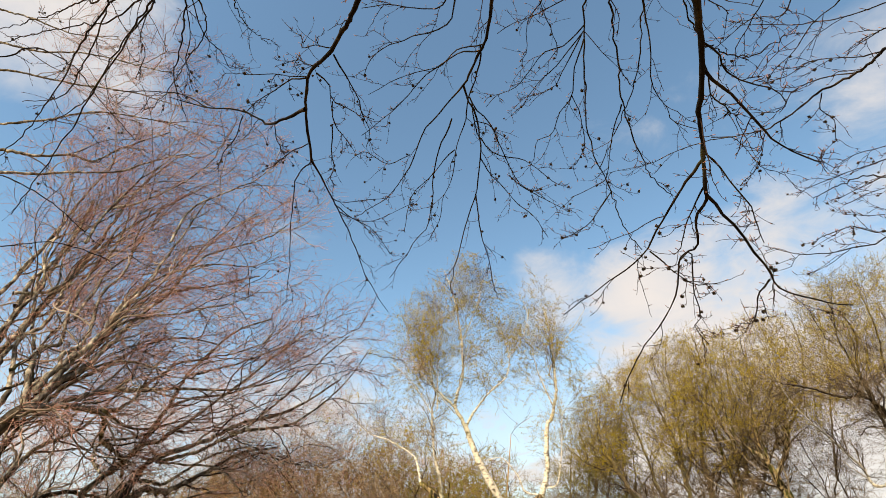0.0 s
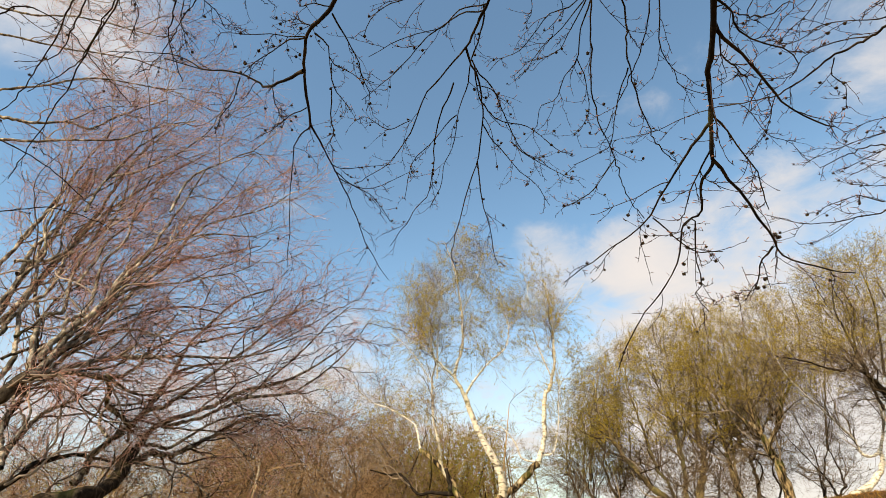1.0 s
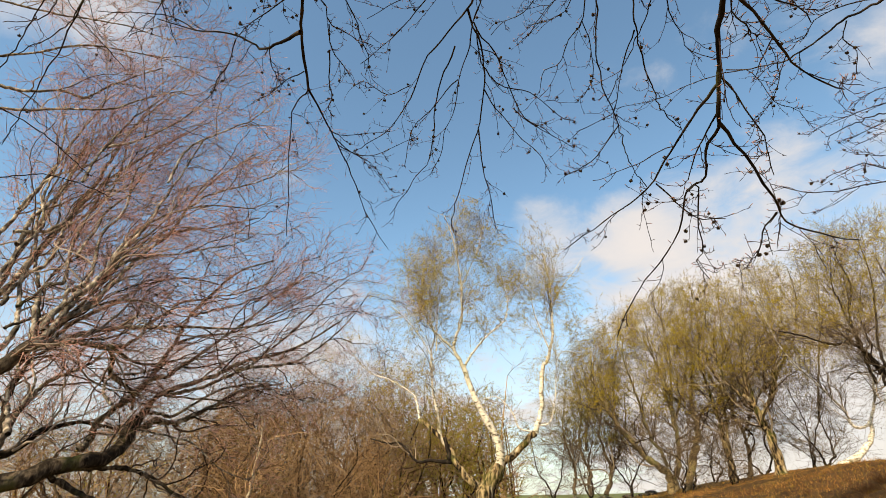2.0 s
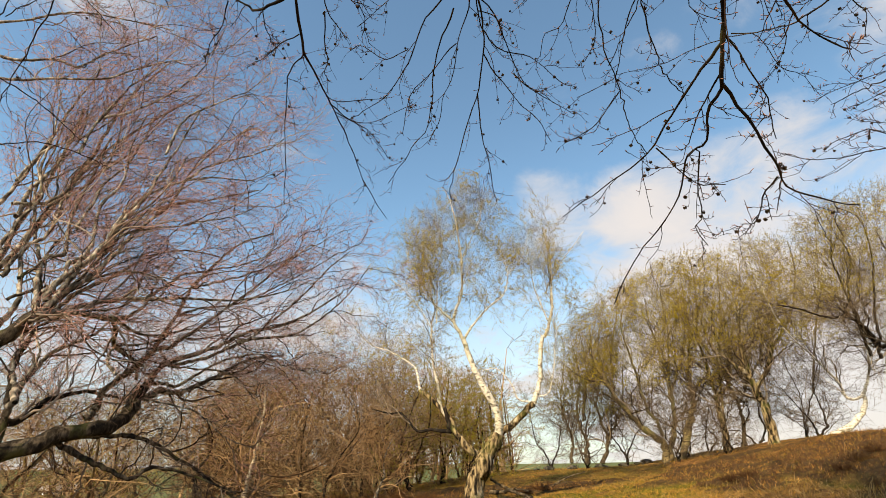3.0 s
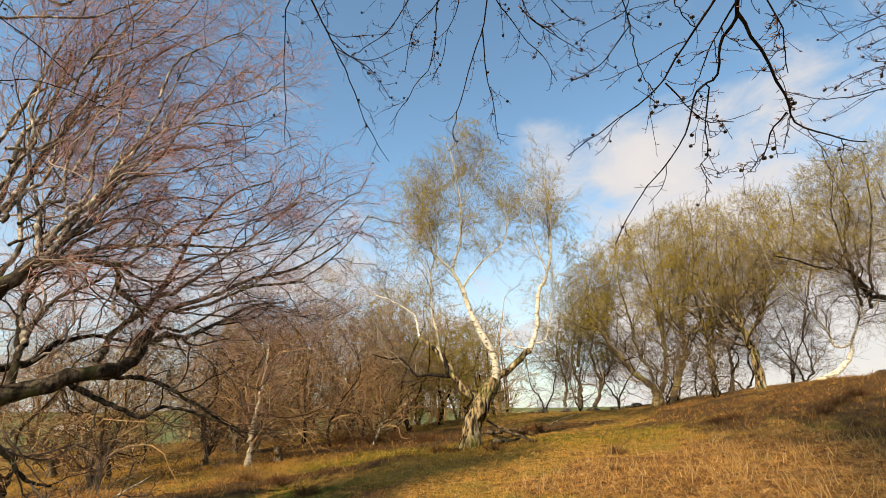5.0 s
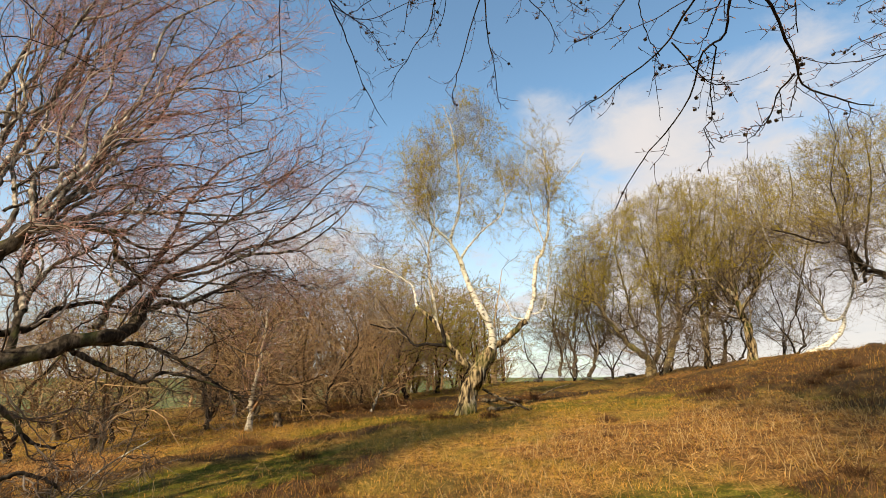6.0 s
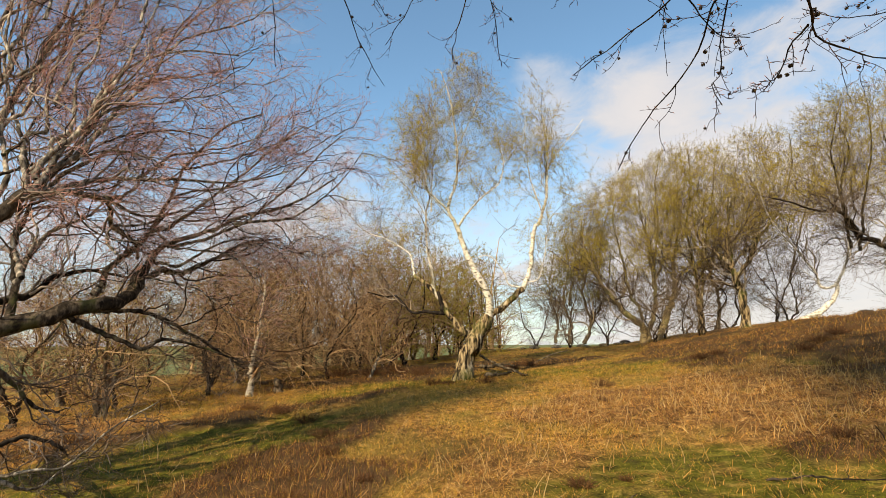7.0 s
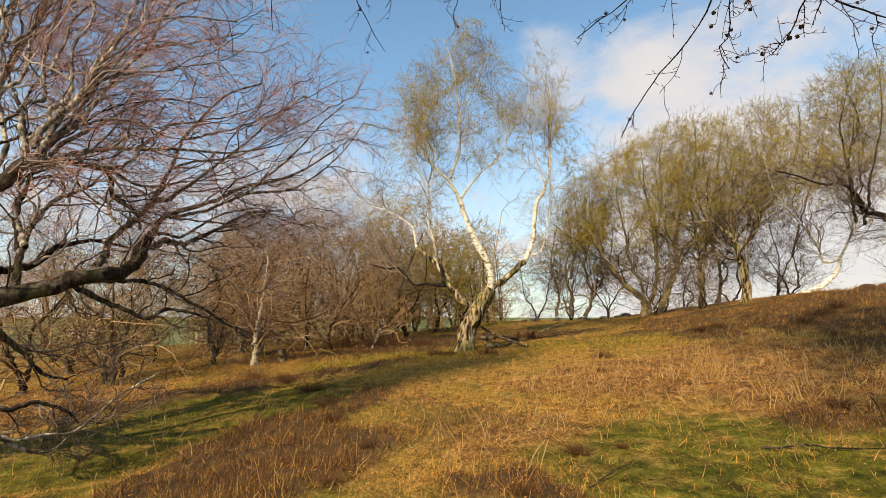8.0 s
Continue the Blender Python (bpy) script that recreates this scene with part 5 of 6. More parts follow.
limb(over, 0.0028, 0.0012, (1.900, 1.348, 3.014), (1.889, 1.428, 3.043), (1.860, 1.528, 3.070), (1.823, 1.640, 3.085), (1.808, 1.714, 3.113), sides=6)
limb(over, 0.0028, 0.0012, (1.893, 1.288, 3.090), (1.882, 1.358, 3.131), (1.852, 1.440, 3.181), (1.830, 1.524, 3.214), (1.833, 1.586, 3.238), sides=6)
limb(over, 0.0026, 0.0012, (1.905, 1.408, 2.936), (1.892, 1.470, 2.988), (1.875, 1.541, 3.033), (1.853, 1.629, 3.059), (1.848, 1.701, 3.077), sides=6)
limb(over, 0.0026, 0.0012, (1.907, 1.462, 2.861), (1.883, 1.520, 2.898), (1.828, 1.604, 2.942), (1.785, 1.665, 2.995), sides=6)
limb(over, 0.003, 0.0012, (1.416, 1.068, 2.553), (1.409, 1.128, 2.576), (1.387, 1.202, 2.597), (1.371, 1.246, 2.651), (1.350, 1.318, 2.667), (1.343, 1.374, 2.682), sides=6)
limb(over, 0.0032, 0.0012, (1.416, 1.073, 2.546), (1.404, 1.133, 2.559), (1.378, 1.213, 2.562), (1.346, 1.282, 2.586), (1.308, 1.352, 2.610), (1.263, 1.412, 2.654), (1.212, 1.461, 2.719), sides=6)
limb(over, 0.0026, 0.0012, (0.643, 1.019, 2.408), (0.673, 1.020, 2.432), (0.687, 1.073, 2.383), (0.708, 1.110, 2.350), (0.725, 1.154, 2.302), (0.717, 1.195, 2.287), (0.755, 1.221, 2.246), sides=6)
limb(over, 0.0024, 0.0012, (0.571, 1.026, 2.439), (0.617, 1.066, 2.417), (0.665, 1.101, 2.400), (0.719, 1.129, 2.386), (0.794, 1.133, 2.390), sides=6)
limb(over, 0.0024, 0.0012, (0.822, 0.980, 2.318), (0.815, 1.034, 2.307), (0.827, 1.081, 2.281), (0.832, 1.127, 2.262), (0.825, 1.164, 2.283), sides=6)
limb(over, 0.0024, 0.0012, (0.632, 0.801, 2.476), (0.623, 0.862, 2.455), (0.623, 0.910, 2.439), (0.622, 0.966, 2.408), sides=6)
limb(over, 0.0024, 0.0012, (0.629, 1.298, 2.866), (0.580, 1.400, 2.816), (0.529, 1.464, 2.810), (0.485, 1.516, 2.815), sides=6)
limb(over, 0.0024, 0.0012, (0.610, 0.725, 2.512), (0.662, 0.768, 2.497), (0.721, 0.819, 2.461), (0.764, 0.868, 2.438), (0.797, 0.910, 2.432), (0.833, 0.958, 2.413), sides=6)
limb(over, 0.0026, 0.0012, (-0.928, 0.920, 3.573), (-0.972, 1.065, 3.547), (-1.029, 1.179, 3.526), (-1.049, 1.318, 3.502), sides=6)
limb(over, 0.0026, 0.0012, (-0.910, 0.924, 3.579), (-0.918, 1.070, 3.551), (-0.891, 1.161, 3.569), (-0.889, 1.247, 3.574), (-0.871, 1.284, 3.623), sides=6)
limb(over, 0.0022, 0.0012, (-1.099, 0.980, 3.570), (-1.153, 1.052, 3.536), (-1.178, 1.135, 3.510), (-1.237, 1.207, 3.464), sides=6)
limb(over, 0.0024, 0.0012, (-0.717, 1.158, 3.168), (-0.773, 1.234, 3.146), (-0.837, 1.301, 3.124), (-0.884, 1.373, 3.103), sides=6)
limb(over, 0.0022, 0.0012, (-0.578, 1.130, 3.102), (-0.590, 1.204, 3.078), (-0.585, 1.260, 3.075), sides=6)
limb(over, 0.003, 0.0012, (-0.893, 1.196, 3.266), (-0.946, 1.191, 3.311), (-1.045, 1.177, 3.332), (-1.154, 1.173, 3.332), (-1.259, 1.159, 3.336), sides=6)


def over_crown(tree):
    """Slender side twigs that curl upwards, short spurs with buds, and old husks at the ends of some spurs."""
    rng = tree.rng
    P, R = resample(tree.lines[1:], 24)
    L = np.array([min(v, 0.7) for *_, v in tree.lines[1:]])
    a, ar = offshoots(rng, P, np.minimum(R, 0.0028), 4, 0.36 * L, 38, (0.0, 0.03, -0.02), 0.13, 0.25, 12, 0.5, 0.55, 0.0012, 0.72)
    b, br = offshoots(rng, a, ar, 2, 0.10, 42, (0.0, 0.0, 0.03), 0.15, 0.15, 7, 0.6, 0.8, 0.0009, 0.35)
    stems = [(P[:, ::3], 9), (a[:, ::2], 4), (b[:, ::2], 2)]
    spurs = [offshoots(rng, S, np.full(S.shape[:2], 0.001), each, 0.013, 48, (0, 0, 0.30), 0.14, 0.2, 5, 0.9, 1.0, 0.0009, 0.2) for S, each in stems]
    c, cr = np.concatenate([v for v, _ in spurs]), np.concatenate([v for _, v in spurs])
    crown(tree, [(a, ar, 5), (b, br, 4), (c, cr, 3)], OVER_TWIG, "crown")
    tips = c[rng.permutation(len(c))][:, -1]
    tips = tips[(tips[:, 1] + tree.foot[1] > 0.95)]
    bud = unit(c[:, -1] - c[:, 0])[:, None] * 0.007
    ends = np.stack([c[:, -1], c[:, -1] + bud[:, 0] * 0.5, c[:, -1] + bud[:, 0]], 1)
    crown(tree, [(ends, np.tile(np.array([0.0009, 0.0012, 0.0003]), (len(ends), 1)), 3)], BUD, "bud_spray", "slender red-brown buds")
    # one husk: a short stalk and a split cup of four bristly lobes
    bm = bmesh.new()
    for k in range(4):
        ang = k * math.pi / 2 + 0.4
        out = Vector((math.cos(ang), math.sin(ang), 0))
        lobe = bmesh.ops.create_icosphere(bm, subdivisions=1, radius=0.0046)["verts"]
        for v in lobe:
            v.co = Vector((v.co.x, v.co.y, v.co.z * 1.7)) * (1 + 0.25 * random.uniform(-1, 1)) + out * 0.0048 + Vector((0, 0, -0.011))
    me = bpy.data.meshes.new("husk")
    bm.to_mesh(me)
    bm.free()
    me.materials.append(HUSK)
    for k, place in enumerate(tips[:290]):
        ob = part("husk", me, tree.top)
        s = rng.uniform(0.44, 0.66)
        ob.matrix_local = Matrix.LocRotScale(Vector(place), Euler((rng.normal() * 0.5, rng.normal() * 0.5, rng.random() * 6.28)), (s, s, s))


over_crown(over)


def over_top(tree):
    """Unseen high crown of the beech over the viewer, added to shade the upper slope."""
    rng = tree.rng
    start = len(tree.lines)
    for x, y, z in ((0.5, -1.0, 12.0), (1.8, 0.0, 12.6), (-0.5, -2.2, 11.8), (2.4, -1.2, 12.4), (-3.7, -6.3, 11.6), (0.4, 0.2, 12.8), (3.0, 0.4, 12.2), (-1.5, 1.2, 12.2), (0.2, 2.4, 12.8)):
        limb(tree, 0.13, 0.02, (0.9, -3.6, 7.3), (0.45 + 0.1 * x, -3.0 + 0.1 * y, 9.0), (0.55 * x, -1.4 + 0.5 * y, 10.6), (x, y, z), sides=7)
    P, R = resample(tree.lines[start:], 14)
    a, ar = offshoots(rng, P, R, 11, 1.8, 50, (0, 0, 0.02), 0.25, 0.45, 8, 0.3, 0.45, 0.012, 0.2)
    b, br = offshoots(rng, a, ar, 10, 0.9, 48, 0.0, 0.25, 0.15, 5, 0.3, 0.5, 0.007, 0.3)
    c, cr = offshoots(rng, b, br, 9, 0.45, 44, 0.0, 0.2, 0.15, 2, 0.5, 0.6, 0.005, 0.3)
    crown(tree, [(a, ar, 5), (b, br, 3), (c, cr, 3)], OVER_TWIG, "shade_crown", "dense bare treetop twigs added out of view for shade")


over_top(over)

# ---- grove on the brow ----
GROVE_LABEL = "gnarled birch with a mossy trunk and olive-yellow young leaves"
grove_a = Tree("birch_tree", on_land(9.3, 22.5), GROVE_LABEL, "grove on the brow", "birch", 51)
grove_a.bark, grove_a.gnarl = OLD_BARK, 1.15
limb(grove_a, 0.153, 0.024, (9.09, 22.5, 1.71), (9.09, 22.4, 2.32), (8.17, 22.3, 3.13), (7.22, 22.2, 4.46), (6.57, 22.1, 5.62), (6.5, 22, 7.26))
limb(grove_a, 0.139, 0.02, (9.2, 22.5, 1.81), (9.55, 22.5, 2.47), (9.88, 22.5, 3.66), (9.9, 22.5, 4.97), (9.76, 22.5, 6.2), (9.19, 22.5, 8.31))
limb(grove_a, 0.153, 0.024, (9.73, 22.5, 1.99), (10.47, 22.6, 3.33), (10.91, 22.7, 4.21), (10.88, 22.8, 5.39), (11.48, 22.9, 7.35), (11.5, 23, 8.91))
limb(grove_a, 0.08, 0.018, (9.2, 22.5, 2.63), (8.69, 22.42, 3.78), (8.38, 22.35, 5.48), (8.07, 22.28, 7.19), (8.26, 22.2, 8.39))
limb(grove_a, 0.055, 0.012, (9.79, 22.50, 4.04), (9.70, 22.50, 5.89), (9.48, 22.50, 7.80), (9.38, 22.50, 9.63))
limb(grove_a, 0.055, 0.012, (9.97, 22.50, 4.56), (10.81, 22.50, 6.42), (11.29, 22.50, 8.35), (11.40, 22.50, 10.65))
limb(grove_a, 0.055, 0.012, (9.89, 22.50, 5.09), (10.23, 22.50, 7.24), (10.29, 22.50, 9.20), (10.79, 22.50, 10.94))
birch_crown(grove_a, (21, 9, 9), (2.0, 1.05, 0.6), (14, 0.025), 3.0, (0.05, 0.02, 0.0), 0.0027, BIRCH_LEAF, GROVE_TWIG, start=0.15, skip=0, points=3, clean=0.24, gap=-0.12, branch=GROVE_BRANCH, fade=0.12)
grove_b = Tree("birch_tree", on_land(11.5, 22), GROVE_LABEL, "grove on the brow", "birch", 52)
grove_b.bark, grove_b.gnarl = BASE_BARK, 1.15
limb(grove_b, 0.133, 0.02, (11.52, 22, 2.35), (11.54, 22, 3.36), (11.58, 22, 4.25), (11.4, 22, 5.68), (11.27, 22, 6.78), (11.68, 22, 8.33))
limb(grove_b, 0.084, 0.017, (11.57, 22, 4.13), (12.47, 22.33, 4.95), (12.87, 22.67, 6.07), (13.73, 23, 7.79))
limb(grove_b, 0.055, 0.012, (11.62, 22.00, 3.11), (12.03, 22.00, 5.52), (12.55, 22.00, 7.65), (12.96, 22.00, 9.87), (13.22, 22.00, 10.87))
limb(grove_b, 0.055, 0.012, (12.03, 22.00, 5.52), (11.63, 22.00, 7.65), (11.75, 22.00, 9.87), (11.72, 22.00, 10.73))
birch_crown(grove_b, (20, 9, 8), (2.0, 1.05, 0.6), (14, 0.025), 3.6, (0.05, 0.02, 0.0), 0.0027, BIRCH_LEAF, GROVE_TWIG, start=0.15, skip=0, points=3, clean=0.24, gap=-0.12, branch=GROVE_BRANCH, fade=0.12)
grove_c = Tree("birch_tree", on_land(12.56, 20.5), GROVE_LABEL, "grove on the brow", "birch", 53)
grove_c.bark, grove_c.gnarl = BASE_BARK, 1.15
limb(grove_c, 0.181, 0.027, (12.56, 20.5, 2.26), (12.59, 20.5, 3.24), (12.54, 20.5, 4.07), (12.17, 20.5, 5.01), (12.34, 20.5, 6.28), (12.56, 20.5, 8.12))
limb(grove_c, 0.098, 0.017, (12.44, 20.5, 4.31), (13.19, 20.33, 5.37), (13.56, 20.17, 6.78), (13.34, 20, 8.21))
limb(grove_c, 0.084, 0.014, (12.18, 20.5, 4.91), (11.54, 20.67, 5.67), (11.44, 20.83, 6.96), (11.94, 21, 8.54))
limb(grove_c, 0.055, 0.012, (12.35, 20.50, 4.77), (12.33, 20.50, 6.49), (12.81, 20.50, 8.26), (13.20, 20.50, 10.24))
limb(grove_c, 0.055, 0.012, (12.52, 20.50, 4.29), (13.48, 20.50, 5.99), (13.98, 20.50, 7.75), (14.32, 20.50, 10.10))
limb(grove_c, 0.055, 0.012, (12.85, 20.50, 5.25), (14.64, 20.50, 7.24), (15.46, 20.50, 9.30), (15.56, 20.50, 10.78))
birch_crown(grove_c, (19, 9, 8), (2.0, 1.05, 0.6), (10, 0.025), 3.8, (0.05, 0.02, 0.0), 0.0027, BIRCH_LEAF, GROVE_TWIG, start=0.15, skip=0, points=3, clean=0.24, gap=-0.12, branch=GROVE_BRANCH, fade=0.12)
grove_d = Tree("birch_tree", on_land(13.3, 18.6), "birch with a white leaning trunk on the brow", "grove on the brow", "birch", 54)
grove_d.bark, grove_d.gnarl = WHITE_BARK, 1.15
limb(grove_d, 0.125, 0.06, (13.25, 18.60, 2.10), (13.65, 18.60, 2.51), (14.26, 18.60, 2.72), (14.80, 18.60, 3.14), (15.11, 18.60, 3.56), (15.12, 18.60, 3.86))
limb(grove_d, 0.055, 0.013, (15.12, 18.60, 3.82), (14.49, 18.50, 3.64), (14.07, 18.40, 4.33), (13.39, 18.30, 5.25), (12.62, 18.20, 6.27), (12.27, 18.10, 7.26), (12.03, 18.00, 8.37))
limb(grove_d, 0.055, 0.013, (15.12, 18.60, 3.82), (15.60, 18.68, 4.48), (15.99, 18.76, 5.61), (16.04, 18.84, 6.78), (16.60, 18.92, 8.22), (16.64, 19.00, 9.98))
birch_crown(grove_d, (22, 9, 8), (2.0, 1.05, 0.6), (12, 0.025), 3.2, (0.05, 0.02, 0.0), 0.0027, BIRCH_LEAF, GROVE_TWIG, start=0.15, skip=1, points=3, clean=0.24, gap=-0.12, branch=GROVE_BRANCH, fade=0.12)
grove_e = Tree("birch_tree", on_land(16.2, 17.5), "dark-limbed birch at the edge of the grove", "grove on the brow", "birch", 55)
grove_e.bark, grove_e.gnarl = DARK_BARK, 1.15
limb(grove_e, 0.181, 0.048, (16.15, 17.5, 0.82), (16.53, 17.42, 2.8), (16.47, 17.35, 4.4), (15.72, 17.27, 5.13), (15.03, 17.2, 5.26))
limb(grove_e, 0.076, 0.013, (15.03, 17.2, 5.26), (14.46, 17.02, 6.14), (13.29, 16.85, 6.24), (12.16, 16.68, 6.51), (11.27, 16.5, 6.64))
limb(grove_e, 0.076, 0.013, (15.03, 17.2, 5.26), (14.85, 17.27, 5.83), (14.75, 17.35, 7.12), (15.4, 17.42, 8.65), (15.28, 17.5, 9.79))
limb(grove_e, 0.091, 0.013, (16.51, 17.4, 4.41), (17.15, 17.6, 6.34), (17.28, 17.8, 8.36), (17.35, 18, 10.03))
limb(grove_e, 0.055, 0.012, (14.69, 17.20, 4.91), (14.71, 17.30, 6.78), (14.69, 17.40, 8.59), (15.28, 17.50, 10.26))
limb(grove_e, 0.055, 0.012, (14.98, 17.20, 4.82), (15.54, 17.30, 6.78), (16.23, 17.40, 8.82), (16.49, 17.50, 10.85))
birch_crown(grove_e, (21, 9, 8), (2.0, 1.05, 0.6), (12, 0.025), 4.2, (0.05, 0.02, 0.0), 0.0027, BIRCH_LEAF, GROVE_TWIG, start=0.15, skip=0, points=3, clean=0.24, gap=-0.12, branch=GROVE_BRANCH, fade=0.12)
grove_f = Tree("birch_tree", on_land(6.2, 24), GROVE_LABEL, "grove on the brow", "birch", 56)
grove_f.bark, grove_f.gnarl = BROWN_BARK, 1.15
limb(grove_f, 0.098, 0.017, (6.88, 24, 1.61), (7.25, 24, 2.53), (7.64, 24, 3.25), (8.21, 24, 4.36), (8.43, 24, 6.05))
limb(grove_f, 0.091, 0.017, (6.23, 24, 1.61), (6.28, 24.25, 2.71), (6.1, 24.5, 3.84), (6.51, 24.75, 5.6), (6.34, 25, 7.42))
limb(grove_f, 0.084, 0.014, (5.49, 24, 1.66), (5.66, 24, 2.7), (5.29, 24, 4.08), (5.63, 24, 6.05))
limb(grove_f, 0.07, 0.014, (7.25, 24, 2.53), (6.94, 23.87, 4.06), (7.3, 23.73, 5.86), (7.16, 23.6, 7.38))
limb(grove_f, 0.055, 0.012, (6.25, 24.00, 3.40), (6.68, 24.00, 5.90), (6.52, 24.00, 7.92))
limb(grove_f, 0.055, 0.012, (7.69, 24.00, 3.66), (7.98, 24.00, 6.46), (8.56, 24.00, 8.51), (8.81, 24.00, 9.87))
birch_crown(grove_f, (21, 9, 9), (2.0, 1.05, 0.6), (14, 0.025), 2.2, (0.05, 0.02, 0.0), 0.0027, OLIVE_LEAF, GROVE_TWIG, start=0.15, skip=0, points=3, clean=0.24, gap=-0.12, branch=GROVE_BRANCH, fade=0.12)
grove_g = Tree("birch_tree", on_land(14.2, 25), GROVE_LABEL, "grove on the brow", "birch", 57)
grove_g.bark, grove_g.gnarl = BROWN_BARK, 1.15
limb(grove_g, 0.105, 0.017, (13.88, 25, 2.32), (14.14, 25, 3.89), (13.88, 25, 5.35), (14.41, 25, 7.42), (14.43, 25, 9.55))
limb(grove_g, 0.07, 0.014, (14.11, 25, 4.18), (14.98, 25, 5.35), (15.98, 25, 6.83), (16.16, 25, 8.94))
limb(grove_g, 0.07, 0.014, (14.03, 25, 5.05), (13.5, 25.33, 6.59), (12.6, 25.67, 8.51), (12.73, 26, 10.51))
limb(grove_g, 0.055, 0.012, (17.89, 25.00, 4.58), (18.89, 25.00, 7.54), (20.01, 25.00, 10.66), (20.88, 25.00, 13.95))
birch_crown(grove_g, (18, 9, 8), (2.0, 1.05, 0.6), (13, 0.025), 3.4, (0.05, 0.02, 0.0), 0.0027, BIRCH_LEAF, GROVE_TWIG, start=0.15, skip=0, points=3, clean=0.24, gap=-0.12, branch=GROVE_BRANCH, fade=0.12)

# ---- thicket on the lower side ----
def wild_tree(name, x, y, height, lean, seed, label, bark, twig, leaf=None, stems=1, spread=1.0, radius=0.09, leafy=2, sway=0.075, group="trees of the thicket", category="tree"):
    """A crooked small tree: leaning stems, wide wandering branches and a haze of fine twigs."""
    tree = Tree(name, on_land(x, y), label, group, category, seed)
    tree.bark, tree.gnarl = bark, 1.5
    rng = tree.rng
    foot = np.array(on_land(x, y, -0.05))
    turn = rng.random() * 6.283
    for s in range(stems):
        turn += 6.283 / stems + rng.normal() * 0.4
        out = np.array([math.cos(turn), math.sin(turn), 0]) * (0.06 if stems == 1 else 0.24) * height
        bends = rng.normal(size=(5, 3)) * np.array([sway, sway, 0]) * height
        tall = height * rng.uniform(0.72, 0.9)
        pts = [foot + (out + np.array([lean, 0, 0]) * height * 0.6) * f + bends[k] * min(1, 2 * f) + np.array([0, 0, f * tall])
               for k, f in enumerate((0, 0.18, 0.4, 0.68, 1.0))]
        limb(tree, radius * 0.8, radius * 0.12, *[tuple(p) for p in pts], sides=7)
    P, R = resample(tree.lines, 16)
    a, ar = offshoots(rng, P, R, 18 // stems + 5, height * 0.58 * spread, 58, 0.02, 0.32, 0.16, 10, 0.2, 0.5, 0.008, 0.30)
    b, br = offshoots(rng, a, ar, 9, height * 0.20 * spread, 50, 0.03, 0.28, 0.12, 6, 0.3, 0.5, 0.0048, 0.3)
    c, cr = offshoots(rng, b, br, 6, height * 0.11 * spread, 46, 0.03, 0.24, 0.12, 2, 0.5, 0.6, 0.0038, 0.3)
    crown(tree, [(a, ar, 4), (b, br, 3), (c, cr, 3)], twig, "crown")
    if leaf:
        foliage(tree, c, leafy, 0.036, leaf, 0.2, "foliage")
    return tree


BARE = "bare brown scrub tree with fine tangled twigs"
wild_tree("birch_tree", -5.3, 14.2, 5.0, -0.02, 31, "slim white-stemmed birch with bare brown twigs", SLIM_BARK, THICKET_TWIG, radius=0.12, sway=0.015, category="birch")
wild_tree("scrub_tree", -2.4, 16.6, 3.0, 0.45, 33, "thin pale tree that leans over the slope", GREY_BARK, THICKET_TWIG, radius=0.09, sway=0.03)
SCRUB = [(-13.5, 14.5, 4.2, 0.0), (-12.5, 19.0, 4.6, 0.0), (-15.5, 20.0, 5.0, 0.0), (-10.4, 18.0, 4.6, 0.0), (-9.6, 11.5, 3.9, 0.05), (-8.2, 12.2, 3.8, 0.18), (-8.9, 14.0, 4.2, 0.10), (-7.0, 15.4, 4.0, 0.25), (-11.5, 15.5, 4.8, 0.0), (-7.6, 19.0, 5.8, 0.05),
         (-5.6, 20.5, 6.0, -0.05), (-4.0, 21.5, 6.0, 0.05), (-6.4, 24.5, 6.7, 0.0), (-2.9, 24.0, 6.5, 0.0), (-9.0, 26.0, 7.2, 0.0), (-3.6, 27.0, 7.4, 0.0),
         (-9.4, 20.5, 5.6, 0.05), (-7.2, 21.5, 5.8, 0.0), (-5.0, 18.2, 4.6, 0.1), (-4.4, 23.6, 6.2, 0.0), (-10.8, 23.0, 6.4, 0.0), (-3.9, 17.8, 4.2, 0.1), (-1.4, 25.5, 6.2, 0.0), (-5.8, 27.5, 7.2, 0.0), (-7.9, 28.5, 7.6, 0.0),
         (-2.2, 20.0, 5.2, 0.1), (-6.4, 17.2, 4.8, 0.0), (-3.2, 19.4, 5.2, 0.0), (-8.6, 22.0, 6.3, 0.0)]
for n, (x, y, height, lean) in enumerate(SCRUB):
    wild_tree("scrub_tree", x, y, height, lean, 40 + n, BARE, (DARK_BARK, DARK_LIMB, BROWN_BARK)[n % 3], THICKET_TWIG, (None, None, OLIVE_LEAF)[n % 3], stems=1 + n % 3, radius=0.07 + 0.015 * (n % 3), leafy=1)
OLIVE = "bushy tree with olive budding twigs behind the old birch"
for n, (x, y, height) in enumerate([(-1.6, 21.5, 5.0), (-0.3, 23.5, 5.2), (1.0, 23.0, 4.4), (-2.6, 28.0, 6.0), (0.6, 28.0, 5.4)]):
    wild_tree("scrub_tree", x, y, height, 0.0, 70 + n, OLIVE, DARK_BARK, THICKET_TWIG, OLIVE_LEAF, stems=2, leafy=15)

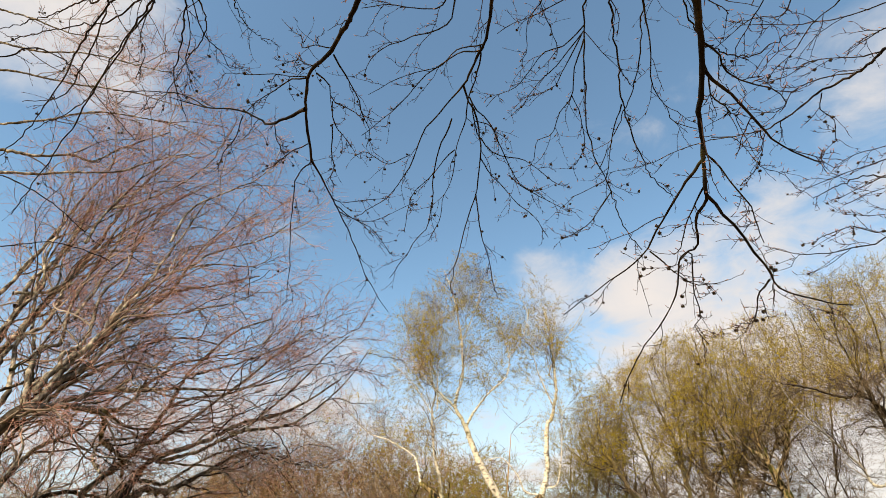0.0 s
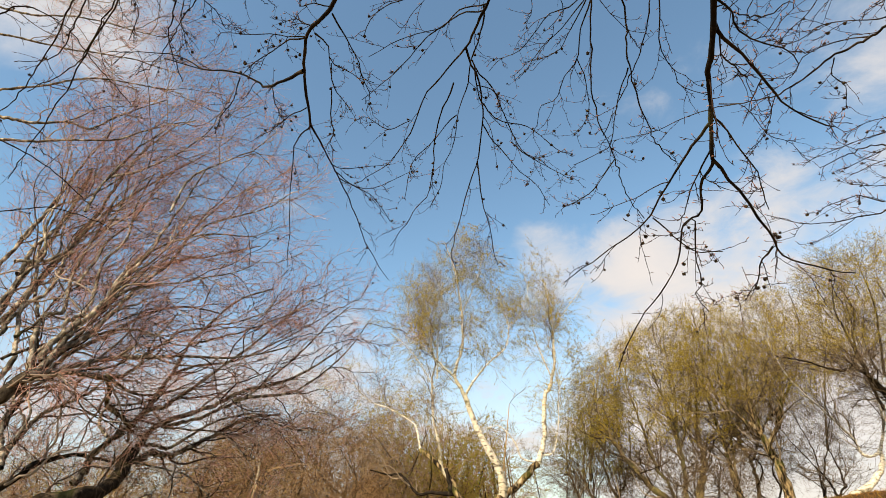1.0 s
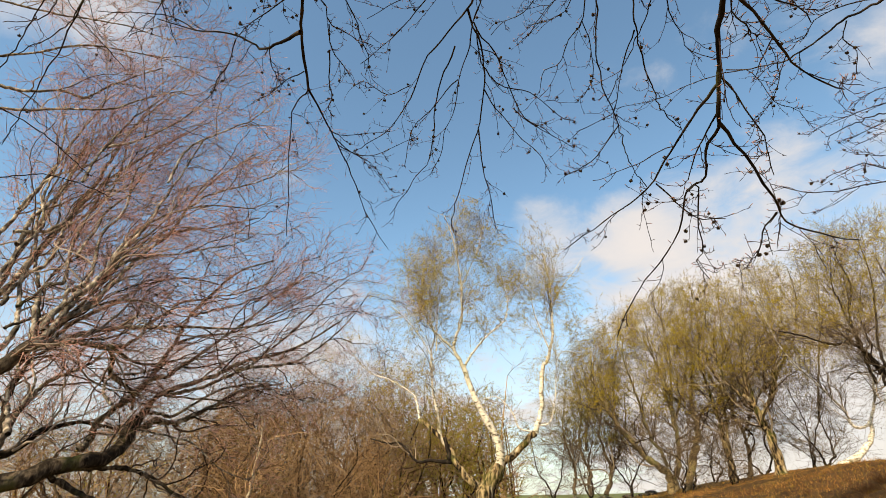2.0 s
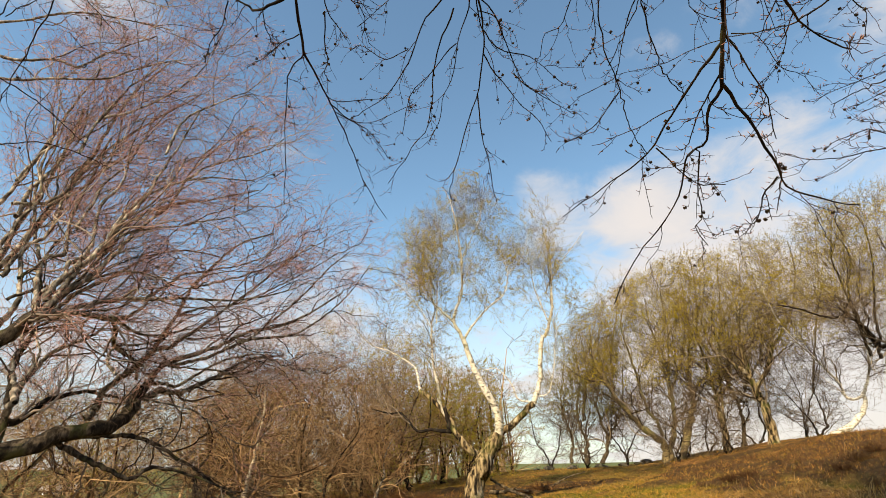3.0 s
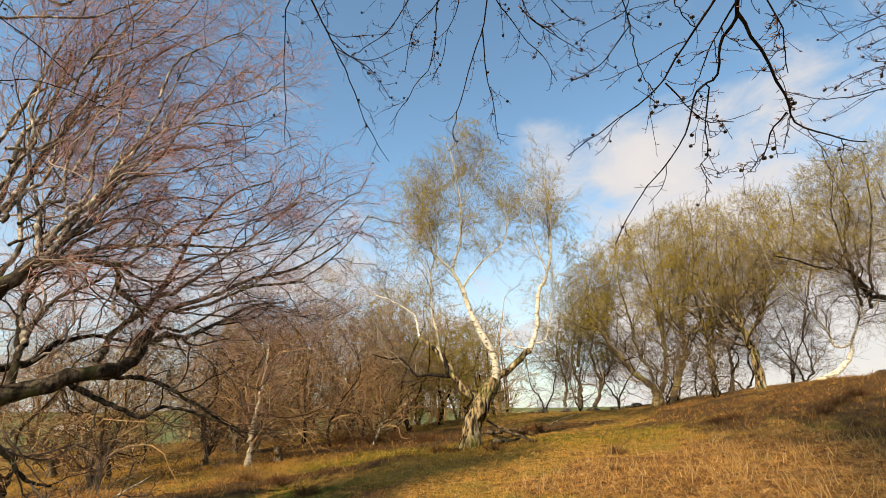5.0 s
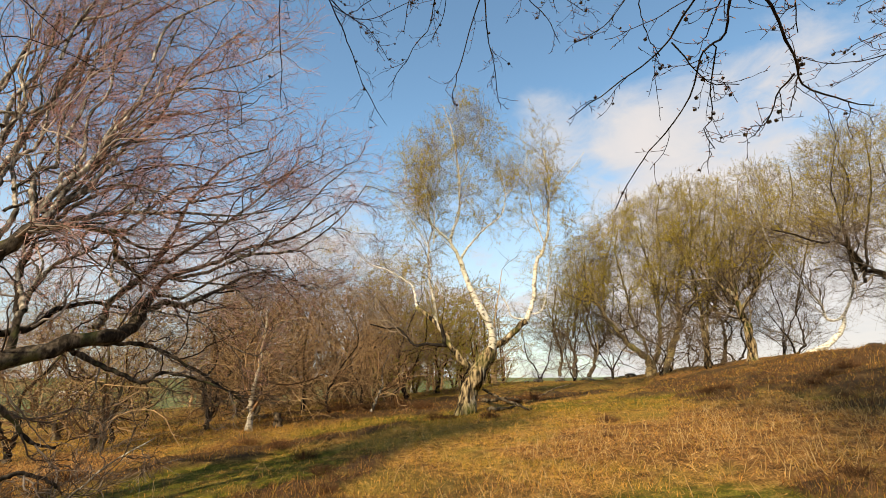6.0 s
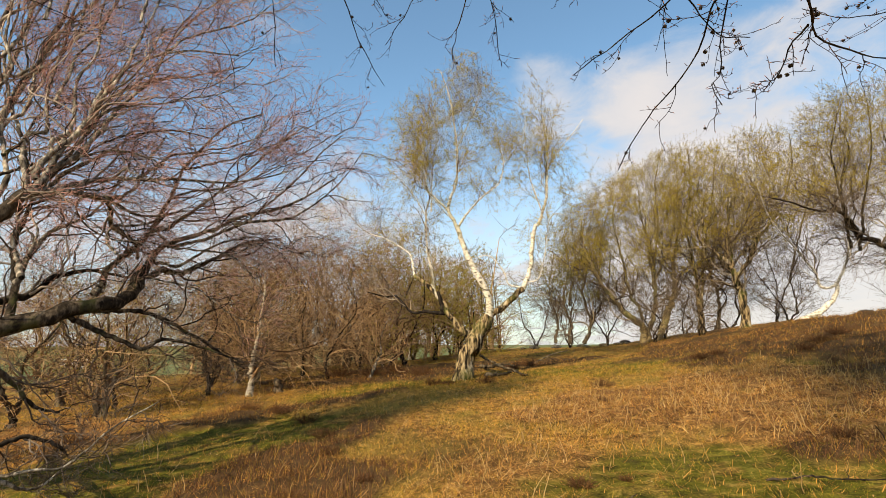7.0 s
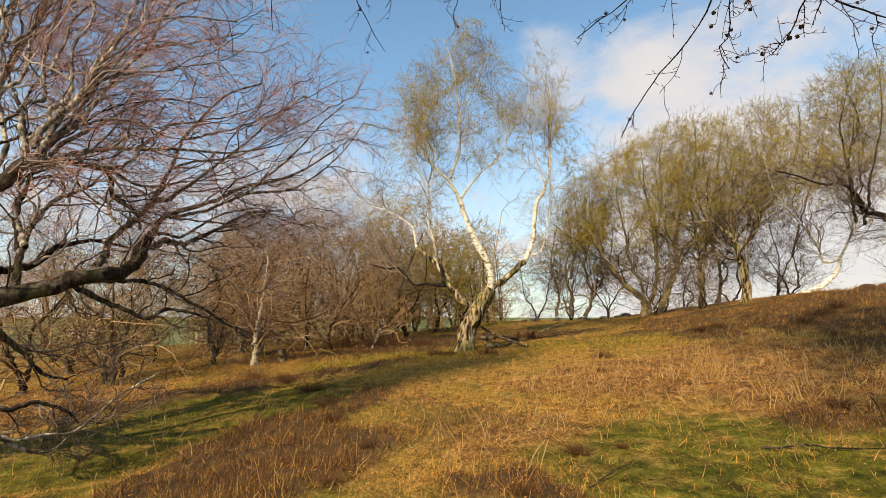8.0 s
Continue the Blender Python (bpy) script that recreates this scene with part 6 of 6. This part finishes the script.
UNDER = "bare dark scrub tree among the birches on the brow"
for n, (x, y, height) in enumerate([(8.0, 24.0, 4.6), (10.6, 23.6, 5.0), (13.2, 22.6, 5.2), (6.6, 25.4, 4.4), (15.6, 23.0, 5.4), (4.9, 26.0, 3.8),
                                     (9.2, 21.6, 3.2), (10.9, 20.8, 2.4), (14.0, 20.0, 3.4), (12.2, 25.0, 4.6)]):
    wild_tree("scrub_tree", x, y, height, 0.0, 90 + n, UNDER, DARK_BARK, GROVE_TWIG, stems=2, radius=0.06, sway=0.09, group="grove on the brow")

# ---- far woods and valley ----
def far_woods():
    """A belt of bare woods behind the thicket, too far to tell tree from tree."""
    rng = np.random.default_rng(80)
    stems = []
    for n in range(130):
        bearing_here, away = (rng.uniform(-27, 7), rng.uniform(31, 64)) if n < 90 else (rng.uniform(-56, -27), rng.uniform(95, 150))
        x, y = away * math.sin(radians(bearing_here)), away * math.cos(radians(bearing_here))
        h = rng.uniform(5.0, 8.0) * (0.75 + away / 150)
        foot = np.array(on_land(x, y, -0.1))
        top = foot + np.array([rng.normal() * 0.6, rng.normal() * 0.6, h])
        line = spline([foot, foot * 0.6 + top * 0.4 + rng.normal(size=3) * 0.2, top], 8)[None]
        rad = np.linspace(0.12, 0.02, 8)[None]
        a, ar = offshoots(rng, line, rad, 10, h * 0.40, 50, 0.05, 0.2, 0.15, 5, 0.2, 0.5, 0.015, 0.5)
        b, br = offshoots(rng, a, ar, 8, h * 0.18, 48, 0.03, 0.24, 0.1, 3, 0.4, 0.6, 0.010, 0.3)
        stems += [(line, rad, 5), (a, ar, 3), (b, br, 3)]
    vs, qs, base = [], [], 0
    for P, R, sides in stems:
        v, q = tubes(P, R, sides)
        vs.append(v), qs.append(q + base)
        base += len(v)
    v, q = np.vstack(vs), np.vstack(qs)
    tagged(new("far_woods", mesh_from("far_woods", v, np.full(len(q), 4), q, THICKET_TWIG)), "belt of bare brown woods beyond the thicket", "woods", kind="stuff")


far_woods()


def box_into(bm, size, place, turn=0.0, bevel=0.0):
    made = bmesh.ops.create_cube(bm, size=1.0, matrix=Matrix.Translation(place) @ Matrix.Rotation(turn, 4, "Z") @ Matrix.Diagonal((*size, 1)))["verts"]
    if bevel:
        edges = list({e for v in made for e in v.link_edges})
        bmesh.ops.bevel(bm, geom=edges, offset=bevel, segments=1, affect="EDGES")
    return made


def finish(name, bm, material, parent=None, label=""):
    me = bpy.data.meshes.new(name)
    bm.to_mesh(me)
    bm.free()
    me.materials.append(material)
    ob = new(name, me)
    ob.parent = parent
    if label:
        ob["label"] = label
    return ob


def barn(x, y, long, deep, high, turn):
    """A low farm building far down in the valley."""
    top = tagged(new("barn"), "low white farm building far off in the valley", "building")
    top.location, top.rotation_euler = on_land(x, y, -0.2), (0, 0, radians(turn))
    bm = bmesh.new()
    box_into(bm, (long, deep, high), (0, 0, high / 2))
    finish("wall", bm, WHITE_WALL, top)
    bm = bmesh.new()
    roof = [bm.verts.new(c) for c in ((-long / 2 - 0.4, -deep / 2 - 0.4, high), (long / 2 + 0.4, -deep / 2 - 0.4, high), (long / 2 + 0.4, deep / 2 + 0.4, high), (-long / 2 - 0.4, deep / 2 + 0.4, high),
                                      (-long / 2 - 0.4, 0, high + 2.2), (long / 2 + 0.4, 0, high + 2.2))]
    for f in ((0, 1, 5, 4), (2, 3, 4, 5), (1, 2, 5), (3, 0, 4), (0, 3, 2, 1)):
        bm.faces.new([roof[i] for i in f])
    finish("roof", bm, WHITE_WALL, top, "pale sheet roof")


barn(-172.0, 240.0, 13.0, 7.0, 2.2, 20)


# ---- stones on the brow ----
def stone(x, y, size, seed, squat=0.6, sink=0.3):
    rng = random.Random(seed)
    bm = bmesh.new()
    bmesh.ops.create_icosphere(bm, subdivisions=2, radius=1.0)
    off = Vector((rng.random() * 50, rng.random() * 50, 0))
    for v in bm.verts:
        v.co *= 1 + 0.38 * noise.noise(v.co * 1.1 + off) + 0.10 * noise.noise(v.co * 3.5 + off)
        v.co = Vector((v.co.x * size, v.co.y * size * 0.8, v.co.z * size * squat))
    ob = finish("stone", bm, STONE)
    ob.location = on_land(x, y, size * squat * (1 - sink))
    ob.rotation_euler = (0, 0, rng.random() * 6)
    tagged(ob, "dark lichened stone half sunk in the brow", "stone", "stones on the brow")


for n in range(14):
    stone(4.0 + 0.42 * n + 0.3 * math.sin(n * 2.3), 24.6 + 0.5 * math.sin(n * 1.7), 0.16 + 0.14 * ((n * 7) % 5) / 4, 100 + n, 0.38, 0.45)
for n in range(10):
    stone(13.4 + 0.42 * n, 15.8 + 0.25 * math.sin(n * 2.1), 0.20 + 0.14 * ((n * 3) % 4) / 3, 130 + n, 0.42, 0.4)


# ---- dead wood ----
def dead_branch(label, r0, r1, *guides, seed=1, forks=3, name="fallen_branch", bark=DEAD_WOOD):
    tree = Tree(name, guides[0], label, category="branch", seed=seed)
    tree.bark, tree.gnarl = bark, 2.2
    limb(tree, r0, r1, *guides, sides=7, name="stem")
    if forks:
        P, R = resample(tree.lines, 12)
        a, ar = offshoots(tree.rng, P, R, forks, 0.35 * tree.lines[0][2], 50, 0.02, 0.2, 0.3, 6, 0.3, 0.5, 0.006)
        crown(tree, [(a, ar, 5)], bark, "side_branches")["kind"] = "stuff"


def lying(*spots):
    return [(x, y, float(surface(x, y)) + h) for x, y, h in spots]


dead_branch("grey fallen birch limb beside the old trunk", 0.045, 0.02, *lying((1.15, 15.2, 0.32), (1.6, 15.0, 0.30), (2.1, 14.8, 0.16), (2.5, 14.7, 0.06)), seed=3)
dead_branch("broken pale branch leaning on the fallen limb", 0.03, 0.015, *lying((1.2, 15.6, 0.62), (1.7, 15.3, 0.40), (2.2, 15.1, 0.28)), seed=5, forks=2)
dead_branch("dark rotten log in the grass by the old birch", 0.05, 0.03, *lying((1.3, 14.9, 0.05), (1.7, 15.0, 0.08), (2.3, 15.2, 0.10)), seed=6, forks=0)
dead_branch("dead branch lying on the slope", 0.04, 0.015, *lying((3.2, 17.5, 0.05), (3.7, 17.6, 0.25), (4.4, 17.4, 0.42)), seed=7)
dead_branch("thin dark stick lying in the moss", 0.008, 0.004, *lying((2.9, 4.7, 0.0), (3.25, 4.52, 0.05), (3.5, 4.45, 0.02), (3.85, 4.25, 0.06), (4.3, 4.15, 0.03)), seed=8, forks=3, bark=DARK_BARK)
dead_branch("short stick lying in the moss", 0.007, 0.004, *lying((1.15, 4.15, 0.02), (1.4, 4.35, 0.05), (1.65, 4.5, 0.06)), seed=9, forks=0)


def stump(x, y, r, h, seed, bark=WHITE_BARK, label="short pale broken birch stump"):
    tree = Tree("tree_stump", on_land(x, y), label, category="stump", seed=seed)
    tree.bark = bark
    limb(tree, r, r * 0.8, on_land(x, y, -0.1), on_land(x + 0.03, y, h * 0.5), on_land(x + 0.02, y, h))


stump(-1.6, 26.5, 0.16, 1.1, 4)
stump(-4.7, 14.6, 0.11, 0.32, 6, BROWN_BARK, "short brown rotten stump beside a slim birch")


# ---- what grows on the ground ----
def blades(name, label, x, y, height, width, material, lean=0.35, seed=1, category="grass", curl=0.5, drop=0.0, joints=3, kind="stuff"):
    """Many bent blades at once, each a narrow strip that ends in a point."""
    rng = np.random.default_rng(seed)
    n = len(x)
    z = surface(x, y) - 0.012 + drop
    turn = rng.random(n) * 2 * np.pi
    way = np.stack([np.cos(turn), np.sin(turn), 0 * turn], 1)
    side = np.stack([-np.sin(turn + rng.normal(size=n)), np.cos(turn + rng.normal(size=n)), 0 * turn], 1)
    tilt = np.abs(lean + 0.3 * rng.normal(size=n)) * (lean > 0)
    at = np.stack([x, y, z], 1)
    rows = []
    for k in range(joints):
        f = k / joints
        rows += [at - side * (width * (1 - 0.5 * f))[:, None] / 2, at + side * (width * (1 - 0.5 * f))[:, None] / 2]
        ang = np.minimum(tilt + curl * rng.random(n) * (k + 1), 1.75)
        at = at + (way * np.sin(ang)[:, None] + np.array([0, 0, 1.0]) * np.cos(ang)[:, None]) * (height / joints)[:, None]
    rows.append(at)
    v = np.stack(rows, 1)
    m = v.shape[1]
    base = (np.arange(n) * m)[:, None]
    quads = np.zeros((n, 0, 4), int) if joints == 1 else np.concatenate([base + np.array([2 * k, 2 * k + 1, 2 * k + 3, 2 * k + 2]) for k in range(joints - 1)], 1).reshape(n, joints - 1, 4)
    tri = base + np.array([m - 3, m - 2, m - 1])
    counts = np.tile(np.array([4] * (joints - 1) + [3]), n)
    corners = np.concatenate([quads.reshape(n, -1), tri], 1).ravel()
    return tagged(new(name, mesh_from(name, v, counts, corners, material, False)), label, category, kind=kind)


def strewn(count, seed, wanted, x0=-11.0, x1=14.0, y0=1.6, y1=18.0):
    """Places over the plan, denser nearer the path's end of the slope, kept where wanted(x, y) says."""
    rng = np.random.default_rng(seed)
    y = y0 + (y1 - y0) * rng.random(count * 7) ** 1.7
    x = rng.uniform(-1, 1, count * 7) * (1.1 * y + 2.0)
    keep = (x > x0) & (x < x1) & (rng.random(count * 7) < wanted(x, y) * smooth(y, 1.6, 2.9))
    return x[keep][:count], y[keep][:count], rng


def only(which):
    def weigh(x, y):
        moss, bracken, heather = zones(x, y)
        clump = 0.35 + 0.65 * smooth(rolling(x, y, 0.5, 61), -0.4, 0.4)
        straw = np.clip(1 - moss - 0.6 * bracken - heather, 0, 1)
        return {"moss": moss, "bracken": bracken, "heather": heather, "straw": straw, "any": 1 - 0.5 * moss}[which] * clump
    return weigh


x, y, rng = strewn(66000, 201, only("straw"))
blades("dry_grass", "dry golden grass on the slope", x, y, rng.uniform(0.05, 0.16, len(x)), rng.uniform(0.0024, 0.0044, len(x)) * (0.7 + 0.10 * y), STRAW, 0.95, 1, joints=2)
x, y, rng = strewn(40000, 202, only("straw"))
blades("green_grass", "short olive-green grass among the straw", x, y, rng.uniform(0.05, 0.15, len(x)), rng.uniform(0.003, 0.0055, len(x)) * (0.7 + 0.10 * y), GREEN_BLADE, 0.6, 2, joints=1)
x, y, rng = strewn(50000, 203, only("moss"))
blades("moss_turf", "low bright green mossy turf", x, y, rng.uniform(0.02, 0.06, len(x)), rng.uniform(0.004, 0.008, len(x)) * (0.7 + 0.08 * y), TURF, 0.7, 3, "moss", joints=1)
x, y, rng = strewn(13000, 204, only("moss"))
blades("dry_grass", "scattered dry grass in the turf", x, y, rng.uniform(0.04, 0.12, len(x)), rng.uniform(0.002, 0.004, len(x)) * (0.7 + 0.08 * y), STRAW, 0.9, 4, joints=1)
x, y, rng = strewn(60000, 205, only("bracken"))
blades("dead_bracken", "rust-brown litter of fallen dead bracken", x, y, rng.uniform(0.07, 0.22, len(x)), rng.uniform(0.004, 0.009, len(x)) * (0.7 + 0.07 * y), FROND, 1.25, 5, "bracken", 0.4, 0.015, joints=2)
x, y, rng = strewn(66000, 206, only("heather"))
blades("heather", "low dark brown heather", x, y, rng.uniform(0.05, 0.17, len(x)), rng.uniform(0.003, 0.006, len(x)) * (0.8 + 0.08 * y), HEATH, 0.45, 6, "heather", 0.3, 0.0, joints=1)
x, y, rng = strewn(13000, 215, only("heather"))
blades("green_grass", "olive grass grown through the heather", x, y, rng.uniform(0.06, 0.16, len(x)), rng.uniform(0.003, 0.005, len(x)) * (0.7 + 0.08 * y), GREEN_BLADE, 0.5, 13, joints=1)
x, y, rng = strewn(7000, 207, only("heather"))
blades("dry_grass", "wisps of dry grass in the heather", x, y, rng.uniform(0.08, 0.24, len(x)), rng.uniform(0.0025, 0.0045, len(x)) * (0.7 + 0.08 * y), STRAW, 0.5, 7, joints=1)
x, y, rng = strewn(20000, 216, lambda x, y: 0.9 - 0.75 * zones(x, y)[2], -16.0, 20.0, 13.0, 27.0)
blades("green_grass", "olive grass on the brow and under the trees", x, y, rng.uniform(0.08, 0.2, len(x)), rng.uniform(0.008, 0.014, len(x)), GREEN_BLADE, 0.7, 14, joints=1)
x, y, rng = strewn(16000, 208, lambda x, y: 0.9 - 0.85 * zones(x, y)[2], -16.0, 20.0, 14.0, 27.0)
blades("dry_grass", "dry golden grass on the brow and under the trees", x, y, rng.uniform(0.06, 0.18, len(x)), rng.uniform(0.006, 0.010, len(x)), STRAW, 0.8, 8, joints=1)


x, y, rng = strewn(19000, 213, only("straw"))
blades("dry_grass", "pale bleached grass stems bent over the slope", x, y, rng.uniform(0.06, 0.17, len(x)), rng.uniform(0.0024, 0.0046, len(x)) * (0.7 + 0.08 * y), PALE_STRAW, 1.0, 11, curl=0.8, joints=2)
x, y, rng = strewn(7000, 214, only("bracken"))
blades("dead_bracken", "pale broken bracken stems lying in the litter", x, y, rng.uniform(0.08, 0.22, len(x)), rng.uniform(0.003, 0.006, len(x)) * (0.7 + 0.07 * y), PALE_STRAW, 1.3, 12, "bracken", 0.3, 0.03, joints=2)
x, y, rng = strewn(9000, 209, only("any"))
blades("leaf_litter", "small brown fallen leaves and scraps in the grass", x, y, rng.uniform(0.02, 0.05, len(x)), rng.uniform(0.010, 0.020, len(x)), FROND, 1.3, 9, "leaves", 0.4, 0.03, joints=2)
x, y, rng = strewn(2600, 210, only("moss"))
blades("dry_grass", "tufts of pale dry grass in the turf", x, y, rng.uniform(0.06, 0.15, len(x)), rng.uniform(0.003, 0.005, len(x)) * (0.7 + 0.08 * y), STRAW, 0.4, 10, joints=2)


def stalks(count, seed, wanted, lo, hi, label):
    """Broken bracken stalks, upright and leaning, as thin round stems."""
    x, y, rng = strewn(count, seed, wanted, y1=14.0)
    n = len(x)
    z = surface(x, y) - 0.02
    h = rng.uniform(lo, hi, n)
    way = rng.normal(size=(n, 3)) * np.array([0.30, 0.24, 0]) + np.array([0, 0, 1])
    out = [np.stack([x, y, z], 1)]
    for k in range(4):
        way = unit(way + rng.normal(size=(n, 3)) * np.array([0.16, 0.16, 0.03]))
        out.append(out[-1] + way * (h / 4)[:, None])
    P = np.stack(out, 1)
    R = (0.0020 + 0.0024 * rng.random((n, 1))) * np.linspace(1, 0.7, 5)
    a, ar = offshoots(rng, P[::3], R[::3], 2, 0.16, 60, -0.12, 0.2, 0.5, 5, 0.5, 0.6, 0.0018)
    v, q = tubes(P, R, 4)
    w, p = tubes(a, ar, 3)
    v, q = np.vstack([v, w]), np.vstack([q, p + len(v)])
    tagged(new("bracken_stalks", mesh_from("bracken_stalks", v, np.full(len(q), 4), q, STALK)), label, "bracken", kind="stuff")


stalks(1500, 211, only("bracken"), 0.07, 0.30, "pale broken bracken stalks standing in the litter")
stalks(560, 212, only("any"), 0.07, 0.32, "scattered dry bracken stalks on the slope")


# ---- heather bushes ----
def heather_mesh(seed, r, h):
    rng = np.random.default_rng(seed)
    n = 90
    turn, out = rng.random(n) * 6.283, np.sqrt(rng.random(n))
    foot = np.stack([np.cos(turn) * out * r * 0.35, np.sin(turn) * out * r * 0.35, 0 * turn - 0.02], 1)
    way = unit(np.stack([np.cos(turn) * out * r, np.sin(turn) * out * r, h * (1.05 - 0.62 * out)], 1))
    L = h * (0.7 + 0.4 * rng.random(n))
    pts = [foot]
    for _ in range(4):
        way = unit(way + 0.16 * rng.normal(size=(n, 3)) + np.array([0, 0, 0.05]))
        pts.append(pts[-1] + way * (L / 4)[:, None])
    P = np.stack(pts, 1)
    R = np.tile(np.linspace(0.004, 0.002, 5), (n, 1))
    a, ar = offshoots(rng, P, R, 5, h * 0.3, 40, 0.05, 0.2, 0.25, 2, 0.6, 0.8, 0.0026)
    v, q = tubes(P, R, 3)
    w, p = tubes(a, ar, 3)
    return mesh_from("heather_bush", np.vstack([v, w]), np.full(len(q) + len(p), 4), np.vstack([q, p + len(v)]), HEATH)


BUSHES = [heather_mesh(300 + k, 0.26 + 0.05 * k, 0.28 + 0.04 * k) for k in range(3)]
BUSH_SPOTS = [(1.3, 4.95, 0.62, 0), (1.75, 5.0, 0.3, 1), (-1.0, 4.6, 0.5, 1), (-1.5, 5.2, 0.55, 2), (-0.8, 5.4, 0.5, 0), (-1.5, 6.9, 0.6, 1), (-1.8, 7.8, 0.7, 2), (0.2, 3.75, 0.45, 0), (0.6, 3.8, 0.45, 1),
              (3.9, 5.5, 0.6, 2), (4.35, 5.6, 0.7, 1), (4.8, 5.5, 0.75, 0), (5.2, 5.6, 0.7, 2), (3.6, 11.4, 0.9, 2), (2.9, 9.2, 0.5, 0), (-2.6, 9.9, 0.9, 2), (-3.4, 10.8, 1.0, 1),
              (-4.4, 11.8, 1.1, 0), (-6.4, 9.0, 1.2, 2), (-0.2, 14.2, 1.1, 1), (0.2, 14.0, 0.9, 0), (1.2, 13.6, 1.0, 2), (7.0, 13.6, 1.0, 1), (7.6, 13.8, 0.9, 2), (8.6, 11.8, 1.0, 0),
              (9.6, 12.6, 1.2, 1), (8.0, 10.2, 0.8, 2), (10.4, 13.0, 1.2, 1), (2.3, 16.8, 1.5, 0), (3.0, 17.4, 1.6, 1), (-1.5, 16.6, 1.7, 2), (-2.4, 17.2, 1.8, 0), (-0.6, 16.2, 1.5, 1), (-3.5, 17.6, 1.8, 2)]
for k, (x, y, s, kind_of) in enumerate(BUSH_SPOTS):
    ob = new("heather_bush", BUSHES[kind_of])
    ob.matrix_world = Matrix.LocRotScale(Vector((x, y, float(surface(x, y)))), Euler((0, 0, k * 2.4)), (s * 0.9, s * 0.9, s * 0.66))
    tagged(ob, "dark brown bushy heather clump in the grass", "heather", "heather bushes")
